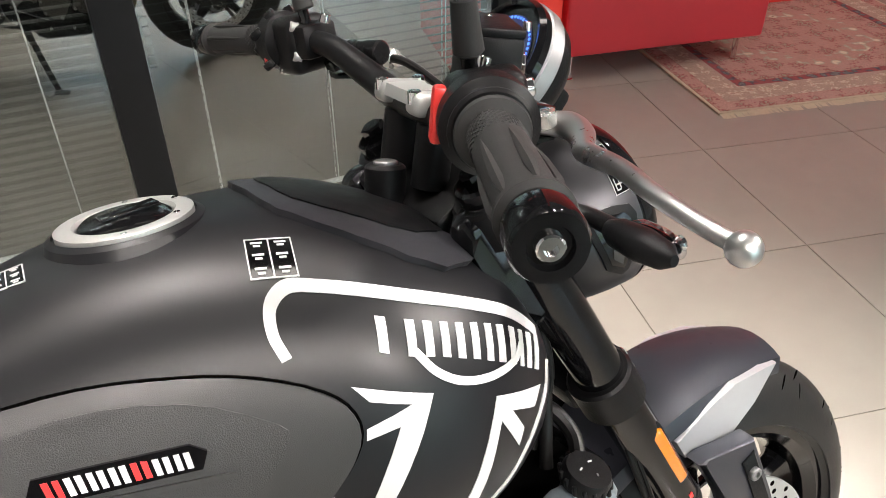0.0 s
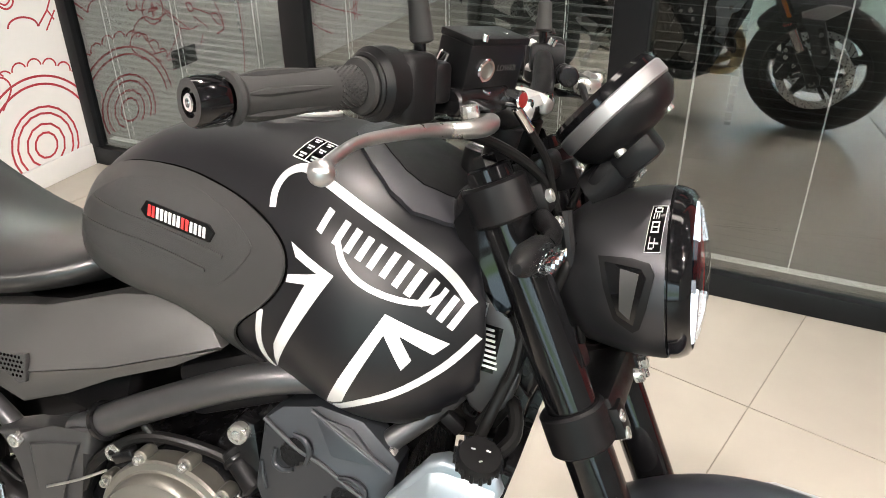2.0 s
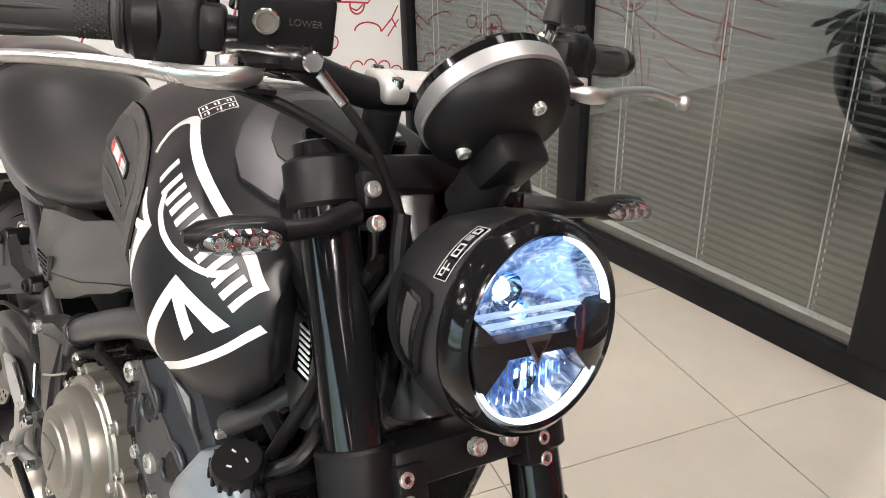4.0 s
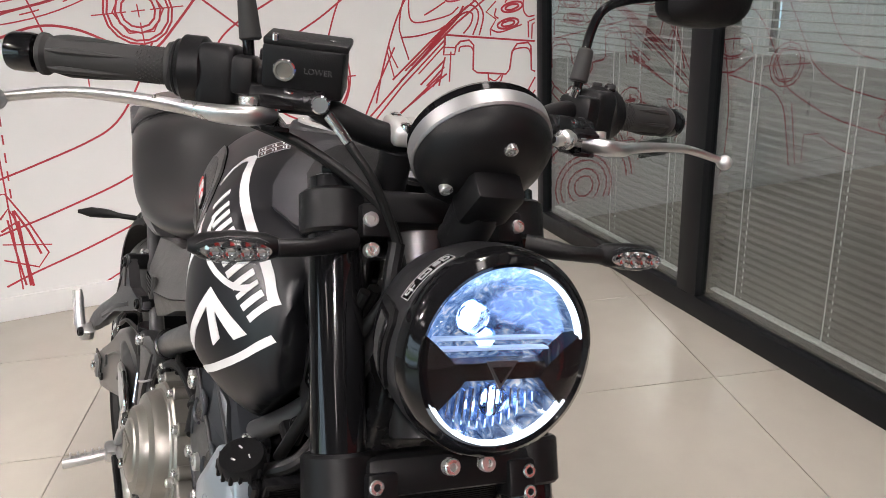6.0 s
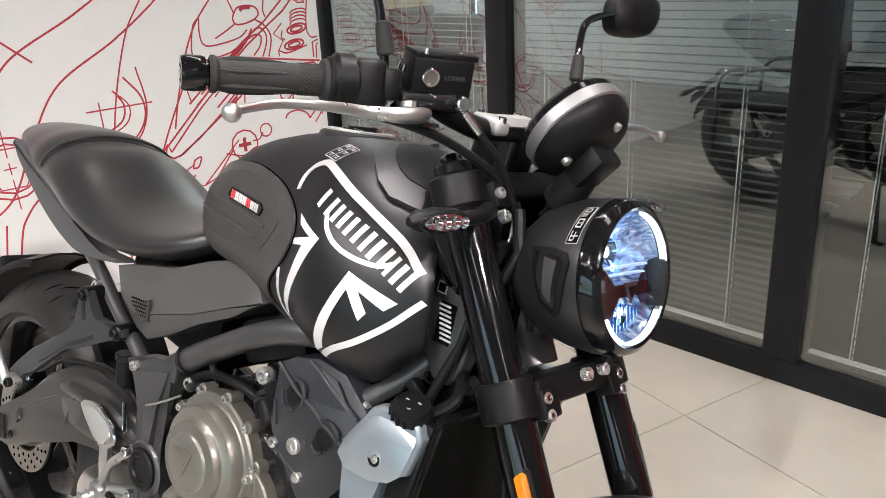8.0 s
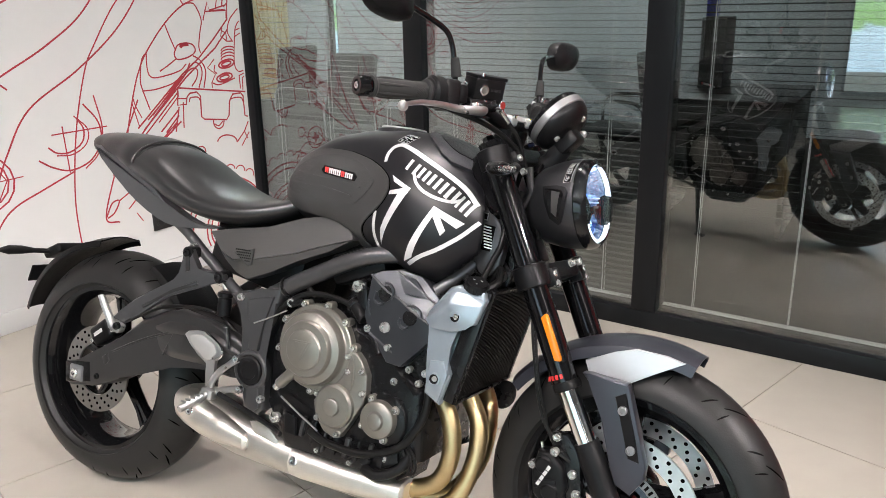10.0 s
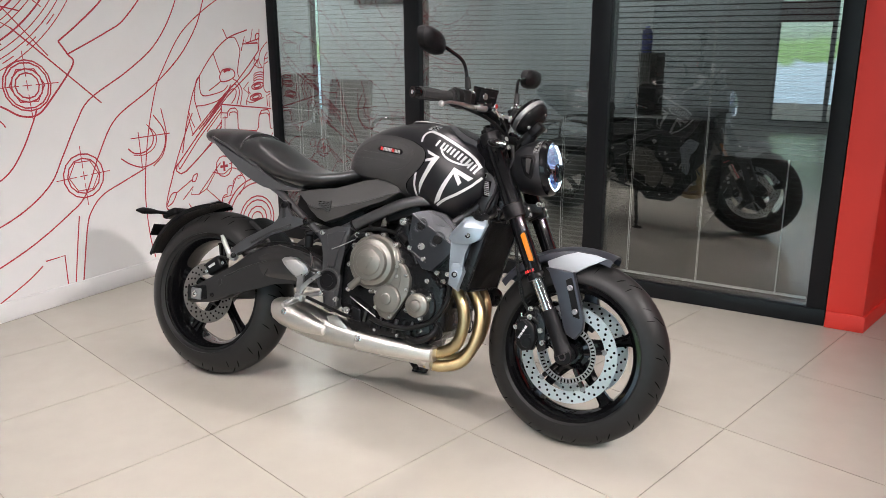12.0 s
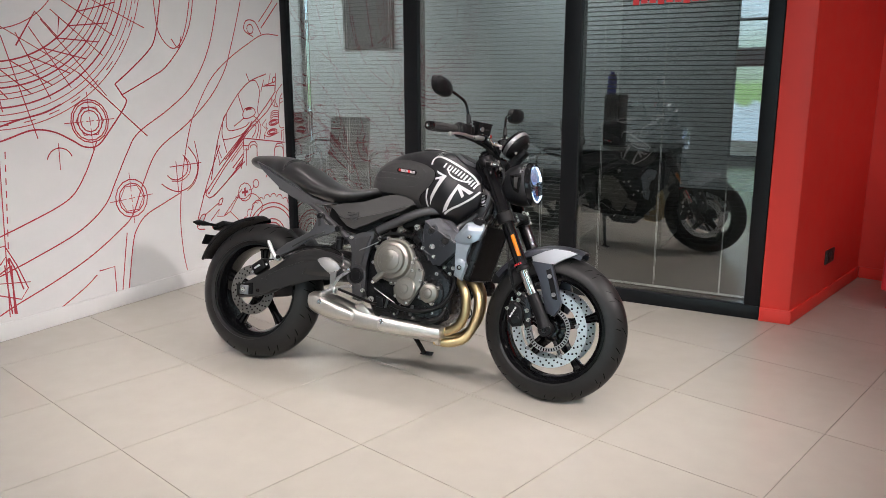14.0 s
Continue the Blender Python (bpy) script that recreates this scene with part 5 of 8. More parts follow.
INSET = [(0.60, 0.886), (0.656, 0.920), (0.731, 0.931), (0.801, 0.918), (0.845, 0.893), (0.855, 0.877), (0.826, 0.845), (0.79, 0.828), (0.70, 0.832), (0.62, 0.842), (0.59, 0.86)]
WORDTOP = [(0.928, 0.936), (0.954, 0.924), (0.98, 0.912), (1.014, 0.896), (1.043, 0.879), (1.080, 0.849)]
WORDLOW = [(0.921, 0.916), (0.941, 0.905), (0.970, 0.893), (1.0, 0.877), (1.031, 0.857), (1.067, 0.828)]
for side in (-1, 1):
    applique("pad_gap", rounded(PADLINE, 3), side, 0.0012, HOLLOWSHADE, tank)
    small = [(x + (0.73 - x) * 0.012, z + (0.85 - z) * 0.022) for x, z in PADLINE]
    pad = applique("knee_pad", rounded(small, 3), side, 0.0042, PAD, tank, label="dark grey knee pad with a textured inset")
    applique("textured_inset", rounded(INSET, 3), side, 0.0052, PADINSET, pad)
    for line in ([(0.616, 0.892), (0.723, 0.880), (0.818, 0.865)], [(0.592, 0.868), (0.709, 0.860), (0.794, 0.846)]):
        applique("crease", stripe(line, 0.0035), side, 0.0068, PAD, pad)
    badge = applique("badge", [(0.702, 0.8945), (0.708, 0.905), (0.797, 0.894), (0.806, 0.887), (0.800, 0.8765), (0.711, 0.8875)], side, 0.0085, GLOSS, pad, label="small black badge with white and red bars")
    for k, (f0, f1) in enumerate([((c + e) / 7, (c + e + 0.30) / 7) for c in range(7) for e in (0.10, 0.58)]):
        lo, hi = [(0.712, 0.8905), (0.797, 0.8795)], [(0.711, 0.9015), (0.797, 0.8905)]
        applique("badge_bar", [between(lo, f0), between(lo, f1), between(hi, f1), between(hi, f0)], side, 0.0095, REDINK if k // 2 in (0, 4) else WHITE, badge, cell=0.01)
    applique("outline_band", stripe([(0.870, 0.924), (0.868, 0.940), (0.874, 0.955), (0.889, 0.962), (0.908, 0.958), (0.94, 0.946), (0.988, 0.923), (1.032, 0.898), (1.060, 0.877), (1.082, 0.851)], 0.0075), side, 0.0008, WHITE, tank, 0.0006, label="white outline band")
    applique("outline_band", stripe([(0.868, 0.822), (0.862, 0.785), (0.864, 0.755), (0.872, 0.728)], 0.0075), side, 0.0008, WHITE, tank, 0.0006)
    applique("outline_band", stripe([(0.946, 0.721), (0.98, 0.741), (1.02, 0.761), (1.061, 0.790), (1.090, 0.820)], 0.0075), side, 0.0008, WHITE, tank, 0.0006)
    applique("flag_mark", [(0.902, 0.897), (0.954, 0.874), (0.877, 0.753), (0.884, 0.787), (0.925, 0.861), (0.901, 0.858), (0.903, 0.866), (0.937, 0.873), (0.910, 0.884)], side, 0.0009, WHITE, tank, 0.0006, label="white angular flag mark")
    applique("flag_mark", [(1.007, 0.844), (1.066, 0.815), (1.052, 0.804), (1.021, 0.823), (1.033, 0.798), (1.024, 0.787), (1.007, 0.823), (0.984, 0.781), (0.960, 0.737), (0.937, 0.726), (0.961, 0.767), (0.984, 0.805)], side, 0.0009, WHITE, tank, 0.0006, label="white angular flag mark")
    for f0, f1 in ((0.045, 0.085), (0.165, 0.205), (0.245, 0.285), (0.325, 0.365), (0.405, 0.445), (0.49, 0.53), (0.575, 0.615), (0.655, 0.70), (0.745, 0.785), (0.82, 0.85), (0.885, 0.925), (0.96, 1.0)):
        applique("emblem_bar", [between(WORDLOW, f0), between(WORDLOW, f1), between(WORDTOP, f1), between(WORDTOP, f0)], side, 0.0010, WHITE, tank, 0.0006, label="plain white emblem bar")
    applique("emblem_swoosh", stripe([(0.952, 0.904), (0.962, 0.886), (0.980, 0.871), (1.007, 0.860), (1.037, 0.855), (1.054, 0.860)], 0.006), side, 0.0009, WHITE, tank, 0.0006, label="white curved stroke under the emblem")


def over_tank(x, y, side, lift):
    hit, normal, _, _ = top_tree.ray_cast(Vector((x, y, 1.4)), Vector((0, 0, -1)))
    return hit + (normal if normal.z > 0 else -normal) * lift


def top_sheet(name, outline, lift, mat, parent, sink=0.001, label=""):
    return applique(name, outline, 1, lift, mat, parent, sink, 0.012, label, over_tank)


# warning labels on the tank's shoulder: thin white frames with small plain bars
def warn_label(origin, across, along_, cols, rows_):
    o, a, b = Vector((*origin, 0)), Vector((*across, 0)), Vector((*along_, 0))

    def quad(u0, u1, w0, w1):
        return [((o + a * u + b * w).x, (o + a * u + b * w).y) for u, w in ((u0, w0), (u1, w0), (u1, w1), (u0, w1))]
    sheet = top_sheet("warning_label", quad(0, 1, 0, 1), 0.0006, GLOSS, tank, 0.0004, "small black warning label with white bars")
    e = 0.03
    for q in (quad(0, 1, 0, e), quad(0, 1, 1 - e, 1), quad(0, e, 0, 1), quad(1 - e, 1, 0, 1)) + tuple(quad(k / cols - e / 2, k / cols + e / 2, 0, 1) for k in range(1, cols)):
        top_sheet("label_line", q, 0.0010, WHITE, sheet, 0.0002)
    for i in range(cols):
        for j in range(rows_):
            u0, w0 = (i + 0.25) / cols, (j + 0.3) / rows_
            top_sheet("label_bar", quad(u0, u0 + 0.5 / cols, w0, w0 + 0.14 / rows_), 0.0010, WHITE, sheet, 0.0002)
            top_sheet("label_bar", quad(u0 + 0.1 / cols, u0 + 0.4 / cols, w0 + 0.28 / rows_, w0 + 0.42 / rows_), 0.0010, WHITE, sheet, 0.0002)


warn_label((0.882, -0.081), (0.031, -0.010), (-0.011, -0.033), 2, 3)
warn_label((0.722, 0.010), (0.024, -0.008), (-0.002, -0.034), 2, 3)

# filler cap
CAPC = Vector((0.821, 0.0, 1.001))
cap = B("filler_cap", lathe(bmesh.new(), [(0.062, -0.008), (0.058, 0.001), (0.053, 0.004), (0.053, 0.001), (0, 0.001)], CAPC, (0.03, 0, 1), 56), SATIN, "black filler cap with a bright alloy ring")
part("cap_ring", lathe(bmesh.new(), [(0.051, 0.001), (0.051, 0.0065), (0.049, 0.0075), (0.038, 0.0075), (0.036, 0.005), (0.036, 0.001)], CAPC, (0.03, 0, 1), 56, close=True), CAPRING, cap, "bright alloy ring")
part("cap_lid", lathe(bmesh.new(), [(0.0355, 0.001), (0.0345, 0.006), (0.030, 0.009), (0, 0.0105)], CAPC, (0.03, 0, 1), 48), GLOSS, cap)
part("key_flap", box(bmesh.new(), CAPC + Vector((0.004, 0, 0.011)), (0.045, 0.016, 0.004), (0, 0, 8), 0.0015), GLOSS, cap)
bolts("cap_bolt", [CAPC + Vector((math.cos(a) * 0.0437, math.sin(a) * 0.0437, 0.0065)) for a in (0.3, 1.35, 2.4, 3.45, 4.5, 5.55)], (0, 0, 1), cap, 0.0026, 0.0014, CHROME)

# panel round the ignition at the tank's nose, and the gloss infill ears
half_panel = [(0.915, 0.0), (0.914, 0.03), (0.918, 0.058), (0.935, 0.086), (0.957, 0.108), (0.984, 0.128), (1.01, 0.134), (1.04, 0.12), (1.072, 0.09), (1.085, 0.045), (1.088, 0.0)]
outline = half_panel + [(x, -y) for x, y in reversed(half_panel[1:-1])]
nose = top_sheet("nose_panel", outline, 0.006, NOSESKIN, tank, 0.002, "black textured nose panel")
top_sheet("nose_recess", [(x + (1.0 - x) * 0.22, y * 0.74) for x, y in outline], 0.0075, PLASTIC, nose, 0.001)
part("ignition_lock", rod(bmesh.new(), (1.035, 0.0, 0.935), (1.045, 0.0, 0.985), 0.019, 28, 0.003), PLASTIC, nose)
part("key_slot", rod(bmesh.new(), (1.045, 0.0, 0.983), (1.046, 0.0, 0.988), 0.011, 20, 0.001), SILVER, nose)
for side in (-1, 1):
    B("infill_ear", plate(bmesh.new(), rounded([(1.045, 0.945), (1.075, 0.96), (1.10, 0.925), (1.115, 0.875), (1.112, 0.83), (1.085, 0.86), (1.06, 0.90)], 4), side * 0.085, side * 0.118, 0.012, 3), GLOSS, "gloss black infill panel beside the headstock")

# bracket with a large bolt under the headstock
brace = B("radiator_bracket", plate(bmesh.new(), [(1.093, 0.728), (1.118, 0.742), (1.134, 0.722), (1.128, 0.690), (1.112, 0.664), (1.096, 0.672), (1.104, 0.70)], -0.058, -0.050, 0.003), CASTING, "black pressed radiator bracket")
bolts("bracket_bolt", [(1.1135, -0.058, 0.712)], (0, -1, 0), brace, 0.0125, 0.010, BOLTSTEEL)
bolts("bracket_bolt", [(1.112, -0.058, 0.676)], (0, -1, 0), brace, 0.006, 0.006, CASTING)

# dark castings and hoses that fill the space under the headstock
B("headstock_casting", plate(bmesh.new(), [(0.985, 0.690), (1.040, 0.650), (1.100, 0.655), (1.128, 0.700), (1.150, 0.760), (1.150, 0.840), (1.110, 0.880), (1.060, 0.840), (1.010, 0.760)], -0.046, 0.046, 0.010, 3), CASTING, "black casting under the headstock")
for k, (y0, y1) in enumerate(((-0.085, -0.105), (-0.070, -0.080), (-0.055, -0.062))):
    B("headstock_hose", tube(bmesh.new(), [(1.150 - 0.010 * k, y0, 0.890), (1.128 - 0.012 * k, y0 - 0.006, 0.835), (1.120 - 0.016 * k, y1, 0.770), (1.090 - 0.020 * k, y1, 0.705)], 0.0055 + 0.0012 * k, 10), CABLE)
for x, y, z in ((1.075, -0.085, 0.735), (1.060, -0.10, 0.700), (1.092, -0.075, 0.765)):
    B("wire_connector", box(bmesh.new(), (x, y, z), (0.026, 0.018, 0.015), (0, 40, 10), 0.003), PLASTIC)
    B("cable_tie", lathe(bmesh.new(), [(0.0085, -0.0015), (0.0095, -0.0015), (0.0095, 0.0015), (0.0085, 0.0015)], (x + 0.018, y, z + 0.018), (0.6, 0, 0.8), 14, close=True), PLASTIC)

# type plate and sticker on the headstock gusset
for side in (-1,):
    gusset = B("headstock_gusset", plate(bmesh.new(), rounded([(1.062, 0.845), (1.098, 0.85), (1.120, 0.80), (1.125, 0.75), (1.105, 0.715), (1.075, 0.72), (1.060, 0.77)], 3), side * 0.070, side * 0.098, 0.006, 3), FRAMEPAINT, "dark cast headstock gusset")
    sticker = part("type_plate", box(bmesh.new(), (1.090, side * 0.0985, 0.790), (0.024, 0.0012, 0.052), (0, 8, 0)), GLOSS, gusset, "small black type plate with pale bars")
    for k in range(8):
        part("plate_bar", box(bmesh.new(), (1.0875 + k * 0.00085, side * 0.0994, 0.812 - k * 0.006), (0.018, 0.0008, 0.0026), (0, 8, 0)), WHITE, sticker)
    tag = part("small_sticker", box(bmesh.new(), (1.080, side * 0.0985, 0.833), (0.014, 0.0012, 0.015), (0, 8, 0)), WHITE, gusset, "small white sticker")
    part("sticker_bar", box(bmesh.new(), (1.080, side * 0.0994, 0.833), (0.011, 0.0008, 0.011), (0, 8, 0)), GLOSS, tag)

# seat
def loft_part(name, stations, mat, label="", n=44, top=2.1, bottom=2.4):
    bm = bmesh.new()
    cols = list(zip(*stations))
    t = np.array(cols[0])
    rings = []
    for x in np.linspace(t[0], t[-1], 30):
        k = int(np.clip(np.searchsorted(t, x) - 1, 0, len(t) - 2))
        f, hs = (x - t[k]) / (t[k + 1] - t[k]), t[k + 1] - t[k]
        vals = []
        for c in cols[1:]:
            v = np.array(c)
            s = np.gradient(v, t)
            vals.append(float((2 * f ** 3 - 3 * f ** 2 + 1) * v[k] + (f ** 3 - 2 * f ** 2 + f) * hs * s[k] + (3 * f ** 2 - 2 * f ** 3) * v[k + 1] + (f ** 3 - f ** 2) * hs * s[k + 1]))
        rings.append(oval_ring(bm, float(x), *vals, top, bottom, 1.0, n))
    skin(bm, rings)
    return B(name, bm, mat, label, 50)


loft_part("pillion_seat", [(-0.118, 0.912, 0.932, 0.028, 0.922), (-0.09, 0.895, 0.945, 0.068, 0.918), (-0.02, 0.878, 0.953, 0.105, 0.905), (0.06, 0.858, 0.951, 0.128, 0.89), (0.125, 0.835, 0.943, 0.142, 0.876), (0.15, 0.835, 0.93, 0.138, 0.872)], SEATSKIN, "raised black vinyl pillion seat")
loft_part("rider_seat", [(0.12, 0.83, 0.935, 0.138, 0.872), (0.20, 0.795, 0.917, 0.150, 0.85), (0.28, 0.765, 0.874, 0.156, 0.812), (0.36, 0.748, 0.836, 0.157, 0.788), (0.44, 0.743, 0.817, 0.150, 0.78), (0.52, 0.755, 0.817, 0.134, 0.786), (0.58, 0.772, 0.83, 0.113, 0.80), (0.628, 0.79, 0.848, 0.08, 0.818)], SEATSKIN, "black vinyl rider seat")
ring = []
for k in range(33):
    a = math.pi * (0.0 + k / 32)
    ring.append((0.136 + 0.012 * math.sin(a), 0.1405 * math.copysign(abs(math.cos(a)) ** (2 / 2.1), math.cos(a)), 0.872 + 0.066 * math.sin(a) ** (2 / 2.1)))
B("seat_seam", tube(bmesh.new(), ring, 0.0032, 8, 2), SEATSKIN, "raised seam between the seats")
for side in (-1, 1):
    B("tail_trim", plate(bmesh.new(), rounded([(-0.02, 0.905), (0.03, 0.892), (0.14, 0.858), (0.22, 0.80), (0.30, 0.748), (0.42, 0.738), (0.30, 0.728), (0.22, 0.742), (0.11, 0.80)], 3), side * 0.095, side * 0.128, 0.008, 3), TRIMGREY, "grey satin trim under the seat")
    B("seat_rail", tube(bmesh.new(), [(0.10, side * 0.09, 0.80), (0.28, side * 0.112, 0.733), (0.39, side * 0.122, 0.662), (0.505, side * 0.13, 0.585)], 0.0125, 14), FRAMEPAINT)
    cover = B("side_cover", prism(bmesh.new(), [(x, z, side * y) for x, z, y in ((0.385, 0.728, 0.118), (0.45, 0.740, 0.116), (0.55, 0.752, 0.114), (0.65, 0.785, 0.116), (0.735, 0.800, 0.121), (0.775, 0.785, 0.129), (0.802, 0.753, 0.141), (0.74, 0.735, 0.149), (0.66, 0.708, 0.152), (0.55, 0.682, 0.153), (0.49, 0.672, 0.152), (0.44, 0.690, 0.142))], side * 0.08), SIDESKIN, "dark grey side cover with a small mesh vent")
    part("cover_fold", prism(bmesh.new(), [(x, z, side * y) for x, z, y in ((0.44, 0.6885, 0.141), (0.49, 0.6705, 0.152), (0.55, 0.6805, 0.153), (0.66, 0.7065, 0.152), (0.74, 0.7335, 0.149), (0.80, 0.751, 0.141), (0.74, 0.720, 0.141), (0.66, 0.690, 0.141), (0.59, 0.656, 0.141), (0.522, 0.630, 0.138), (0.487, 0.643, 0.138), (0.455, 0.669, 0.139))], side * 0.08), SIDESKIN, cover)
    vent = part("vent", plate(bmesh.new(), [(0.490, 0.692), (0.548, 0.705), (0.545, 0.668), (0.535, 0.664)], side * 0.1495, side * 0.1560, 0.0015), PADINSET, cover)
    bm = bmesh.new()
    for i in range(9):
        for j in range(5):
            x, z = 0.50 + i * 0.0055 + (j % 2) * 0.0027, 0.699 - j * 0.006
            if x < 0.543 and z > 0.692 - (x - 0.495) * 0.62:
                lathe(bm, [(0.0019, -0.0005), (0.0019, 0.0006), (0, 0.0006)], (x, side * 0.1558, z), (0, side, 0), 6)
    tagged(part("vent_hole", bm, HOLLOWSHADE, vent), kind="stuff")
    # frame
    B("frame_tube", tube(bmesh.new(), [(0.60, side * 0.135, 0.606), (0.70, side * 0.140, 0.660), (0.84, side * 0.140, 0.722), (0.96, side * 0.11, 0.742), (1.06, side * 0.055, 0.775), (1.10, side * 0.03, 0.80)], [0.020, 0.019, 0.0185, 0.0185, 0.020, 0.022], 20), FRAMEPAINT, "dark steel frame tube")
    B("frame_collar", lathe(bmesh.new(), [(0.0205, -0.004), (0.0245, -0.003), (0.0250, 0.0), (0.0245, 0.003), (0.0205, 0.004)], (0.640, side * 0.1372, 0.6285), (0.88, side * 0.03, 0.47), 32, True), CASTING, "welded collar round the frame tube")
    B("frame_downtube", tube(bmesh.new(), [(1.115, side * 0.045, 0.86), (1.10, side * 0.06, 0.80), (1.06, side * 0.085, 0.73), (0.985, side * 0.118, 0.66)], 0.013, 14), FRAMEPAINT)
    piv = B("pivot_plate", plate(bmesh.new(), [(0.492, 0.594), (0.53, 0.606), (0.585, 0.612), (0.640, 0.634), (0.632, 0.59), (0.612, 0.54), (0.603, 0.474), (0.612, 0.40), (0.612, 0.345), (0.585, 0.322), (0.557, 0.328), (0.555, 0.40), (0.535, 0.462), (0.545, 0.52), (0.535, 0.56)], side * 0.115, side * 0.158, 0.008, 3), FRAMEPAINT, "dark cast swingarm pivot plate")
    part("plate_ridge", prism(bmesh.new(), [(x, z, side * y) for x, z, y in ((0.548, 0.590, 0.162), (0.590, 0.600, 0.163), (0.622, 0.606, 0.160), (0.598, 0.54, 0.166), (0.590, 0.478, 0.166), (0.560, 0.478, 0.162), (0.562, 0.53, 0.162))], side * 0.150), FRAMEPAINT, piv)
    part("plate_ridge", prism(bmesh.new(), [(x, z, side * y) for x, z, y in ((0.565, 0.392, 0.162), (0.600, 0.396, 0.166), (0.603, 0.350, 0.164), (0.582, 0.332, 0.161), (0.563, 0.338, 0.160))], side * 0.150), FRAMEPAINT, piv)
    part("pivot_ring", lathe(bmesh.new(), [(0.046, -0.012), (0.046, 0.002), (0.042, 0.0055), (0.036, 0.0055), (0.034, 0.002)], (0.570, side * 0.157, 0.430), (0, side, 0), 40), FRAMEPAINT, piv)
    part("pivot_cap", lathe(bmesh.new(), [(0.034, -0.01), (0.034, 0.008), (0.030, 0.011), (0.022, 0.011), (0.020, 0.008), (0, 0.008)], (0.570, side * 0.157, 0.430), (0, side, 0), 36), PLASTIC, piv)
    bolts("frame_bolt", [(0.352, side * 0.134, 0.686), (0.452, side * 0.140, 0.631), (0.530, side * 0.160, 0.592), (0.998, side * 0.124, 0.66), (0.605, side * 0.158, 0.37)], (0, side, 0), bike, 0.009, 0.008, BOLTSTEEL)
    # passenger hanger: a cast Y
    hang = B("passenger_hanger", plate(bmesh.new(), [(0.350, 0.682), (0.362, 0.690), (0.376, 0.682), (0.391, 0.634), (0.445, 0.638), (0.466, 0.634), (0.469, 0.622), (0.456, 0.613), (0.404, 0.603), (0.315, 0.563), (0.226, 0.507), (0.203, 0.485), (0.175, 0.470), (0.158, 0.474), (0.156, 0.489), (0.186, 0.514), (0.222, 0.545), (0.329, 0.606), (0.349, 0.621)], side * 0.138, side * 0.157, 0.006, 3), FRAMEPAINT, "dark cast passenger footrest hanger")
    swing = Matrix.Translation((0.44, side * 0.15, 0)) @ Matrix.Rotation(radians(-7.7 * side), 4, "Z") @ Matrix.Translation((-0.44, -side * 0.15, 0))
    hang.matrix_basis = swing
    part("hanger_channel", plate(bmesh.new(), [(0.395, 0.611), (0.330, 0.583), (0.245, 0.533), (0.250, 0.526), (0.320, 0.570), (0.400, 0.603)], side * 0.1555, side * 0.1590, 0.0015), ARMPAINT, hang)
    part("hanger_channel", plate(bmesh.new(), [(0.358, 0.672), (0.368, 0.672), (0.374, 0.632), (0.362, 0.628)], side * 0.1555, side * 0.1590, 0.0015), ARMPAINT, hang)
    part("passenger_peg", tube(bmesh.new(), [(0.141, side * 0.176, 0.546), (0.150, side * 0.177, 0.530), (0.166, side * 0.177, 0.502), (0.180, side * 0.175, 0.474)], [0.0055, 0.009, 0.009, 0.010], 12), ALLOY, hang, "folded alloy passenger peg")
    for k in range(7):
        f = k / 6
        part("peg_ridge", box(bmesh.new(), (0.146 + 0.026 * f, side * 0.186, 0.539 - 0.048 * f), (0.016, 0.006, 0.003), (0, 60, 0), 0.001), ALLOY, hang)
    part("peg_hinge", box(bmesh.new(), (0.186, side * 0.168, 0.474), (0.034, 0.026, 0.022), (0, 20, 0), 0.005), ALLOY, hang)
    for x, z in ((0.363, 0.674), (0.452, 0.626)):
        part("rubber_bush", rod(bmesh.new(), (x, side * 0.116, z), (x, side * 0.1585, z), 0.0145, 22, 0.003), PLASTIC, hang, "black rubber bush")
    bolts("hanger_bolt", [(0.363, side * 0.1585, 0.674), (0.452, side * 0.1585, 0.626), (0.196, side * 0.181, 0.478)], (0, side, 0), hang, 0.009, 0.005, CASTING)
    # rider peg
    heel = [(0.375, 0.482), (0.385, 0.491), (0.412, 0.497), (0.440, 0.496), (0.482, 0.474), (0.492, 0.452), (0.476, 0.437), (0.462, 0.424), (0.446, 0.424), (0.420, 0.440), (0.392, 0.462)]
    peg = B("rider_footrest", plate(bmesh.new(), heel, side * 0.162, side * 0.1675, 0.002), ALLOY, "polished alloy heel plate and footrest")
    part("heel_panel", plate(bmesh.new(), shrink(heel, 0.76), side * 0.166, side * 0.1688, 0.0018), CAPRING, peg, "satin inset of the heel plate")
    part("heel_rim", tube(bmesh.new(), [(x, side * 0.1675, z) for x, z in heel[3:7]], 0.0035, 10), CHROME, peg)
    part("heel_neck", plate(bmesh.new(), [(0.446, 0.432), (0.478, 0.440), (0.470, 0.405), (0.474, 0.372), (0.450, 0.366), (0.448, 0.400)], side * 0.160, side * 0.1685, 0.003), ALLOY, peg)
    part("bracket_arm", tube(bmesh.new(), [(0.540, side * 0.166, 0.453), (0.515, side * 0.168, 0.433), (0.484, side * 0.168, 0.407), (0.461, side * 0.168, 0.370)], [0.011, 0.009, 0.010, 0.011], 14, 6, 0.7), ALLOY, peg)
    part("bracket_arm", tube(bmesh.new(), [(0.556, side * 0.166, 0.385), (0.52, side * 0.168, 0.377), (0.49, side * 0.168, 0.368), (0.461, side * 0.168, 0.360)], [0.011, 0.009, 0.010, 0.012], 14, 6, 0.7), ALLOY, peg)
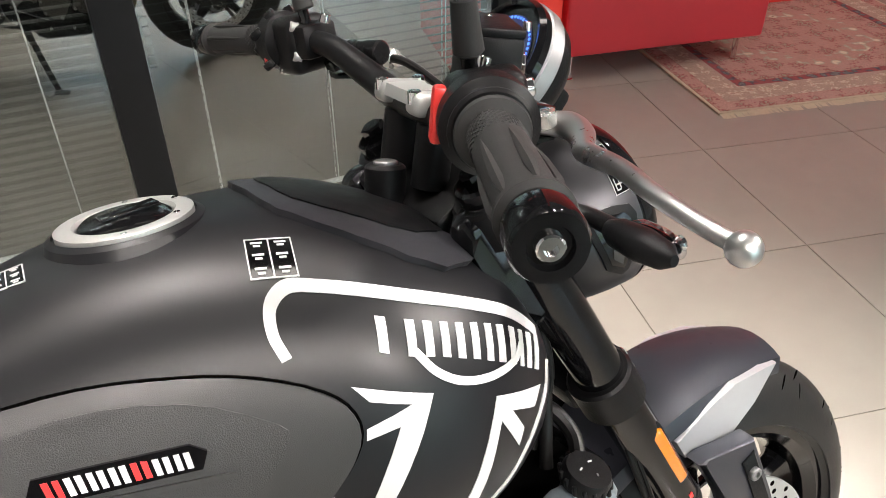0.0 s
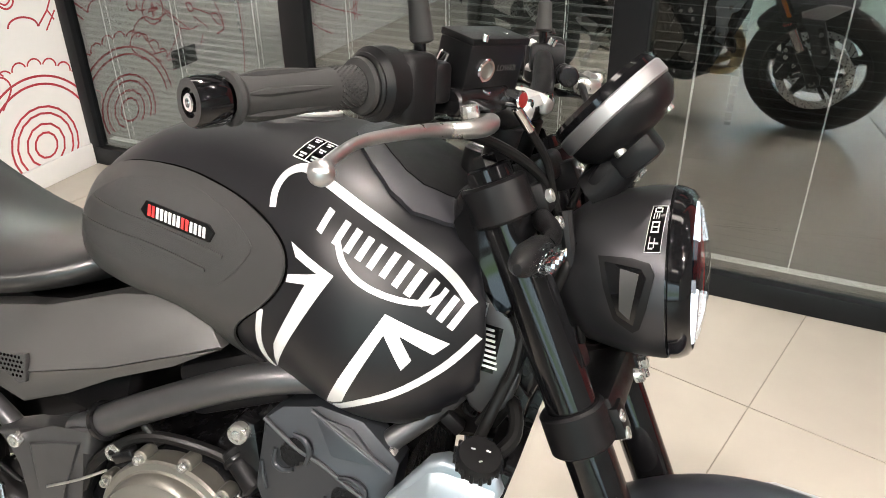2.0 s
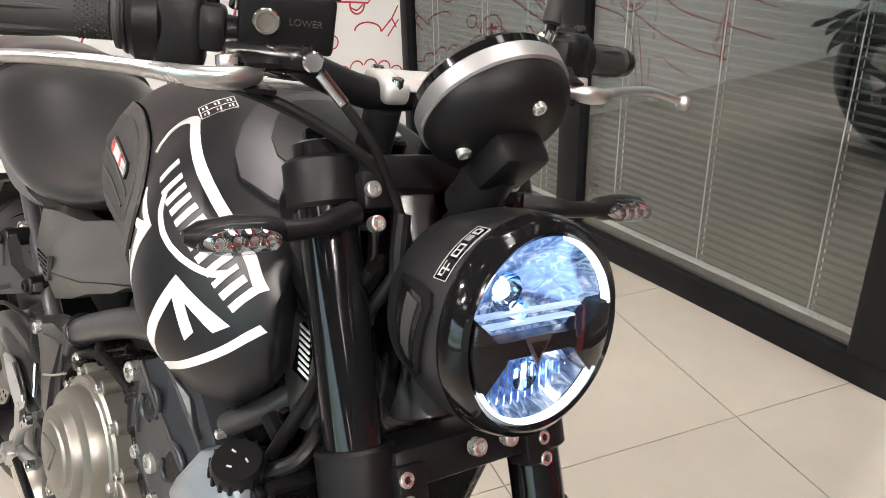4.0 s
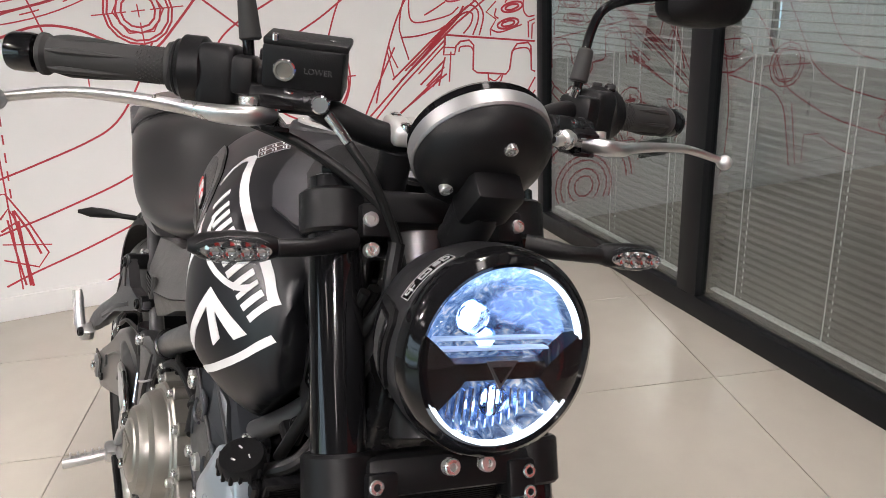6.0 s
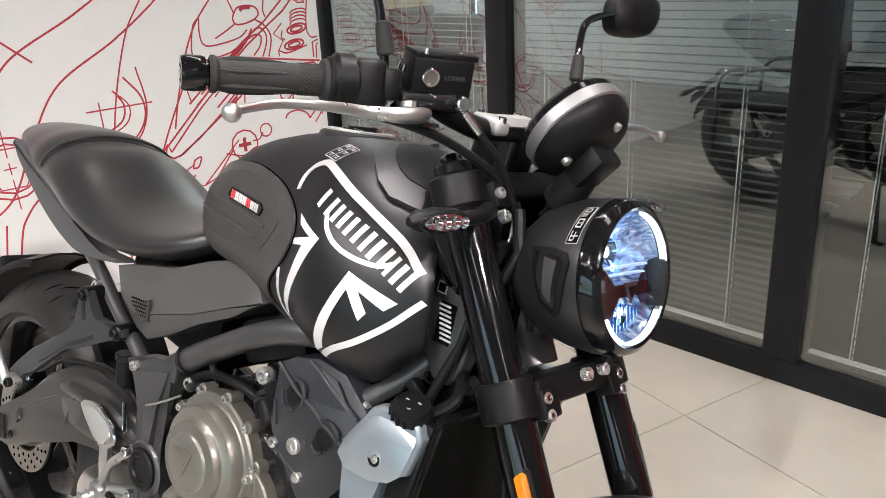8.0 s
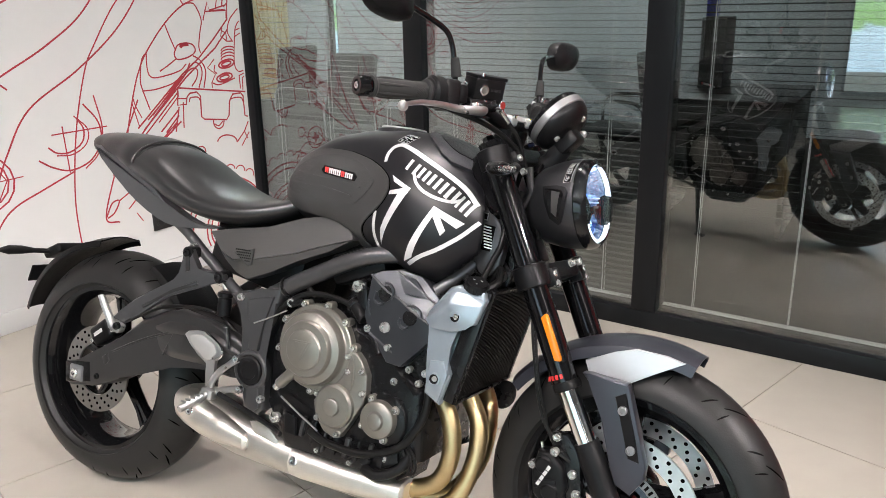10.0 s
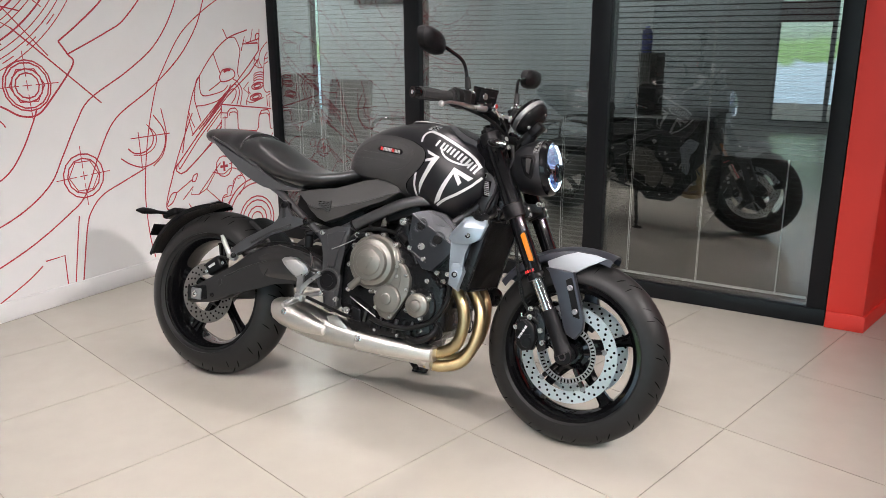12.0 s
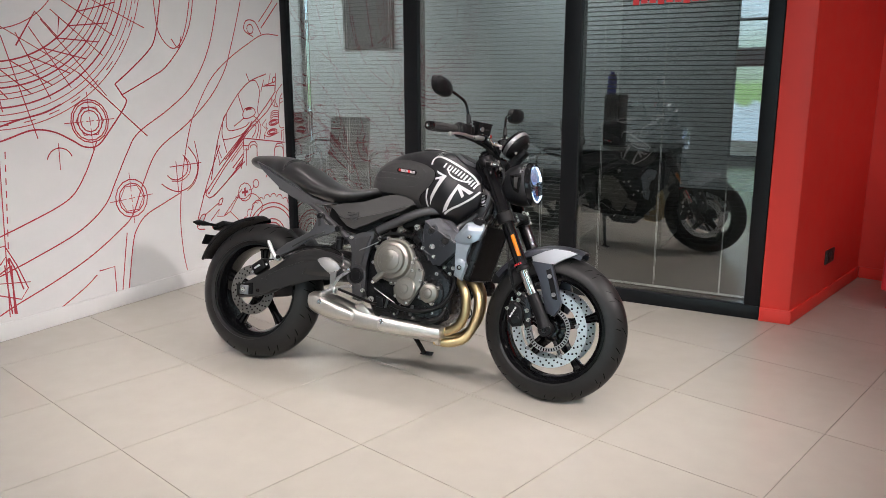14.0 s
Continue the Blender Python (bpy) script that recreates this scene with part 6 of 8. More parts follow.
    bolts("bracket_bolt", [(0.540, side * 0.174, 0.453), (0.556, side * 0.174, 0.385)], (0, side, 0), peg, 0.0085, 0.006, CHROME)
    part("peg_hinge", box(bmesh.new(), (0.472, side * 0.178, 0.361), (0.034, 0.024, 0.024), (0, 10, 0), 0.005), ALLOY, peg)
    part("peg_bar", tube(bmesh.new(), [(0.472, side * 0.182, 0.359), (0.465, side * 0.215, 0.347), (0.456, side * 0.252, 0.335)], [0.0085, 0.0105, 0.0085], 12), ALLOY, peg)
    for k in range(5):
        part("peg_tooth", box(bmesh.new(), (0.470 - k * 0.003, side * (0.198 + k * 0.011), 0.3635 - k * 0.0032), (0.016, 0.003, 0.005), (0, 0, 0), 0.001), ALLOY, peg)
    part("pedal", tube(bmesh.new(), [(0.50, side * 0.178, 0.365), (0.58, side * 0.18, 0.345), (0.66, side * 0.185, 0.325), (0.70, side * 0.205, 0.322)], 0.006, 10), PLASTIC, peg)
    part("pushrod", rod(bmesh.new(), (0.486, side * 0.150, 0.515), (0.50, side * 0.155, 0.465), 0.004, 10), CHROME, peg)
# swingarm
SWING = [(-0.050, 0.335), (-0.046, 0.285), (-0.030, 0.275), (0.057, 0.290), (0.147, 0.316), (0.230, 0.367), (0.314, 0.398), (0.387, 0.410), (0.50, 0.395), (0.565, 0.40), (0.580, 0.46), (0.50, 0.500), (0.421, 0.519), (0.337, 0.532), (0.282, 0.519), (0.208, 0.486), (0.126, 0.421), (0.045, 0.362)]
for side in (-1, 1):
    arm = B("swingarm", plate(bmesh.new(), SWING, side * 0.116, side * 0.146, 0.012, 4), ARMPAINT, "satin black cast swingarm")
    part("arm_bulge", hull(bmesh.new(), [(x, side * y, z) for x, z, y in ((0.215, 0.462, 0.136), (0.235, 0.415, 0.136), (0.300, 0.400, 0.136), (0.400, 0.402, 0.136), (0.545, 0.402, 0.136), (0.545, 0.470, 0.136), (0.300, 0.452, 0.153), (0.350, 0.430, 0.160), (0.440, 0.428, 0.159), (0.530, 0.425, 0.152), (0.366, 0.480, 0.158), (0.44, 0.476, 0.157))], 0.005), ARMPAINT, arm)
    part("arm_top", hull(bmesh.new(), [(x, side * y, z) for x, z, y in ((0.235, 0.470, 0.146), (0.300, 0.492, 0.152), (0.366, 0.486, 0.162), (0.440, 0.482, 0.160), (0.530, 0.452, 0.154), (0.255, 0.505, 0.118), (0.330, 0.540, 0.108), (0.430, 0.534, 0.104), (0.535, 0.500, 0.106), (0.30, 0.45, 0.13), (0.50, 0.43, 0.13))], 0.006), ARMPAINT, arm)
    part("arm_fold", tube(bmesh.new(), [(0.120, side * 0.1465, 0.392), (0.220, side * 0.1475, 0.440), (0.318, side * 0.1500, 0.476)], 0.0028, 8), ARMPAINT, arm)
    part("arm_fold", tube(bmesh.new(), [(0.328, side * 0.1515, 0.474), (0.312, side * 0.1520, 0.446), (0.296, side * 0.1515, 0.416)], 0.0028, 8), ARMPAINT, arm)
    part("arm_rib", plate(bmesh.new(), [(0.085, 0.372), (0.105, 0.386), (0.112, 0.366), (0.098, 0.352)], side * 0.144, side * 0.150, 0.003), ARMPAINT, arm)
    part("adjuster_plate", plate(bmesh.new(), [(-0.046, 0.338), (0.040, 0.350), (0.048, 0.300), (-0.040, 0.284)], side * 0.144, side * 0.149, 0.003), CASTING, arm)
    bolts("arm_bolt", [(0.070, side * 0.146, 0.318)], (0, side, 0), arm, 0.008, 0.005, CASTING)
    part("axle_block", box(bmesh.new(), (0, side * 0.148, 0.315), (0.046, 0.012, 0.042), (0, 0, 0), 0.004), SILVER, arm, "silver axle block")
    part("axle_end", bolt(bmesh.new(), (0, side * 0.154, 0.315), (0, side, 0), 0.012, 0.008), CHROME, arm)
B("swingarm_bridge", box(bmesh.new(), (0.44, 0, 0.46), (0.07, 0.25, 0.07), (0, -15, 0), 0.02, 3), CASTING)
B("shock_spring", rod(bmesh.new(), (0.50, 0.0, 0.45), (0.56, 0.0, 0.66), 0.03, 20), CASTING)
cal = B("rear_caliper", box(bmesh.new(), (0.045, -0.103, 0.425), (0.075, 0.045, 0.055), (0, -35, 0), 0.012, 3), PLASTIC, "black rear brake caliper")
part("wordmark", box(bmesh.new(), (0.040, -0.1262, 0.425), (0.032, 0.001, 0.009), (0, -35, 0)), WHITE, cal, "small white mark")
bolts("caliper_bolt", [(0.09, -0.122, 0.44), (0.02, -0.122, 0.40)], (0, -1, 0), cal, 0.007, 0.006, CHROME)
B("rear_brake_hose", tube(bmesh.new(), [(0.06, -0.11, 0.46), (0.14, -0.13, 0.47), (0.28, -0.14, 0.53), (0.42, -0.13, 0.54), (0.49, -0.12, 0.50)], 0.004, 8), CABLE)
pot = B("rear_reservoir", rod(bmesh.new(), (0.460, -0.135, 0.535), (0.462, -0.137, 0.580), 0.016, 18, 0.003), PLASTIC)
part("reservoir_cap", rod(bmesh.new(), (0.462, -0.137, 0.580), (0.463, -0.137, 0.592), 0.0185, 12, 0.002), PLASTIC, pot)

# rear mudguard and tail fittings
guard = B("rear_mudguard", arc_shell(bmesh.new(), RAXLE, 0.352, 97, 160, 0.080, 0.004, taper=0.12, flank=0.022), PLASTIC, "black rear mudguard hugging the tyre")
for side in (-1, 1):
    ind = part("rear_indicator", tube(bmesh.new(), [(-0.265, side * 0.05, 0.600), (-0.275, side * 0.09, 0.602), (-0.285, side * 0.12, 0.603), (-0.29, side * 0.155, 0.603), (-0.292, side * 0.185, 0.603)], [0.007, 0.007, 0.012, 0.013, 0.004], 14), PLASTIC, guard)
    part("indicator_dot", lathe(bmesh.new(), [(0.003, 0), (0.003, 0.001), (0, 0.001)], (-0.277, side * 0.13, 0.603), (1, 0, 0), 8), SCREENGREEN, ind)
tail = part("tail_light", box(bmesh.new(), (-0.258, 0, 0.602), (0.07, 0.10, 0.028), (0, -25, 0), 0.009, 3), PLASTIC, guard)
part("tail_lens", box(bmesh.new(), (-0.295, 0, 0.590), (0.006, 0.08, 0.018), (0, -25, 0), 0.002), REDINK, tail)
part("plate_mount", box(bmesh.new(), (-0.325, 0, 0.53), (0.006, 0.12, 0.05), (0, 20, 0), 0.002), PLASTIC, guard)
B("inner_guard", arc_shell(bmesh.new(), RAXLE, 0.345, 25, 62, 0.075, 0.004, flank=0.02), PLASTIC, "black inner mudguard")
B("battery_box", box(bmesh.new(), (0.50, 0, 0.68), (0.28, 0.17, 0.14), (0, 12, 0), 0.02), PLASTIC)

# engine
crank = B("crankcase", plate(bmesh.new(), [(0.60, 0.36), (0.605, 0.52), (0.64, 0.585), (0.76, 0.615), (0.90, 0.53), (1.0, 0.46), (1.005, 0.31), (0.94, 0.262), (0.66, 0.262)], -0.138, 0.138, 0.022, 3), CASTING, "black engine crankcase")
part("sump", plate(bmesh.new(), [(0.68, 0.27), (0.93, 0.27), (0.92, 0.215), (0.88, 0.20), (0.72, 0.20), (0.69, 0.225)], -0.06, 0.10, 0.015, 3), CASTING, crank)
block = B("cylinder_block", plate(bmesh.new(), [(0.765, 0.60), (0.80, 0.655), (0.855, 0.69), (0.935, 0.704), (1.010, 0.640), (1.005, 0.595), (1.02, 0.475), (0.95, 0.43), (0.84, 0.52)], -0.118, 0.118, 0.012, 3), CASTING, "black engine cylinder block")
SEAM = [(0.861, 0.686), (0.885, 0.668), (0.903, 0.656), (0.933, 0.643), (0.963, 0.624), (1.008, 0.602)]
HEADLOW = [(1.006, 0.566), (0.982, 0.544), (0.945, 0.504), (0.909, 0.509), (0.893, 0.532), (0.860, 0.576), (0.850, 0.600), (0.856, 0.642)]
HEADTOP = [(1.013, 0.656), (0.969, 0.696), (0.917, 0.705), (0.875, 0.696)]
for side in (-1, 1):
    head = part("head_cover", prism(bmesh.new(), [(x, z - 0.002, side * 0.152) for x, z in SEAM] + [(x, z, side * (0.146 if z < 0.56 else 0.150)) for x, z in HEADLOW], side * 0.11), HEADPAINT, block, "dark slate head cover")
    part("upper_cover", prism(bmesh.new(), [(x, z + 0.002, side * 0.150) for x, z in SEAM] + [(x, z, side * 0.134) for x, z in HEADTOP], side * 0.10), HEADPAINT, head)
    part("cover_seam", tube(bmesh.new(), [(x, side * 0.1515, z + 0.001) for x, z in SEAM], 0.0028, 8), FRAMEPAINT, head)
    part("cover_facet", hull(bmesh.new(), [(x, side * y, z) for x, z, y in ((0.917, 0.700, 0.146), (0.943, 0.659, 0.1555), (0.996, 0.654, 0.148), (0.960, 0.690, 0.141), (0.94, 0.68, 0.12), (0.98, 0.66, 0.12))], 0.0015), HEADPAINT, head, "bevelled facet of the head cover")
    part("cover_edge", tube(bmesh.new(), [(0.914, side * 0.1445, 0.703), (0.962, side * 0.1455, 0.677), (1.008, side * 0.1465, 0.650)], 0.0022, 8), FRAMEPAINT, head)
    for line in (((0.896, 0.675), (0.909, 0.671), (0.916, 0.657), (0.912, 0.642)), ((0.876, 0.654), (0.874, 0.637), (0.884, 0.629), (0.897, 0.632)), ((0.951, 0.634), (0.966, 0.635), (0.980, 0.627), (0.984, 0.615)), ((0.937, 0.607), (0.936, 0.594), (0.948, 0.587), (0.958, 0.592))):
        part("cam_arc", tube(bmesh.new(), [(x, side * 0.1525, z) for x, z in line], [0.0025, 0.0036, 0.0036, 0.0025], 10), HEADPAINT, head)
    for x, z in ((0.897, 0.652), (0.959, 0.611)):
        part("cam_plug", lathe(bmesh.new(), [(0.0165, -0.02), (0.0165, 0.0015), (0.0150, 0.0028), (0, 0.0028)], (x, side * 0.1505, z), (0, side, 0.12), 32), CASTING, head)
    part("cover_rib", tube(bmesh.new(), [(0.853, side * 0.1485, 0.572), (0.886, side * 0.1475, 0.551), (0.917, side * 0.1470, 0.533)], 0.0026, 8), HEADPAINT, head)
    part("cover_rib", tube(bmesh.new(), [(0.866, side * 0.1485, 0.566), (0.893, side * 0.1475, 0.549), (0.922, side * 0.1470, 0.531)], 0.0018, 8), FRAMEPAINT, head)
    part("cover_rib", tube(bmesh.new(), [(0.858, side * 0.1510, 0.634), (0.860, side * 0.1510, 0.618), (0.864, side * 0.1510, 0.600)], 0.0022, 8), HEADPAINT, head)
    part("head_web", plate(bmesh.new(), [(0.806, 0.655), (0.822, 0.672), (0.842, 0.668), (0.850, 0.62), (0.848, 0.585), (0.835, 0.59), (0.828, 0.63)], side * 0.11, side * 0.140, 0.004), CASTING, block)
    part("thermostat", rod(bmesh.new(), (0.806, side * 0.125, 0.622), (0.848, side * 0.140, 0.588), 0.016, 20, 0.003), PLASTIC, block)
    part("thermostat_collar", rod(bmesh.new(), (0.814, side * 0.128, 0.615), (0.820, side * 0.131, 0.610), 0.0185, 20, 0.002), CASTING, block)
    for x0, z0, x1, z1 in ((0.862, 0.572, 0.890, 0.520), (0.886, 0.545, 0.913, 0.538)):
        part("cylinder_stud", rod(bmesh.new(), (x0, side * 0.135, z0), (x1, side * 0.138, z1), 0.0095, 14, 0.002), CASTING, block)
    bolts("head_bolt", [(0.903, side * 0.150, 0.582)], (0, side, 0), head, 0.0115, 0.006, BOLTSTEEL)
    bolts("head_bolt", [(0.861, side * 0.146, 0.573), (0.913, side * 0.146, 0.541), (1.0, side * 0.135, 0.50), (0.985, side * 0.13, 0.475)], (0, side, 0), head, 0.0078, 0.009, BOLTSTEEL)
    bolts("head_bolt", [(0.826, side * 0.140, 0.657)], (0, side, 0), head, 0.0125, 0.012, BOLTSTEEL)
    bolts("breather_bolt", [(0.662, side * 0.145, 0.598)], (0, side, 0), crank, 0.011, 0.010, BOLTSTEEL)
    # lower casing with upright ribs
    lower = part("lower_case", plate(bmesh.new(), [(0.655, 0.372), (0.76, 0.318), (0.90, 0.320), (0.955, 0.335), (0.962, 0.300), (0.89, 0.266), (0.69, 0.272), (0.66, 0.30)], side * 0.12, side * 0.146, 0.006), CASTING, crank)
    for k in range(9):
        part("case_rib", box(bmesh.new(), (0.690 + k * 0.029, side * 0.147, 0.318 - (0.010 if k > 2 else -0.012)), (0.006 + 0.003 * (k % 3), 0.012, 0.046), (0, 10, 0), 0.002), ARMPAINT if k % 2 else CASTING, lower)
    part("case_pocket", plate(bmesh.new(), [(0.668, 0.352), (0.700, 0.345), (0.705, 0.305), (0.672, 0.308)], side * 0.144, side * 0.154, 0.004), PLASTIC, lower)
    part("drain_boss", rod(bmesh.new(), (0.885, side * 0.135, 0.296), (0.887, side * 0.158, 0.295), 0.013, 18, 0.003), CASTING, lower)
    bolts("lower_bolt", [(0.645, side * 0.150, 0.336)], (0, side, 0), lower, 0.0125, 0.010, BOLTSTEEL)
    bolts("lower_bolt", [(0.76, side * 0.147, 0.286), (0.845, side * 0.147, 0.278), (0.93, side * 0.146, 0.305)], (0, side, 0), lower, 0.006, 0.006, BOLTSTEEL)


def round_cover(name, x, z, r, side, y0, prof, bolt_at, label, mat=None):
    cov = B(name, lathe(bmesh.new(), [(r * a, h) for a, h in prof], (x, side * y0, z), (0, side, 0), 64), COVER, label)
    for a, reach in bolt_at:
        a = math.radians(a)
        p = Vector((x + math.cos(a) * r * reach, side * (y0 + 0.002), z + math.sin(a) * r * reach))
        part("bolt_boss", rod(bmesh.new(), p - Vector((0, side * 0.02, 0)), p + Vector((0, side * 0.004, 0)), 0.0095, 16), COVER, cov)
        part("cover_bolt", bolt(bmesh.new(), p + Vector((0, side * 0.004, 0)), (0, side, 0), 0.0062, 0.007), BOLTSTEEL, cov)
    return cov


CLUTCH = [(1, -0.02), (1, 0.006), (0.97, 0.0095), (0.89, 0.0105), (0.865, 0.013), (0.845, 0.026), (0.815, 0.031), (0.70, 0.034), (0.665, 0.036), (0.645, 0.044), (0.62, 0.047), (0.47, 0.049), (0.455, 0.0515), (0.43, 0.053), (0, 0.0545)]
SMALL = [(1, -0.015), (1, 0.012), (0.95, 0.018), (0.84, 0.0215), (0.50, 0.023), (0.46, 0.0245), (0.42, 0.0285), (0.36, 0.030), (0, 0.0305)]
for side in (-1, 1):
    clutch = round_cover("clutch_cover", 0.738, 0.512, 0.094, side, 0.150, CLUTCH, [(a, 1.03) for a in (8, 42, 76, 112, 150, 190, 232, 268, 306, 338)], "bronze grey round engine cover with bright bolts")
    part("cover_emblem", plate(bmesh.new(), [(0.712, 0.532), (0.758, 0.532), (0.735, 0.490)], side * 0.2035, side * 0.2062, 0.0015), COVER, clutch)
    part("emblem_inset", plate(bmesh.new(), [(0.720, 0.528), (0.750, 0.528), (0.735, 0.500)], side * 0.2055, side * 0.2068, 0.0008), COVER, clutch)
    part("clutch_arm", tube(bmesh.new(), [(0.708, side * 0.176, 0.462), (0.690, side * 0.176, 0.444), (0.664, side * 0.172, 0.420)], [0.012, 0.0125, 0.0125], 16), COVER, clutch)
    part("arm_end", bolt(bmesh.new(), (0.658, side * 0.171, 0.414), (-0.6, 0, -0.7), 0.009, 0.008), CHROME, clutch)
    part("cable_bracket", box(bmesh.new(), (0.680, side * 0.152, 0.600), (0.030, 0.016, 0.014), (0, -25, 0), 0.003), CASTING, clutch)
    PUMP = [(0.822, 0.510), (0.832, 0.521), (0.846, 0.516), (0.859, 0.503), (0.875, 0.473), (0.876, 0.44), (0.872, 0.415), (0.839, 0.358), (0.820, 0.328), (0.805, 0.325), (0.778, 0.335), (0.753, 0.364), (0.746, 0.396), (0.768, 0.432), (0.794, 0.468)]
    pump = B("pump_cover", plate(bmesh.new(), PUMP, side * 0.128, side * 0.158, 0.004, 3), COVER, "bronze grey angular engine cover with a round boss")
    part("round_boss", lathe(bmesh.new(), [(0.049, -0.006), (0.047, 0.008), (0.042, 0.0125), (0.020, 0.0145), (0.018, 0.019), (0.016, 0.020), (0, 0.0205)], (0.803, side * 0.158, 0.396), (0, side, 0), 48), COVER, pump)
    part("web_line", tube(bmesh.new(), [(0.838, side * 0.1585, 0.512), (0.842, side * 0.1585, 0.47), (0.836, side * 0.1585, 0.43)], 0.002, 6), COVER, pump)
    for x, z in ((0.827, 0.508), (0.863, 0.481), (0.869, 0.435), (0.841, 0.387), (0.815, 0.337), (0.762, 0.363), (0.758, 0.415), (0.796, 0.472)):
        part("bolt_boss", rod(bmesh.new(), (x, side * 0.14, z), (x, side * 0.1605, z), 0.009, 16), COVER, pump)
        part("cover_bolt", bolt(bmesh.new(), (x, side * 0.1605, z), (0, side, 0), 0.006, 0.007), BOLTSTEEL, pump)
    round_cover("alternator_cover", 0.910, 0.388, 0.041, side, 0.146, SMALL, [(35, 1.06), (-72, 1.08), (208, 1.1), (120, 1.1)], "bronze grey small engine cover")
    B("cover_shroud", plate(bmesh.new(), rounded([(0.905, 0.446), (0.935, 0.440), (0.960, 0.425), (0.972, 0.38), (0.955, 0.345), (0.935, 0.335), (0.900, 0.345), (0.880, 0.40)], 3), side * 0.125, side * 0.148, 0.006, 3), CASTING, "black casting round the small cover")
    B("coolant_hose", tube(bmesh.new(), [(0.74, side * 0.150, 0.325), (0.772, side * 0.158, 0.316), (0.81, side * 0.160, 0.310), (0.883, side * 0.160, 0.309), (0.958, side * 0.152, 0.336), (0.995, side * 0.145, 0.382), (1.011, side * 0.14, 0.428), (1.010, side * 0.135, 0.480)], 0.0085, 12), CABLE)
    B("lower_hose", tube(bmesh.new(), [(0.885, side * 0.155, 0.278), (0.92, side * 0.160, 0.272), (0.965, side * 0.150, 0.292), (0.985, side * 0.135, 0.33)], 0.0105, 12), CABLE)
    B("oil_pipe", tube(bmesh.new(), [(0.656, side * 0.152, 0.386), (0.70, side * 0.156, 0.364), (0.762, side * 0.156, 0.331)], 0.0022, 8), ALLOY, "thin bright oil pipe")
    for k in range(3):
        B("sensor_wire", tube(bmesh.new(), [(0.955 + 0.01 * k, side * 0.14, 0.345), (0.975 + 0.012 * k, side * 0.146, 0.322), (0.985 + 0.006 * k, side * 0.140, 0.29), (0.955, side * 0.13, 0.262 + 0.006 * k)], 0.003, 8), CABLE)
    B("clutch_pipe", tube(bmesh.new(), [(0.615, side * 0.150, 0.54), (0.64, side * 0.150, 0.585), (0.70, side * 0.14, 0.622), (0.78, side * 0.135, 0.620), (0.83, side * 0.13, 0.60)], 0.007, 10), CABLE)
    B("breather_hose", tube(bmesh.new(), [(0.69, side * 0.12, 0.66), (0.695, side * 0.135, 0.635), (0.72, side * 0.14, 0.618)], 0.006, 10), CABLE)
    B("clutch_cable_end", tube(bmesh.new(), [(0.575, side * 0.166, 0.540), (0.62, side * 0.167, 0.560), (0.662, side * 0.165, 0.582)], 0.0018, 8), ALLOY, "thin bright cable")
    bolts("case_bolt", [(0.93, side * 0.135, 0.47), (0.96, side * 0.13, 0.50)], (0, side, 0), bike, 0.008, 0.009, BOLTSTEEL)
B("intake_housing", box(bmesh.new(), (0.80, 0, 0.70), (0.14, 0.24, 0.07), (0, -20, 0), 0.015), PLASTIC)
for k, y in enumerate((-0.085, 0.0, 0.085)):
    B("wiring_hose", tube(bmesh.new(), [(0.93, y, 0.70), (1.0, y * 0.8, 0.72), (1.06, y * 0.7 - 0.02, 0.74), (1.09, y * 0.5, 0.80)], 0.008, 10), CABLE)
for k in range(5):
    B("wiring_loom", tube(bmesh.new(), [(1.06 + 0.008 * k, -0.05 + 0.02 * k, 0.93), (1.09 + 0.004 * k, -0.06 + 0.02 * k, 0.87), (1.085, -0.07 + 0.015 * k, 0.80), (1.04, -0.08 + 0.01 * k, 0.74)], 0.005, 8), CABLE)
# radiator, cowls and horn
RT = pose(1.09, 0, 0.575, 0, 15, 0)
core = B("radiator", plate(bmesh.new(), [(-0.014, -0.118), (0.014, -0.118), (0.014, 0.118), (-0.014, 0.118)], -0.15, 0.15, 0.004, 2, RT), RADIATOR, "black finned radiator")
bm = bmesh.new()
for k in range(64):
    made = bmesh.ops.create_cube(bm, size=1, matrix=RT @ pose(0.0145, 0, -0.112 + k * 0.00355) @ Matrix.Diagonal((0.003, 0.286, 0.0011, 1)))
tagged(part("cooling_fin", bm, RADIATOR, core), kind="stuff")
for side in (-1, 1):
    part("core_edge", plate(bmesh.new(), [(0.010, -0.120), (0.019, -0.120), (0.019, 0.120), (0.010, 0.120)], side * 0.143, side * 0.151, 0.002, 2, RT), CASTING, core)
    part("core_edge", plate(bmesh.new(), [(0.008, side * 0.117), (0.019, side * 0.117), (0.019, side * 0.123), (0.008, side * 0.123)], -0.150, 0.150, 0.002, 2, RT), CASTING, core)
COWLLINE = [(1.054, 0.689), (1.072, 0.696), (1.127, 0.688), (1.133, 0.672), (1.113, 0.622), (1.074, 0.609), (1.062, 0.573), (1.060, 0.545), (1.072, 0.517), (1.053, 0.452), (1.017, 0.472), (1.021, 0.501), (1.024, 0.541), (1.010, 0.634)]
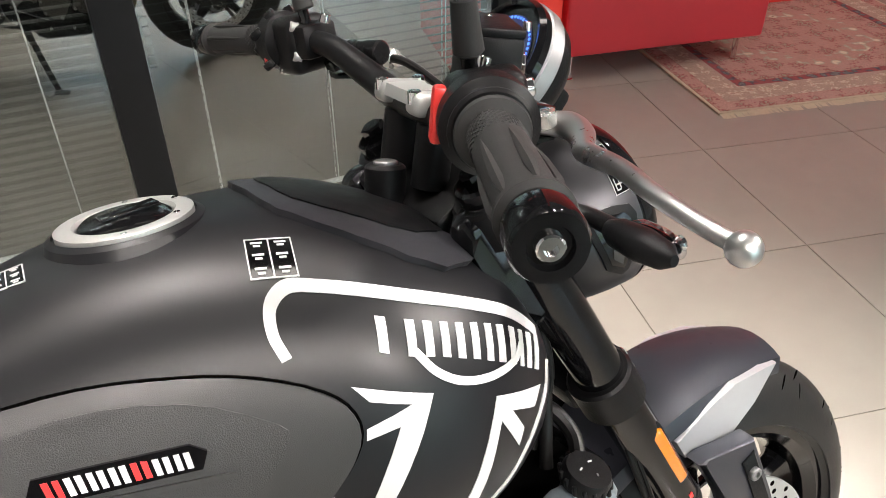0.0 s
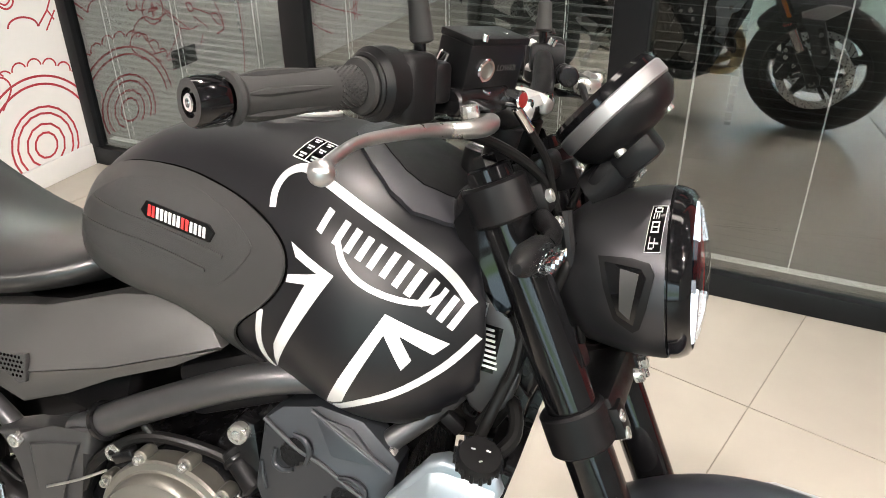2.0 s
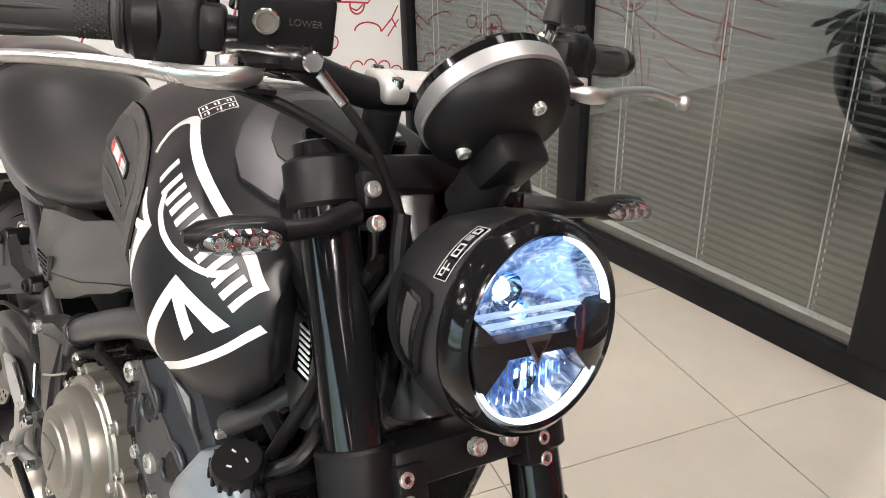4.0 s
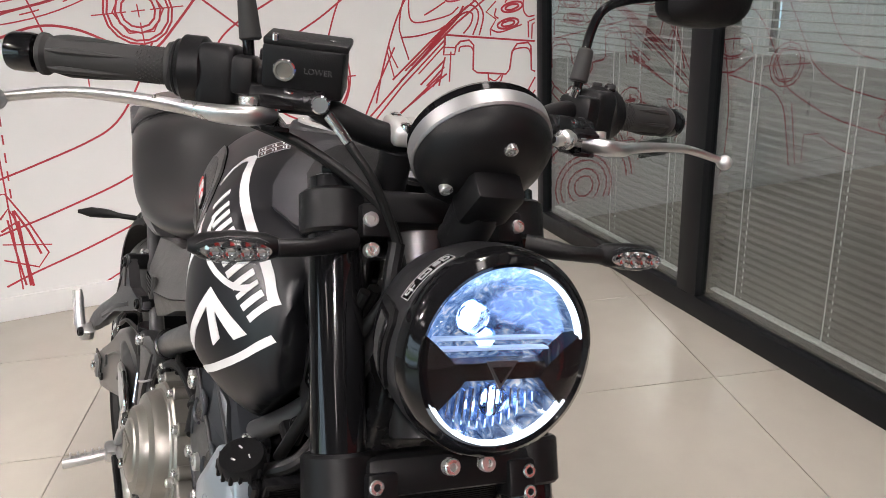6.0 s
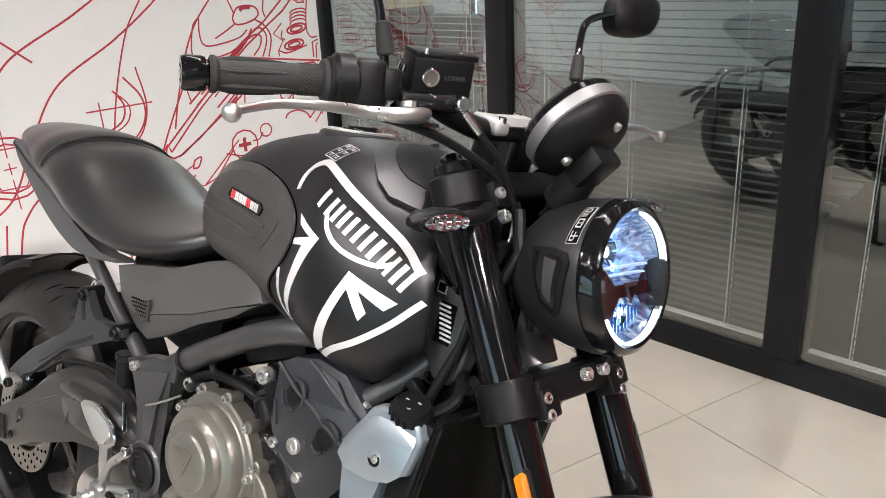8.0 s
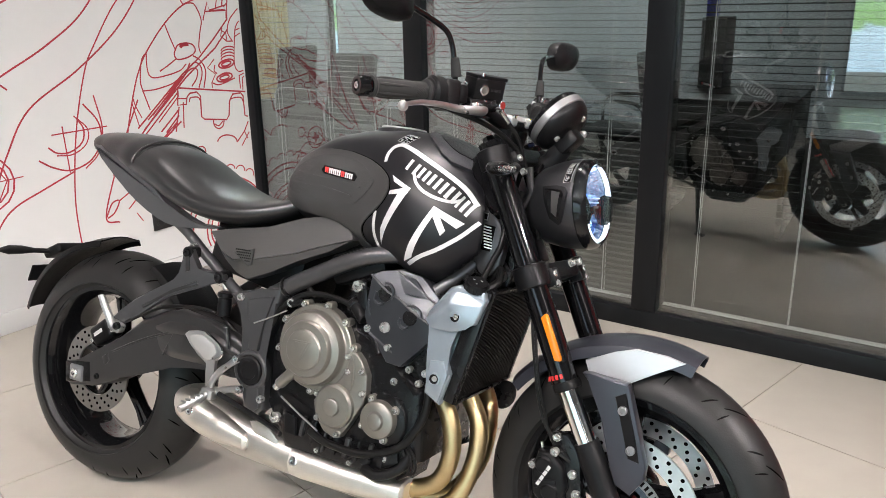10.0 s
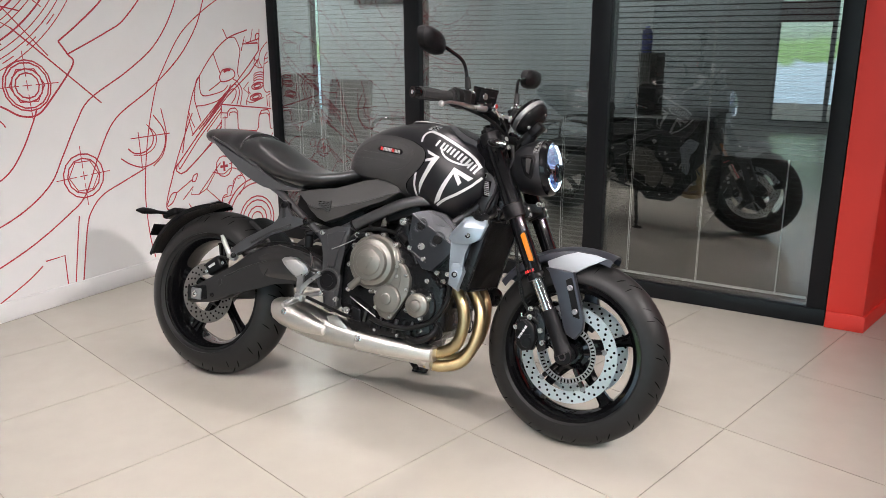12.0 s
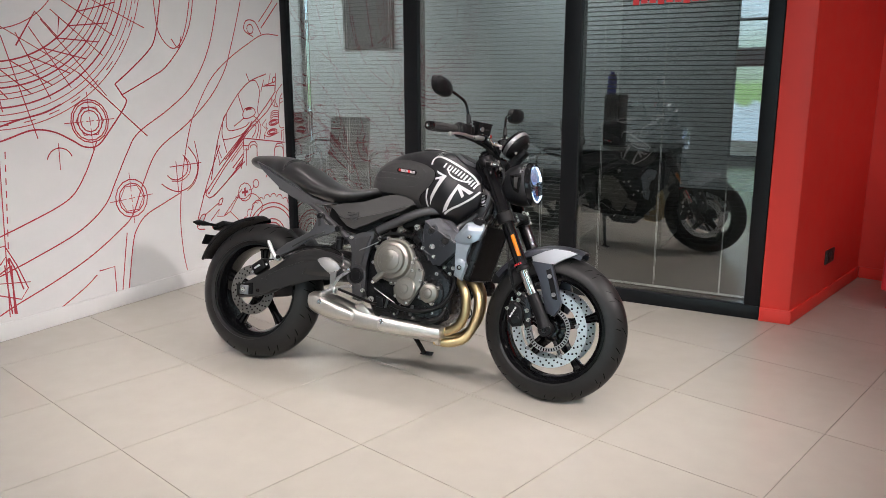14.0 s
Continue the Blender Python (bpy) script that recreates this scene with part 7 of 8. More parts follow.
for side in (-1, 1):
    cowl = B("radiator_cowl", plate(bmesh.new(), COWLLINE, side * 0.150, side * 0.176, 0.006, 3), COWL, "pale silver-blue radiator cowl")
    part("upper_facet", hull(bmesh.new(), [(x, side * y, z) for x, z, y in ((1.006, 0.618, 0.178), (1.060, 0.658, 0.187), (1.128, 0.662, 0.182), (1.115, 0.625, 0.184), (1.098, 0.611, 0.184), (1.070, 0.603, 0.184), (1.024, 0.603, 0.181), (1.014, 0.634, 0.176), (1.056, 0.687, 0.172), (1.074, 0.692, 0.172), (1.126, 0.684, 0.171), (1.10, 0.64, 0.16), (1.05, 0.63, 0.16))], 0.0022), COWL, cowl, "bevelled upper cowl panel")
    part("lower_facet", prism(bmesh.new(), [(x, z, side * y) for x, z, y in ((1.028, 0.540, 0.180), (1.058, 0.542, 0.182), (1.069, 0.517, 0.184), (1.052, 0.459, 0.180), (1.021, 0.475, 0.178), (1.025, 0.502, 0.180))], side * 0.170), COWL, cowl)
    for x, z in ((1.074, 0.634), (1.042, 0.505)):
        boss = part("cowl_boss", lathe(bmesh.new(), [(0.0125, -0.004), (0.0120, 0.0062), (0.0105, 0.0066), (0.0098, 0.0058)], (x, side * 0.180, z), (0, side, 0), 28), COWL, cowl)
        part("recess", lathe(bmesh.new(), [(0.0100, 0.0045), (0.0095, 0.0056), (0, 0.0056)], (x, side * 0.180, z), (0, side, 0), 24), CASTING, boss, "dark bolt recess")
        part("cowl_bolt", bolt(bmesh.new(), (x + 0.002, side * 0.1850, z + 0.001), (0, side, 0), 0.0055, 0.003), BOLTSTEEL, boss)
    B("radiator_tank", plate(bmesh.new(), [(-0.018, -0.12), (0.018, -0.12), (0.018, 0.12), (-0.018, 0.12)], side * 0.150, side * 0.163, 0.005, 2, RT), CASTING)
knob = B("radiator_cap", lathe(bmesh.new(), [(0.017, -0.03), (0.017, 0), (0.0225, 0.001), (0.024, 0.004), (0.024, 0.013), (0.0215, 0.018), (0.0, 0.019)], (1.102, -0.160, 0.690), (0.25, -0.35, 0.9), 40), PLASTIC, "black ribbed radiator cap")
d = Vector((0.25, -0.35, 0.9)).normalized()
x, y, z = basis(d)
for k in range(16):
    a = 2 * math.pi * k / 16
    part("cap_rib", box(bmesh.new(), Vector((1.102, -0.160, 0.690)) + d * 0.0085 + (x * math.cos(a) + y * math.sin(a)) * 0.024, (0.004, 0.004, 0.010), (0, 0, 0), 0.001), PLASTIC, knob)
for k in range(3):
    part("cap_mark", box(bmesh.new(), Vector((1.102, -0.160, 0.690)) + d * 0.0192 + (x * math.cos(2.1 * k) + y * math.sin(2.1 * k)) * 0.009, (0.0045, 0.0014, 0.001), (20, 15, 30 * k)), WHITE, knob)
B("overflow_hose", tube(bmesh.new(), [(1.10, -0.155, 0.68), (1.13, -0.12, 0.705), (1.12, -0.09, 0.73), (1.10, -0.085, 0.70)], 0.008, 10), CABLE)
B("brake_line", tube(bmesh.new(), [(1.168, -0.060, 0.905), (1.140, -0.085, 0.83), (1.110, -0.108, 0.745), (1.092, -0.122, 0.690)], 0.0065, 12), CABLE)
F("caliper_hose", tube(bmesh.new(), [(1.22, -0.07, 0.73), (1.215, -0.105, 0.66), (1.235, -0.12, 0.56), (1.255, -0.115, 0.47), (1.285, -0.105, 0.41)], 0.0042, 10), CABLE)
F("sensor_lead", tube(bmesh.new(), [(1.225, -0.075, 0.72), (1.225, -0.11, 0.64), (1.245, -0.125, 0.54), (1.27, -0.112, 0.44)], 0.003, 8), CABLE)
B("horn", lathe(bmesh.new(), [(0, -0.02), (0.02, -0.02), (0.026, -0.008), (0.033, -0.004), (0.033, 0.006), (0.026, 0.008), (0, 0.010)], (1.08, 0.116, 0.425), (0.8, -0.6, 0), 28), CASTING, "black round horn")

# exhaust
for pts in ([(0.99, -0.085, 0.50), (1.022, -0.088, 0.445), (1.050, -0.09, 0.385), (1.052, -0.088, 0.32), (1.025, -0.08, 0.262), (0.97, -0.075, 0.232), (0.92, -0.075, 0.222)], [(1.0, 0.0, 0.50), (1.045, -0.01, 0.445), (1.082, -0.02, 0.385), (1.085, -0.035, 0.30), (1.05, -0.05, 0.215), (0.98, -0.06, 0.186), (0.92, -0.065, 0.19)], [(1.0, 0.085, 0.50), (1.045, 0.08, 0.445), (1.075, 0.06, 0.385), (1.075, 0.02, 0.29), (1.03, -0.02, 0.22), (0.96, -0.04, 0.205), (0.90, -0.05, 0.21)]):
    B("exhaust_header", tube(bmesh.new(), pts, 0.0195, 20, 8), HEADER, "golden heat-tinted exhaust header")
B("header_collar", rod(bmesh.new(), (0.955, -0.073, 0.207), (0.935, -0.073, 0.208), 0.036, 28), STEEL)


def pipe_ring(bm, x, y, z, ry, rz, n=28, e=2.6):
    return [bm.verts.new((x, y + ry * math.copysign(abs(math.cos(a)) ** (2 / e), math.cos(a)), z + rz * math.copysign(abs(math.sin(a)) ** (2 / e), math.sin(a)))) for a in (2 * math.pi * k / n for k in range(n))]


bm = bmesh.new()
muffler = B("silencer", skin(bm, [pipe_ring(bm, *r) for r in ((0.945, -0.078, 0.212, 0.028, 0.024), (0.93, -0.085, 0.214, 0.038, 0.030), (0.80, -0.09, 0.226, 0.044, 0.035), (0.66, -0.09, 0.240, 0.050, 0.042), (0.52, -0.085, 0.258, 0.058, 0.052), (0.43, -0.085, 0.28, 0.06, 0.056), (0.36, -0.09, 0.295, 0.055, 0.05), (0.335, -0.095, 0.30, 0.045, 0.04))]), STEEL, "stubby brushed steel underslung silencer")
bm = bmesh.new()
part("heat_shield", skin(bm, [pipe_ring(bm, *r) for r in ((0.968, -0.094, 0.228, 0.030, 0.022), (0.962, -0.096, 0.228, 0.037, 0.027), (0.90, -0.098, 0.229, 0.042, 0.030), (0.80, -0.100, 0.232, 0.046, 0.034), (0.715, -0.102, 0.238, 0.049, 0.038), (0.690, -0.102, 0.240, 0.049, 0.037), (0.684, -0.102, 0.240, 0.044, 0.032))]), SHIELD, muffler, "satin steel heat shield")
bm = bmesh.new()
part("tip_cover", skin(bm, [pipe_ring(bm, *r) for r in ((0.566, -0.104, 0.255, 0.046, 0.016), (0.558, -0.104, 0.256, 0.052, 0.026), (0.48, -0.104, 0.270, 0.056, 0.040), (0.42, -0.103, 0.283, 0.057, 0.046), (0.378, -0.102, 0.295, 0.055, 0.046), (0.345, -0.101, 0.303, 0.048, 0.040), (0.328, -0.10, 0.305, 0.036, 0.030), (0.336, -0.10, 0.305, 0.030, 0.025))]), SHIELD, muffler, "polished outlet cover")
for z, y in ((0.318, -0.112), (0.288, -0.10)):
    part("outlet", rod(bmesh.new(), (0.326, y, z), (0.36, y, z), 0.0125, 24), HOLLOWSHADE, muffler, "outlet mouth painted black for the shade inside")
bolts("shield_bolt", [(0.703, -0.150, 0.247), (0.40, -0.157, 0.30)], (0, -1, 0.2), muffler, 0.011, 0.005, CHROME)
part("mount_tab", plate(bmesh.new(), [(0.56, 0.305), (0.60, 0.315), (0.645, 0.275), (0.63, 0.250), (0.585, 0.262)], -0.135, -0.127, 0.003), SHIELD, muffler)

# side stand, its foot on the floor
stand = B("side_stand", tube(bmesh.new(), [(0.66, 0.12, 0.30), (0.69, 0.19, 0.21), (0.735, 0.295, 0.088)], [0.014, 0.012, 0.011], 12), CASTING, "black side stand")
part("stand_foot", box(bmesh.new(), (0.745, 0.302, 0.0885), (0.06, 0.035, 0.008), (15, 0, 10), 0.003), CASTING, stand)


# ---- the mural: red line drawing on the white wall ----
west = bpy.data.objects["wall_west"]


def ink(points, width=0.008, smooth=True, closed=False, steps=8, lift=0.0012):
    """A painted line on the wall; points are (along the wall, height)."""
    pts = [Vector((0, v, z)) for v, z in points]
    path = spline(pts, steps) if smooth and len(pts) > 2 else pts
    bm, last, n = bmesh.new(), None, len(path)
    for i, p in enumerate(path):
        a = path[i - 1] if i or closed else p
        b = path[(i + 1) % n] if i < n - 1 or closed else p
        t = (b - a).normalized()
        side = Vector((0, -t.z, t.y)) * width * 0.4
        pair = (bm.verts.new(p + side + Vector((lift, 0, 0))), bm.verts.new(p - side + Vector((lift, 0, 0))))
        if last:
            bm.faces.new((last[0], last[1], pair[1], pair[0]))
        else:
            first = pair
        last = pair
    if closed:
        bm.faces.new((last[0], last[1], first[1], first[0]))
    ob = part("mural_line", bm, MURALRED, west)
    for f in ob.data.polygons:
        f.use_smooth = False
    return ob


def ink_circle(v, z, r, width=0.008, a0=0, a1=360, n=0, squash=1.0):
    n = n or max(12, int(r * 140))
    pts = [(v + math.cos(math.radians(a0 + (a1 - a0) * k / n)) * r, z + math.sin(math.radians(a0 + (a1 - a0) * k / n)) * r * squash) for k in range(n + (a1 - a0 < 360))]
    return ink(pts, width, smooth=False, closed=a1 - a0 >= 360)


def ink_bolt(v, z, r, rings=(1.0, 0.86, 0.62), cross=1.35, width=0.009):
    for f in rings:
        ink_circle(v, z, r * f, width)
    ink_circle(v, z, r * 0.74, width * 0.8, n=6)
    for a in (0.04, 1.6):
        for f0, f1 in ((-cross, -0.35), (-0.2, 0.2), (0.35, cross)):
            ink([(v + math.cos(a) * r * f0, z + math.sin(a) * r * f0), (v + math.cos(a) * r * f1, z + math.sin(a) * r * f1)], width * 0.6, False)


# great ring with its concentric rims, bores and centre lines
RV, RZ = -2.10, 1.99
for k, r in enumerate((0.47, 0.62, 0.655, 0.69, 0.72, 0.745, 0.775, 0.80, 0.84, 0.875, 0.905, 0.945)):
    ink_circle(RV, RZ, r, 0.010 if k in (1, 5, 8) else 0.006)
for k in range(40):
    ink_circle(RV, RZ, 0.925, 0.006, k * 9, k * 9 + 4, n=3)
for k in range(18):
    a = math.radians(225 + k * 9)
    ink([(RV + math.cos(a) * 0.50, RZ + math.sin(a) * 0.50), (RV + math.cos(a + 0.05) * (0.86 if k % 3 else 1.02), RZ + math.sin(a + 0.05) * (0.86 if k % 3 else 1.02))], 0.007, False)
for k in range(9):
    a = math.radians(262 + k * 9)
    ink([(RV + math.cos(a) * 0.62, RZ + math.sin(a) * 0.62), (RV + math.cos(a + 0.24) * 0.80, RZ + math.sin(a + 0.24) * 0.80)], 0.008, False)
ink([(-1.62, 1.32), (-1.21, 0.96)], 0.009, False)
ink([(-2.35, 1.72), (-1.62, 1.32)], 0.006, False)
ink([(-1.95, 1.45), (-1.83, 1.62), (-1.72, 1.5), (-1.70, 1.60)], 0.010, False)
# bracket under the ring with its bolt
ink([(-2.6, 0.96), (-2.25, 0.97), (-2.09, 0.99), (-1.92, 1.035), (-1.80, 1.02), (-1.70, 0.97), (-1.63, 0.93), (-1.55, 0.93), (-1.47, 1.00), (-1.34, 1.15), (-1.36, 1.20), (-1.40, 1.26)], 0.011)
ink([(-2.6, 1.03), (-2.20, 1.04), (-1.98, 1.09), (-1.84, 1.12), (-1.74, 1.16)], 0.011)
ink([(-1.40, 1.26), (-1.30, 1.33), (-1.16, 1.44), (-1.10, 1.52), (-1.05, 1.70), (-1.0, 1.95)], 0.010)
ink_bolt(-1.58, 1.065, 0.115, (1.0, 0.9, 0.66, 0.5))
ink_bolt(-1.357, 0.612, 0.11, (1.0, 0.80))
# long flowing outlines
ink([(-2.6, 0.39), (-2.148, 0.525), (-2.027, 0.561), (-1.831, 0.625), (-1.725, 0.681), (-1.645, 0.779), (-1.579, 0.896), (-1.551, 0.955)], 0.009)
ink([(-0.76, 2.1), (-0.79, 1.76), (-0.86, 1.55), (-1.02, 1.37), (-1.14, 1.30), (-1.36, 1.20)], 0.009)
ink([(-2.6, 0.2), (-2.174, 0.328), (-1.988, 0.382), (-1.715, 0.477), (-1.542, 0.592), (-1.453, 0.725), (-1.36, 0.877), (-1.271, 0.984), (-1.031, 1.114), (-0.84, 1.252), (-0.69, 1.47), (-0.59, 1.77), (-0.53, 2.1)], 0.009)
ink([(-2.2, 0.129), (-2.107, 0.164), (-1.878, 0.239), (-1.663, 0.325), (-1.467, 0.434), (-1.361, 0.516), (-1.261, 0.703), (-1.14, 0.875), (-0.909, 1.013), (-0.709, 1.163), (-0.573, 1.321), (-0.50, 1.47), (-0.38, 1.79), (-0.30, 2.1)], 0.009)
ink([(-0.03, 1.58), (-0.18, 1.58), (-0.34, 1.51), (-0.52, 1.41), (-0.68, 1.29), (-0.81, 1.12), (-0.88, 1.0), (-0.96, 0.75), (-1.01, 0.47), (-1.01, 0.24), (-0.99, 0.10)], 0.008)
ink([(-0.994, 0.598), (-1.131, 0.55), (-1.262, 0.501), (-1.333, 0.438), (-1.375, 0.35), (-1.436, 0.074)], 0.009)
# half-cut bores
ink([(-1.411, 0.417), (-1.436, 0.295), (-1.479, 0.074)], 0.008)
ink([(-1.616, 0.233), (-1.515, 0.238), (-1.518, 0.077)], 0.008, False)
ink([(-1.881, 0.079), (-1.718, 0.159), (-1.633, 0.214)], 0.008)
ink([(-0.95, 0.822), (-0.923, 0.77), (-0.938, 0.715), (-0.995, 0.683), (-1.052, 0.686), (-1.088, 0.714)], 0.009)
ink([(-0.958, 0.829), (-0.905, 0.768), (-0.92, 0.706), (-0.987, 0.671), (-1.057, 0.676)], 0.007)
ink([(-0.909, 0.874), (-0.852, 0.792), (-0.851, 0.709), (-0.909, 0.634), (-1.003, 0.606), (-1.08, 0.63), (-1.136, 0.668)], 0.009)
ink([(-0.855, 0.905), (-0.836, 0.762), (-0.87, 0.658), (-0.94, 0.602)], 0.008)
ink([(-1.066, 0.763), (-0.812, 0.767)], 0.007, False)
ink([(-1.015, 0.793), (-1.012, 0.597)], 0.007, False)
ink([(-2.12, 0.412), (-2.116, 0.285), (-2.113, 0.117)], 0.011, False)
ink([(-2.144, 0.38), (-2.142, 0.262), (-2.136, 0.124)], 0.009, False)
ink([(-2.117, 0.412), (-2.086, 0.332), (-2.062, 0.236)], 0.01, False)
ink([(-2.155, 0.474), (-2.132, 0.476), (-2.081, 0.366), (-2.037, 0.237), (-2.08, 0.187), (-2.187, 0.232)], 0.008, False)
ink([(-2.179, 0.291), (-2.021, 0.266)], 0.006, False)
ink([(-2.167, 0.384), (-2.133, 0.421), (-2.117, 0.368), (-2.173, 0.339)], 0.01, False)
ink([(-2.11, 0.372), (-2.122, 0.12)], 0.01, False)
ink_circle(-1.78, 0.86, 0.075, 0.008, 20, 165)
ink([(-1.78, 0.96), (-1.785, 0.82)], 0.006, False)
for k in range(8):
    ink([(-2.07 - k * 0.006, 0.94 - k * 0.064), (-2.073 - k * 0.006, 0.905 - k * 0.064)], 0.007, False)
ink([(-2.10, 0.95), (-2.15, 0.11)], 0.007, False)
ink([(-1.09, 1.75), (-1.07, 1.56), (-0.99, 1.47), (-0.92, 1.49), (-0.86, 1.60), (-0.81, 1.78)], 0.008)
ink([(-0.98, 1.52), (-0.93, 1.47), (-0.90, 1.54)], 0.008)
# drawn fuel tank, steering head and fork beside the corner
ink([(-0.174, 1.317), (-0.333, 1.269), (-0.453, 1.186), (-0.568, 1.065), (-0.617, 0.99), (-0.654, 0.909), (-0.703, 0.769), (-0.737, 0.648)], 0.009)
ink([(-0.568, 1.065), (-0.598, 1.031), (-0.617, 0.946), (-0.611, 0.9), (-0.586, 0.809)], 0.008)
ink([(-0.568, 1.065), (-0.574, 1.003), (-0.564, 0.96), (-0.519, 0.951), (-0.405, 0.97), (-0.359, 1.0)], 0.008)
ink([(-0.615, 0.898), (-0.543, 0.899), (-0.458, 0.914), (-0.421, 0.93)], 0.008)
ink([(-0.668, 0.879), (-0.659, 0.836), (-0.635, 0.78)], 0.007)
ink([(-0.675, 0.851), (-0.666, 0.805), (-0.653, 0.744)], 0.007)
ink([(-0.367, 1.321), (-0.34, 1.269)], 0.008, False)
ink([(-0.34, 1.269), (-0.287, 1.274), (-0.262, 1.249), (-0.244, 1.195), (-0.259, 1.14), (-0.274, 1.078), (-0.268, 1.044)], 0.008)
ink([(-0.453, 1.186), (-0.434, 1.128), (-0.412, 1.071)], 0.008)
ink([(-0.413, 1.065), (-0.392, 1.089), (-0.346, 1.095), (-0.309, 1.085), (-0.298, 1.059), (-0.319, 1.039), (-0.366, 1.025), (-0.408, 1.025), (-0.419, 1.047), (-0.413, 1.065)], 0.009)
ink([(-0.383, 1.077), (-0.368, 1.087), (-0.333, 1.089)], 0.02)
ink([(-0.415, 1.025), (-0.459, 1.001), (-0.509, 0.977)], 0.008)
ink([(-0.233, 1.195), (-0.217, 1.235), (-0.09, 1.239), (-0.091, 1.2)], 0.009, False)
ink([(-0.217, 1.235), (-0.197, 1.279), (-0.191, 1.24), (-0.095, 1.262), (-0.097, 1.242), (-0.18, 1.238)], 0.009, False)
ink([(-0.072, 1.323), (-0.087, 1.2)], 0.008, False)
ink([(-0.129, 1.322), (-0.153, 1.245)], 0.007, False)
ink([(-0.111, 1.256), (-0.103, 1.289), (-0.079, 1.295), (-0.078, 1.273), (-0.103, 1.256)], 0.01)
ink([(-0.083, 1.2), (-0.182, 1.107), (-0.281, 1.023), (-0.39, 0.952), (-0.661, 0.735)], 0.01, False)
ink([(-0.09, 1.149), (-0.18, 1.062), (-0.261, 1.01), (-0.367, 0.94), (-0.63, 0.725)], 0.01, False)
ink([(-0.576, 0.784), (-0.469, 0.879), (-0.384, 0.946), (-0.331, 0.976), (-0.299, 0.968), (-0.308, 0.929), (-0.342, 0.893)], 0.009)
ink([(-0.605, 0.766), (-0.404, 0.926), (-0.32, 1.0), (-0.279, 0.986), (-0.274, 0.944), (-0.3, 0.884)], 0.009)
ink([(-0.316, 1.036), (-0.276, 1.011), (-0.25, 0.959), (-0.271, 0.881)], 0.009)
ink([(-0.548, 0.748), (-0.424, 0.856), (-0.423, 0.889)], 0.008, False)
ink([(-0.191, 1.012), (-0.237, 0.972), (-0.192, 0.94), (-0.22, 0.9), (-0.219, 0.876)], 0.008, False)
ink([(-0.012, 1.246), (-0.033, 1.23), (-0.073, 1.191), (-0.091, 1.135), (-0.066, 1.091)], 0.008)
ink([(-0.012, 1.186), (-0.028, 1.17), (-0.045, 1.133), (-0.066, 0.99), (-0.048, 0.944), (-0.012, 0.943)], 0.008)
ink([(-0.044, 1.142), (-0.012, 1.151)], 0.007, False)
ink([(-0.047, 1.113), (-0.012, 1.128)], 0.007, False)
ink([(-0.123, 1.156), (-0.136, 1.117), (-0.1, 1.092), (-0.062, 1.091)], 0.008, False)
ink([(-0.132, 1.145), (-0.103, 1.132), (-0.1, 1.098)], 0.008, False)
ink([(-0.068, 0.993), (-0.071, 0.984), (-0.083, 0.975), (-0.101, 0.968), (-0.123, 0.965), (-0.144, 0.965), (-0.159, 0.969), (-0.166, 0.976), (-0.164, 0.984), (-0.152, 0.993), (-0.134, 1.0), (-0.112, 1.004), (-0.091, 1.004), (-0.076, 1.0), (-0.068, 0.993)], 0.011)
ink([(-0.087, 0.989), (-0.089, 0.985), (-0.097, 0.98), (-0.108, 0.976), (-0.122, 0.973), (-0.134, 0.973), (-0.144, 0.975), (-0.148, 0.979), (-0.146, 0.984), (-0.139, 0.989), (-0.127, 0.993), (-0.114, 0.995), (-0.101, 0.995), (-0.092, 0.993), (-0.087, 0.989)], 0.011)
ink([(-0.088, 0.927), (-0.091, 0.918), (-0.103, 0.909), (-0.121, 0.903), (-0.143, 0.899), (-0.164, 0.9), (-0.179, 0.904), (-0.186, 0.911), (-0.184, 0.92), (-0.172, 0.928), (-0.154, 0.935), (-0.132, 0.939), (-0.111, 0.938), (-0.096, 0.934), (-0.088, 0.927)], 0.011)
ink([(-0.107, 0.924), (-0.109, 0.919), (-0.116, 0.914), (-0.128, 0.91), (-0.141, 0.908), (-0.154, 0.908), (-0.163, 0.91), (-0.167, 0.914), (-0.166, 0.919), (-0.159, 0.924), (-0.147, 0.927), (-0.134, 0.93), (-0.121, 0.93), (-0.112, 0.928), (-0.107, 0.924)], 0.011)
ink([(-0.149, 1.003), (-0.146, 1.009), (-0.139, 1.015), (-0.127, 1.02), (-0.113, 1.023), (-0.097, 1.024), (-0.084, 1.023), (-0.073, 1.02), (-0.066, 1.015)], 0.008)
ink([(-0.147, 1.017), (-0.145, 1.024), (-0.137, 1.03), (-0.125, 1.034), (-0.111, 1.038), (-0.096, 1.039), (-0.082, 1.038), (-0.071, 1.034), (-0.064, 1.029)], 0.008)
ink([(-0.146, 1.031), (-0.143, 1.038), (-0.135, 1.044), (-0.123, 1.049), (-0.109, 1.052), (-0.094, 1.053), (-0.08, 1.052), (-0.069, 1.049), (-0.063, 1.044)], 0.008)
ink([(-0.144, 1.046), (-0.141, 1.052), (-0.133, 1.058), (-0.122, 1.063), (-0.107, 1.066), (-0.092, 1.067), (-0.078, 1.066), (-0.067, 1.063), (-0.061, 1.058)], 0.008)
ink([(-0.191, 0.983), (-0.198, 0.955), (-0.181, 0.942)], 0.008)
ink([(-0.216, 0.899), (-0.172, 0.887), (-0.072, 0.911)], 0.008)
ink([(-0.042, 0.855), (-0.043, 0.92), (-0.012, 0.93)], 0.009, False)
ink([(-0.027, 0.848), (-0.024, 0.907), (-0.012, 0.915)], 0.008, False)
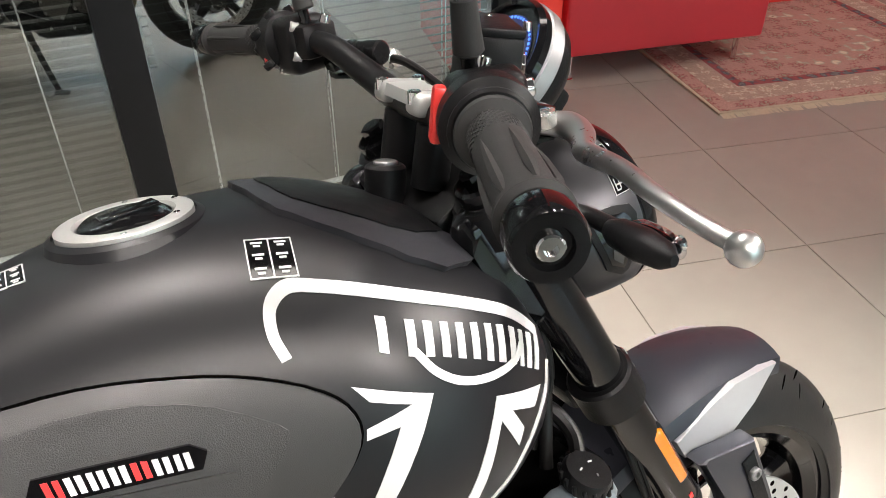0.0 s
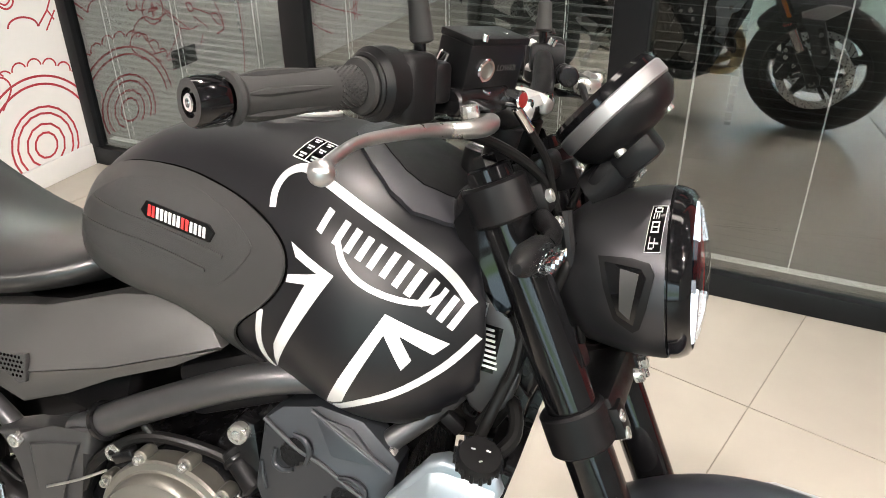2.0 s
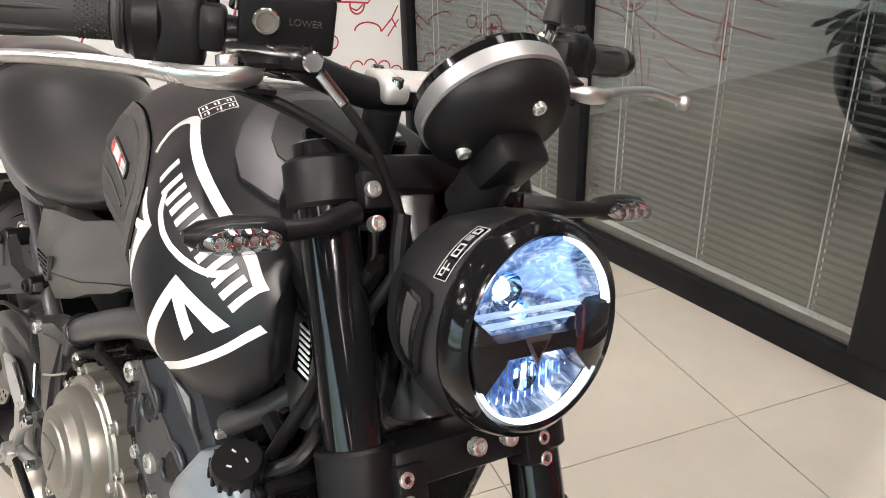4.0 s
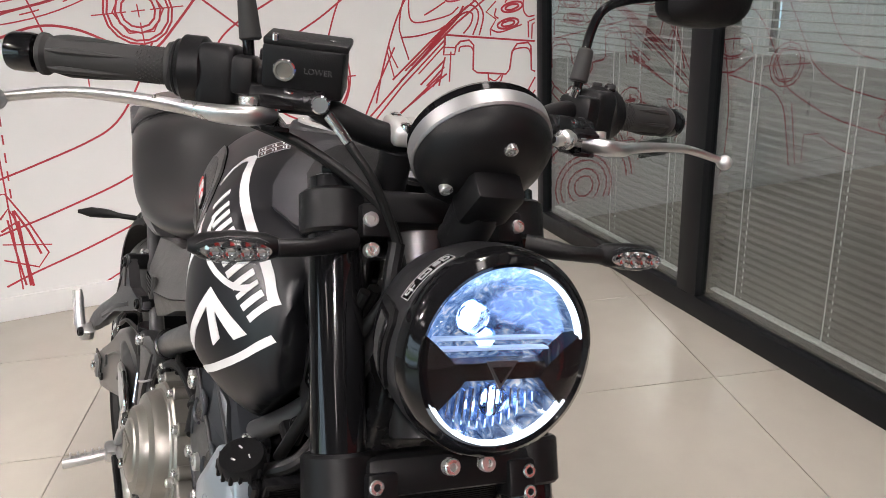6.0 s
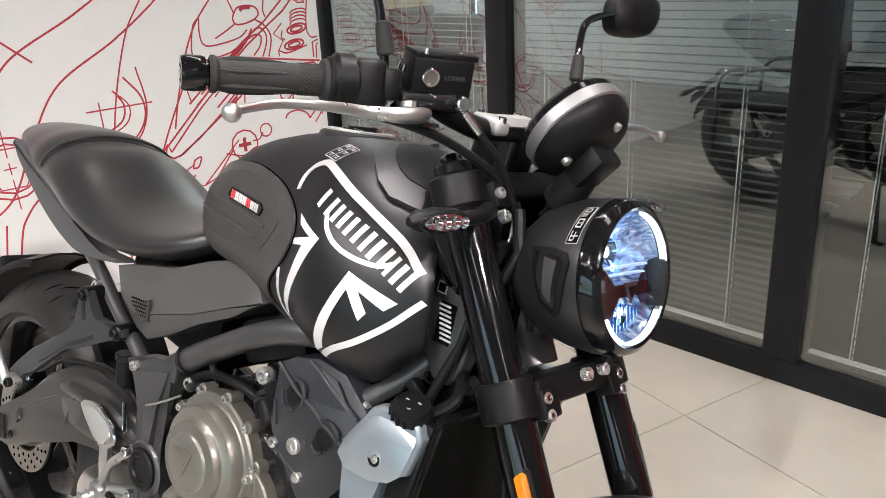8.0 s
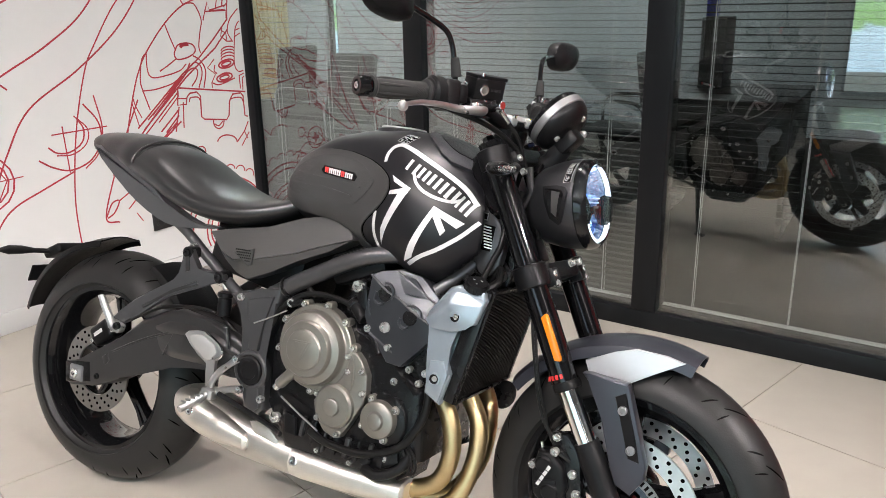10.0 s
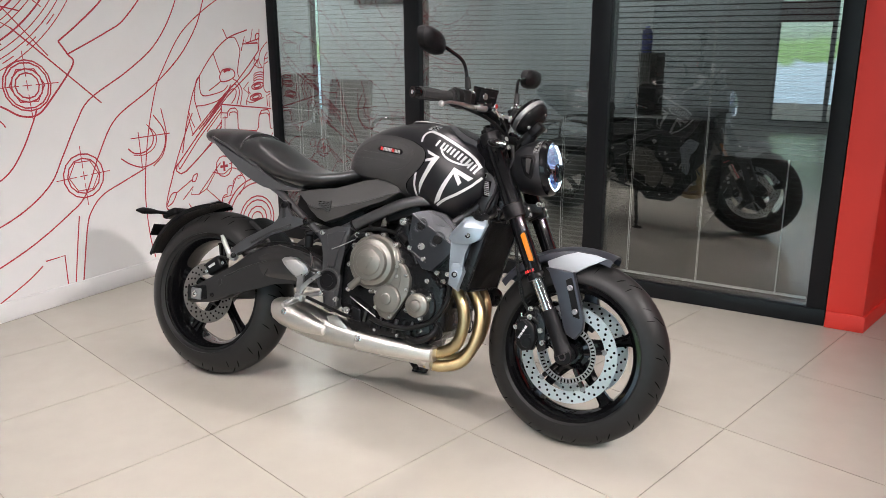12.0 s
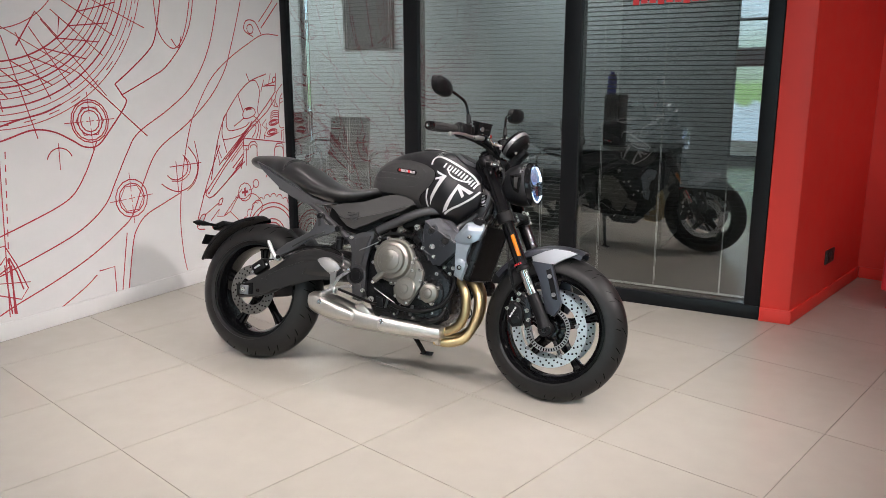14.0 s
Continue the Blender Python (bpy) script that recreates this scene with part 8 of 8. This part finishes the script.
ink([(-0.426, 0.895), (-0.322, 0.88), (-0.012, 0.837)], 0.01, False)
ink([(-0.423, 0.894), (-0.434, 0.815), (-0.385, 0.813), (-0.377, 0.846), (-0.357, 0.863), (-0.317, 0.865), (-0.298, 0.844), (-0.304, 0.744), (-0.287, 0.73), (-0.152, 0.711), (-0.134, 0.73), (-0.121, 0.803), (-0.097, 0.833), (-0.045, 0.834), (-0.031, 0.818), (-0.03, 0.718), (-0.012, 0.71)], 0.01, False)
ink([(-0.426, 0.845), (-0.381, 0.84)], 0.008, False)
ink([(-0.366, 0.822), (-0.356, 0.841), (-0.313, 0.839), (-0.298, 0.815)], 0.008)
ink([(-0.127, 0.786), (-0.108, 0.811), (-0.048, 0.811), (-0.031, 0.782)], 0.008)
ink([(-0.235, 0.724), (-0.232, 0.691), (-0.207, 0.673), (-0.179, 0.684), (-0.167, 0.716)], 0.009)
ink([(-0.231, 0.7), (-0.205, 0.688), (-0.176, 0.708)], 0.008)
ink([(-0.428, 0.806), (-0.461, 0.692)], 0.009, False)
ink([(-0.429, 0.795), (-0.542, 0.703)], 0.01, False)
ink([(-0.433, 0.767), (-0.515, 0.696)], 0.01, False)
ink([(-0.447, 0.741), (-0.489, 0.69)], 0.009, False)
ink([(-0.223, 0.607), (-0.219, 0.617), (-0.209, 0.626), (-0.195, 0.632), (-0.177, 0.635), (-0.157, 0.634), (-0.138, 0.629), (-0.121, 0.622), (-0.108, 0.612), (-0.101, 0.601), (-0.099, 0.589)], 0.009)
ink([(-0.099, 0.589), (-0.044, 0.637), (-0.012, 0.685)], 0.009, False)
ink([(-0.069, 0.566), (-0.012, 0.63)], 0.008, False)
ink([(-0.044, 0.637), (-0.024, 0.597)], 0.008, False)
ink([(-0.643, 0.863), (-0.745, 0.683), (-0.818, 0.534), (-0.882, 0.366), (-0.819, 0.334)], 0.009)
ink([(-0.337, 1.003), (-0.37, 0.953), (-0.571, 0.776), (-0.785, 0.58), (-0.792, 0.553), (-0.763, 0.532), (-0.722, 0.542), (-0.424, 0.738)], 0.01, False)
ink([(-0.422, 0.877), (-0.621, 0.707), (-0.768, 0.559)], 0.009, False)
ink([(-0.456, 0.732), (-0.633, 0.598), (-0.739, 0.535)], 0.009, False)
ink([(-0.401, 0.826), (-0.414, 0.704)], 0.008, False)
ink([(-0.817, 0.547), (-0.78, 0.592), (-0.768, 0.559)], 0.01, False)
ink([(-0.882, 0.366), (-0.843, 0.426), (-0.807, 0.43), (-0.837, 0.383), (-0.874, 0.364)], 0.009)
ink([(-0.807, 0.43), (-0.688, 0.488)], 0.008, False)
ink([(-0.765, 0.383), (-0.684, 0.448), (-0.706, 0.402), (-0.648, 0.395), (-0.466, 0.555)], 0.008, False)
ink([(-0.648, 0.395), (-0.586, 0.418), (-0.497, 0.519)], 0.008, False)
ink([(-0.587, 0.415), (-0.483, 0.318)], 0.007, False)
ink([(-0.689, 0.475), (-0.677, 0.506), (-0.647, 0.515), (-0.664, 0.478), (-0.689, 0.475)], 0.009)
ink([(-0.4, 0.539), (-0.368, 0.542), (-0.347, 0.567)], 0.008)
ink([(-0.533, 0.508), (-0.451, 0.485), (-0.39, 0.51), (-0.336, 0.496), (-0.293, 0.454)], 0.008)
ink([(-0.407, 0.35), (-0.372, 0.414), (-0.34, 0.454), (-0.294, 0.447), (-0.279, 0.402), (-0.334, 0.337)], 0.009)
ink([(-0.467, 0.343), (-0.389, 0.347), (-0.43, 0.302)], 0.009, False)
ink([(-0.728, 0.356), (-0.7, 0.311)], 0.007, False)
ink_circle(-0.44, 0.53, 0.062, 0.009)
for s in ((-0.03, 0.0), (0.0, -0.03)):
    ink([(-0.44 + s[0], 0.53 + s[1]), (-0.44 - s[0], 0.53 - s[1])], 0.020, False)
ink_circle(-0.33, 0.575, 0.028, 0.008)
for r in (0.265, 0.235, 0.15, 0.125, 0.085, 0.05):
    ink_circle(-0.20, 0.155, r, 0.011, 5 if r > 0.2 else 0, 175 if r > 0.2 else 360)
for k in range(12):
    a = math.radians(20 + k * 12.5)
    ink_circle(-0.20 + math.cos(a) * 0.30, 0.155 + math.sin(a) * 0.30, 0.03, 0.008, math.degrees(a) - 80, math.degrees(a) + 80)
ink([(-0.28, 1.56), (-0.36, 1.60), (-0.34, 1.66), (-0.26, 1.66), (-0.20, 1.58)], 0.009)
ink_circle(-0.305, 1.61, 0.03, 0.008)
ink([(-0.20, 1.62), (-0.10, 1.72), (-0.02, 1.80)], 0.010)
ink([(-0.22, 1.66), (-0.12, 1.76), (-0.03, 1.86)], 0.008)

# ---- sockets ----
def wall_socket(m):
    """A black double wall socket; x across, y out of the wall, z up."""
    sock = thing("wall_socket", "black double wall socket", "socket", m, "wall sockets")
    part("frame", box(bmesh.new(), (0, 0.005, 0), (0.155, 0.010, 0.082), (0, 0, 0), 0.003), SOCKETBLACK, sock)
    for s in (-0.037, 0.037):
        part("insert", lathe(bmesh.new(), [(0.027, 0.009), (0.027, 0.013), (0.021, 0.013), (0.019, 0.011), (0, 0.011)], (s, 0, 0), (0, 1, 0), 28), SOCKETBLACK, sock)
        for d in (-0.009, 0.009):
            part("pin_hole", lathe(bmesh.new(), [(0.0025, 0.0112), (0.0025, 0.0115), (0, 0.0115)], (s + d, 0, 0), (0, 1, 0), 8), HOLLOWSHADE, sock)
    return sock


wall_socket(ROOM @ pose(0.0, -0.575, 0.29, 0, 0, -90))
wall_socket(NICHE @ pose(0.0, 0.63, 0.265, 0, 0, -90))

# ---- red sofa and rug beside the niche ----
SOFA = pose(2.843, 1.894, 0, 0, 0, -18.3)
sofa = thing("sofa", "red leather box sofa on chrome feet", "sofa", SOFA)
part("outer_panel", box(bmesh.new(), (0.464, 0.085, 0.42), (0.928, 0.17, 0.62), (0, 0, 0), 0.014, 3), REDLEATHER, sofa)
part("base", box(bmesh.new(), (0.464, 0.50, 0.21), (0.926, 0.655, 0.196), (0, 0, 0), 0.014, 3), REDLEATHER, sofa)
part("armrest", box(bmesh.new(), (0.075, 0.50, 0.45), (0.15, 0.65, 0.28), (0, 0, 0), 0.02, 3), REDLEATHER, sofa)
part("seat_cushion", box(bmesh.new(), (0.535, 0.50, 0.37), (0.76, 0.64, 0.12), (0, 0, 0), 0.03, 4), REDLEATHER, sofa)
for x in (0.045, 0.83):
    for y in (0.04, 0.74):
        part("foot", lathe(bmesh.new(), [(0, 0.0), (0.019, 0.0), (0.019, 0.006), (0.013, 0.010), (0.013, 0.114), (0, 0.114)], (x, y, 0.0), (0, 0, 1), 20), CHROME, sofa, "chrome foot")

RUG = pose(3.139, 1.33, 0, 0, 0, -20.5)


def rug_material(name, colours, scale, big):
    """Woven pile: small knots and larger motifs in a few dyed wools."""
    mat = bpy.data.materials.new(name)
    mat.use_nodes = True
    nodes, link = mat.node_tree.nodes, mat.node_tree.links.new
    bsdf = nodes["Principled BSDF"]
    bsdf.inputs["Roughness"].default_value = 0.95
    bsdf.inputs["Specular IOR Level"].default_value = 0.1
    coord, knots, motif, ramp, fuzz, mul = (nodes.new("ShaderNode" + n) for n in ("TexCoord", "TexVoronoi", "TexVoronoi", "ValToRGB", "TexNoise", "MixRGB"))
    for tex, sc, rnd in ((knots, scale, 0.7), (motif, big, 0.35)):
        tex.inputs["Scale"].default_value, tex.inputs["Randomness"].default_value, tex.distance = sc, rnd, "MANHATTAN"
        link(coord.outputs["Object"], tex.inputs["Vector"])
    for k, (pos, col) in enumerate(colours):
        e = ramp.color_ramp.elements[k] if k < 2 else ramp.color_ramp.elements.new(pos)
        e.position, e.color = pos, (*col, 1)
    add = nodes.new("ShaderNodeMath")
    add.operation, add.inputs[1].default_value = "MULTIPLY_ADD", 0.6
    link(knots.outputs["Distance"], add.inputs[0])
    link(motif.outputs["Distance"], add.inputs[2])
    link(add.outputs[0], ramp.inputs[0])
    fuzz.inputs["Scale"].default_value, fuzz.inputs["Detail"].default_value = 260, 3
    link(coord.outputs["Object"], fuzz.inputs["Vector"])
    mul.blend_type, mul.inputs[0].default_value = "OVERLAY", 0.55
    link(ramp.outputs[0], mul.inputs[1])
    link(fuzz.outputs["Fac"], mul.inputs[2])
    link(mul.outputs[0], bsdf.inputs["Base Color"])
    bump = nodes.new("ShaderNodeBump")
    bump.inputs["Strength"].default_value, bump.inputs["Distance"].default_value = 0.6, 0.002
    link(fuzz.outputs["Fac"], bump.inputs["Height"])
    link(bump.outputs[0], bsdf.inputs["Normal"])
    return mat


CREAM, ROSE, WINE, NAVY, OLIVE = (0.70, 0.62, 0.48), (0.50, 0.30, 0.25), (0.34, 0.10, 0.10), (0.10, 0.095, 0.12), (0.44, 0.40, 0.31)
RUGRED = rug_material("rug_red_field", [(0.15, ROSE), (0.45, WINE), (0.62, OLIVE), (0.80, WINE), (0.95, ROSE)], 40, 9)
RUGPALE = rug_material("rug_pale_border", [(0.15, OLIVE), (0.38, (0.46, 0.34, 0.27)), (0.55, ROSE), (0.72, CREAM), (0.9, (0.46, 0.34, 0.27))], 55, 14)
RUGDASH = rug_material("rug_dark_band", [(0.2, CREAM), (0.4, NAVY), (0.6, (0.25, 0.23, 0.22)), (0.8, NAVY), (0.95, WINE)], 30, 18)
RUGCREAM = rug_material("rug_cream_medallion", [(0.18, (0.2, 0.13, 0.10)), (0.32, CREAM), (0.55, CREAM), (0.78, OLIVE), (0.95, ROSE)], 22, 12)
RW, RL = 1.52, 1.62
rug = thing("rug", "worn red and cream patterned woven rug with fringe", "rug", RUG)
part("backing", box(bmesh.new(), (RW / 2, RL / 2, 0.003), (RW, RL, 0.006), (0, 0, 0), 0.001), RUGPILE, rug)


def rug_frame(name, a, b, z, mat, label=""):
    """A rectangular woven band between two insets from the rug's edge."""
    bm = bmesh.new()
    for x0, x1, y0, y1 in ((a, RW - a, a, b), (a, RW - a, RL - b, RL - a), (a, b, b, RL - b), (RW - b, RW - a, b, RL - b)):
        box(bm, ((x0 + x1) / 2, (y0 + y1) / 2, z / 2 + 0.002), (x1 - x0, y1 - y0, z))
    return part(name, bm, mat, rug, label)


rug_frame("edge_cord", 0.0, 0.014, 0.0062, RUGPILE)
rug_frame("outer_border", 0.015, 0.085, 0.0072, RUGRED)
rug_frame("main_border", 0.086, 0.205, 0.0078, RUGPALE, "pale patterned border")
rug_frame("dark_band", 0.206, 0.245, 0.0074, RUGDASH)
part("red_field", box(bmesh.new(), (RW / 2, RL / 2, 0.0055), (RW - 0.494, RL - 0.494, 0.007)), RUGRED, rug, "dusky red field")
outer = [(0.70, 0.30), (0.80, 0.30), (1.14, 0.52), (1.14, 0.84), (0.80, 1.06), (0.70, 1.06), (0.36, 0.84), (0.36, 0.52)]
inner = shrink(outer, 0.70)
bm = bmesh.new()
lo, hi = [bm.verts.new((x, y, 0.0098)) for x, y in outer], [bm.verts.new((x, y, 0.0098)) for x, y in inner]
for k in range(8):
    bm.faces.new((lo[k], lo[(k + 1) % 8], hi[(k + 1) % 8], hi[k]))
part("medallion", bm, RUGCREAM, rug, "cream woven medallion")
bm = bmesh.new()
for k in range(190):
    x = 0.004 + k * 0.0080
    w = random.uniform(0.006, 0.010)
    q = [bm.verts.new(v) for v in ((x, 0.0, 0.006), (x + w, 0.0, 0.006), (x + w + random.uniform(-0.006, 0.006), -0.030 - random.uniform(0, 0.018), 0.003), (x + random.uniform(-0.006, 0.006), -0.034, 0.002))]
    bm.faces.new(q)
tagged(part("fringe", bm, RUGPILE, rug, "cream fringe"), kind="stuff")

# ---- office behind the partition ----
def office_chair(m):
    ch = thing("office_chair", "black padded visitor chair behind the glass", "chair", m)
    part("backrest", box(bmesh.new(), (0, 0.2, 0.74), (0.44, 0.06, 0.44), (8, 0, 0), 0.025, 3), CHAIRBLACK, ch)
    part("seat", box(bmesh.new(), (0, -0.02, 0.45), (0.46, 0.44, 0.07), (0, 0, 0), 0.025, 3), CHAIRBLACK, ch)
    for x in (-0.25, 0.25):
        part("leg", tube(bmesh.new(), [(x, 0.22, 0.01), (x, 0.22, 0.40), (x, 0.2, 0.64), (x, -0.05, 0.66), (x, -0.22, 0.62), (x, -0.24, 0.40), (x, -0.25, 0.01)], 0.011, 10), CHROME, ch)
    return ch


office_chair(ROOM @ pose(1.28, 1.95, 0, 0, 0, -90))
office_chair(ROOM @ pose(-0.22, 1.30, 0, 0, 0, 172))
office_chair(ROOM @ pose(-1.15, 1.75, 0, 0, 0, 95))
# Curtain added where the office end looks warmly lit.
curtain = thing("curtain", "curtain in folds beside the office window, warm light in its cream colour", "curtain", ROOM @ pose(-4.95, NORTH - 0.09, 0))
bm = bmesh.new()
front, back = [], []
for k in range(61):
    x = -0.48 + k * 0.83 / 60
    for row, d in ((front, 0.0), (back, 0.006)):
        y = 0.022 * math.sin(k * 0.84) + d
        row.append((bm.verts.new((x, y, 0.03)), bm.verts.new((x, y, 2.72))))
for row in (front, back):
    for p, q in zip(row, row[1:]):
        bm.faces.new((p[0], q[0], q[1], p[1]))
part("cloth", bm, CURTAIN, curtain)
part("curtain_rail", rod(bmesh.new(), (-0.55, 0, 2.735), (0.55, 0, 2.735), 0.011, 12), CHROME, curtain)
picture = thing("wall_board", "dark framed board on the office wall", "board", ROOM @ pose(-2.72, NORTH - 0.02, 2.18))
part("board_frame", box(bmesh.new(), (0, 0, 0), (0.86, 0.03, 0.98), (0, 0, 0), 0.01), DESK, picture)
part("board_face", box(bmesh.new(), (0, -0.0155, 0), (0.80, 0.004, 0.92)), FRAMEPAINT, picture)
desk = thing("desk", "dark laminate office desk", "desk", ROOM @ pose(1.99, 1.80, 0, 0, 0, 4))
part("desktop", box(bmesh.new(), (0, 0, 0.735), (0.74, 0.90, 0.03), (0, 0, 0), 0.004), DESK, desk)
part("modesty_panel", box(bmesh.new(), (0, -0.42, 0.49), (0.70, 0.02, 0.455), (0, 0, 0), 0.003), DESK, desk)
for x in (-0.34, 0.34):
    part("side_panel", box(bmesh.new(), (x, 0.05, 0.36), (0.03, 0.78, 0.715), (0, 0, 0), 0.003), DESK, desk)
tower = thing("document_box", "black upright box on the desk", "box", ROOM @ pose(1.84, 1.92, 0.751))
part("shell", box(bmesh.new(), (0, 0, 0.20), (0.14, 0.20, 0.40), (0, 0, 0), 0.008), DESK, tower)
bottle = thing("bottle", "blue plastic bottle on a black box", "bottle", ROOM @ pose(1.80, 1.92, 1.152))
part("body", lathe(bmesh.new(), [(0, 0), (0.034, 0.0), (0.036, 0.005), (0.036, 0.13), (0.03, 0.15), (0.015, 0.165), (0.015, 0.18), (0, 0.18)], (0, 0, 0), (0, 0, 1), 24), BLUEPLASTIC, bottle)
sign = thing("glass_sign", "red lettering bar on the glass door", "sign", ROOM @ pose(2.69, 0.0175, 1.712))
for k in range(9):
    part("letter_bar", box(bmesh.new(), (-0.18 + k * 0.045, 0, 0), (0.034, 0.002, 0.065 if k % 3 else 0.08), (0, 0, 0)), REDINK, sign, "plain red bar")
banner = thing("window_banner", "dark red banner hung across the shop window", "banner", ROOM @ pose(2.08, SOUTH + 0.02, 1.56))
part("sheet", box(bmesh.new(), (0, 0, 0), (0.66, 0.012, 0.26), (0, 0, 0), 0.002), BANNER, banner)
part("hanging_rail", rod(bmesh.new(), (-0.36, 0, 0.136), (0.36, 0, 0.136), 0.008, 10), FRAMEBLACK, banner)

# ---- ceiling lights ----
# Linear fixtures added above the view to carry the fill lamps.
for x, y in PANELS + [(c.x, c.y) for c in OFFICEFILLS]:
    led = thing("ceiling_light", "flat white linear ceiling light, added out of view as fill", "ceiling light", pose(x, y, HIGH), "linear ceiling lights")
    part("frame", solid((-0.63, 0.63, -0.18, 0.18, -0.022, -0.001), bevel=0.003), PAINTWHITE, led)
    part("diffuser", solid((-0.60, 0.60, -0.15, 0.15, -0.025, -0.0225)), PANELGLOW, led)
for place, aim, power, cone in SPOTS:
    m = look(place, aim)
    spot = thing("track_spot", "white cylindrical track spot on the ceiling", "spotlight", m, "track spots")
    part("can", lathe(bmesh.new(), [(0.045, 0.16), (0.05, 0.15), (0.05, 0.03), (0.047, 0.03), (0.03, 0.10), (0, 0.10)], (0, 0, 0), (0, 0, 1), 28), PAINTWHITE, spot)
    part("lamp_face", lathe(bmesh.new(), [(0.030, 0.099), (0.030, 0.096), (0, 0.096)], (0, 0, 0), (0, 0, 1), 20), SPOTGLOW, spot, "glowing lamp face")

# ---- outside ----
# Glowing sheets with painted daylight light the rooms through the windows.
view = setting("backdrop_street", solid((-12, 22, SOUTH - 4.62, SOUTH - 4.6, -0.13, 5.5)), STREETVIEW, ROOM, "glowing backdrop painted with daylight haze, street, grass and trees", "backdrop")
setting("backdrop_yard", solid((-9, 6, NORTH + 3.2, NORTH + 3.22, -0.13, 5.5)), STREETVIEW, ROOM, "glowing backdrop added behind the office, painted with daylight haze", "backdrop")
setting("ground", solid((-150, 150, -160, SOUTH - 0.2, -0.30, -0.15), (-150, 150, NORTH + 0.2, 160, -0.30, -0.15)), GRASS, ROOM, "mown grass outside the shop", "ground")
setting("pavement", solid((-40, 40, SOUTH - 4.5, SOUTH - 0.2, -0.14, -0.05), (-40, 40, NORTH + 0.2, NORTH + 3.0, -0.14, -0.05)), GROUT, ROOM, "grey paved strip along the shop", "pavement")
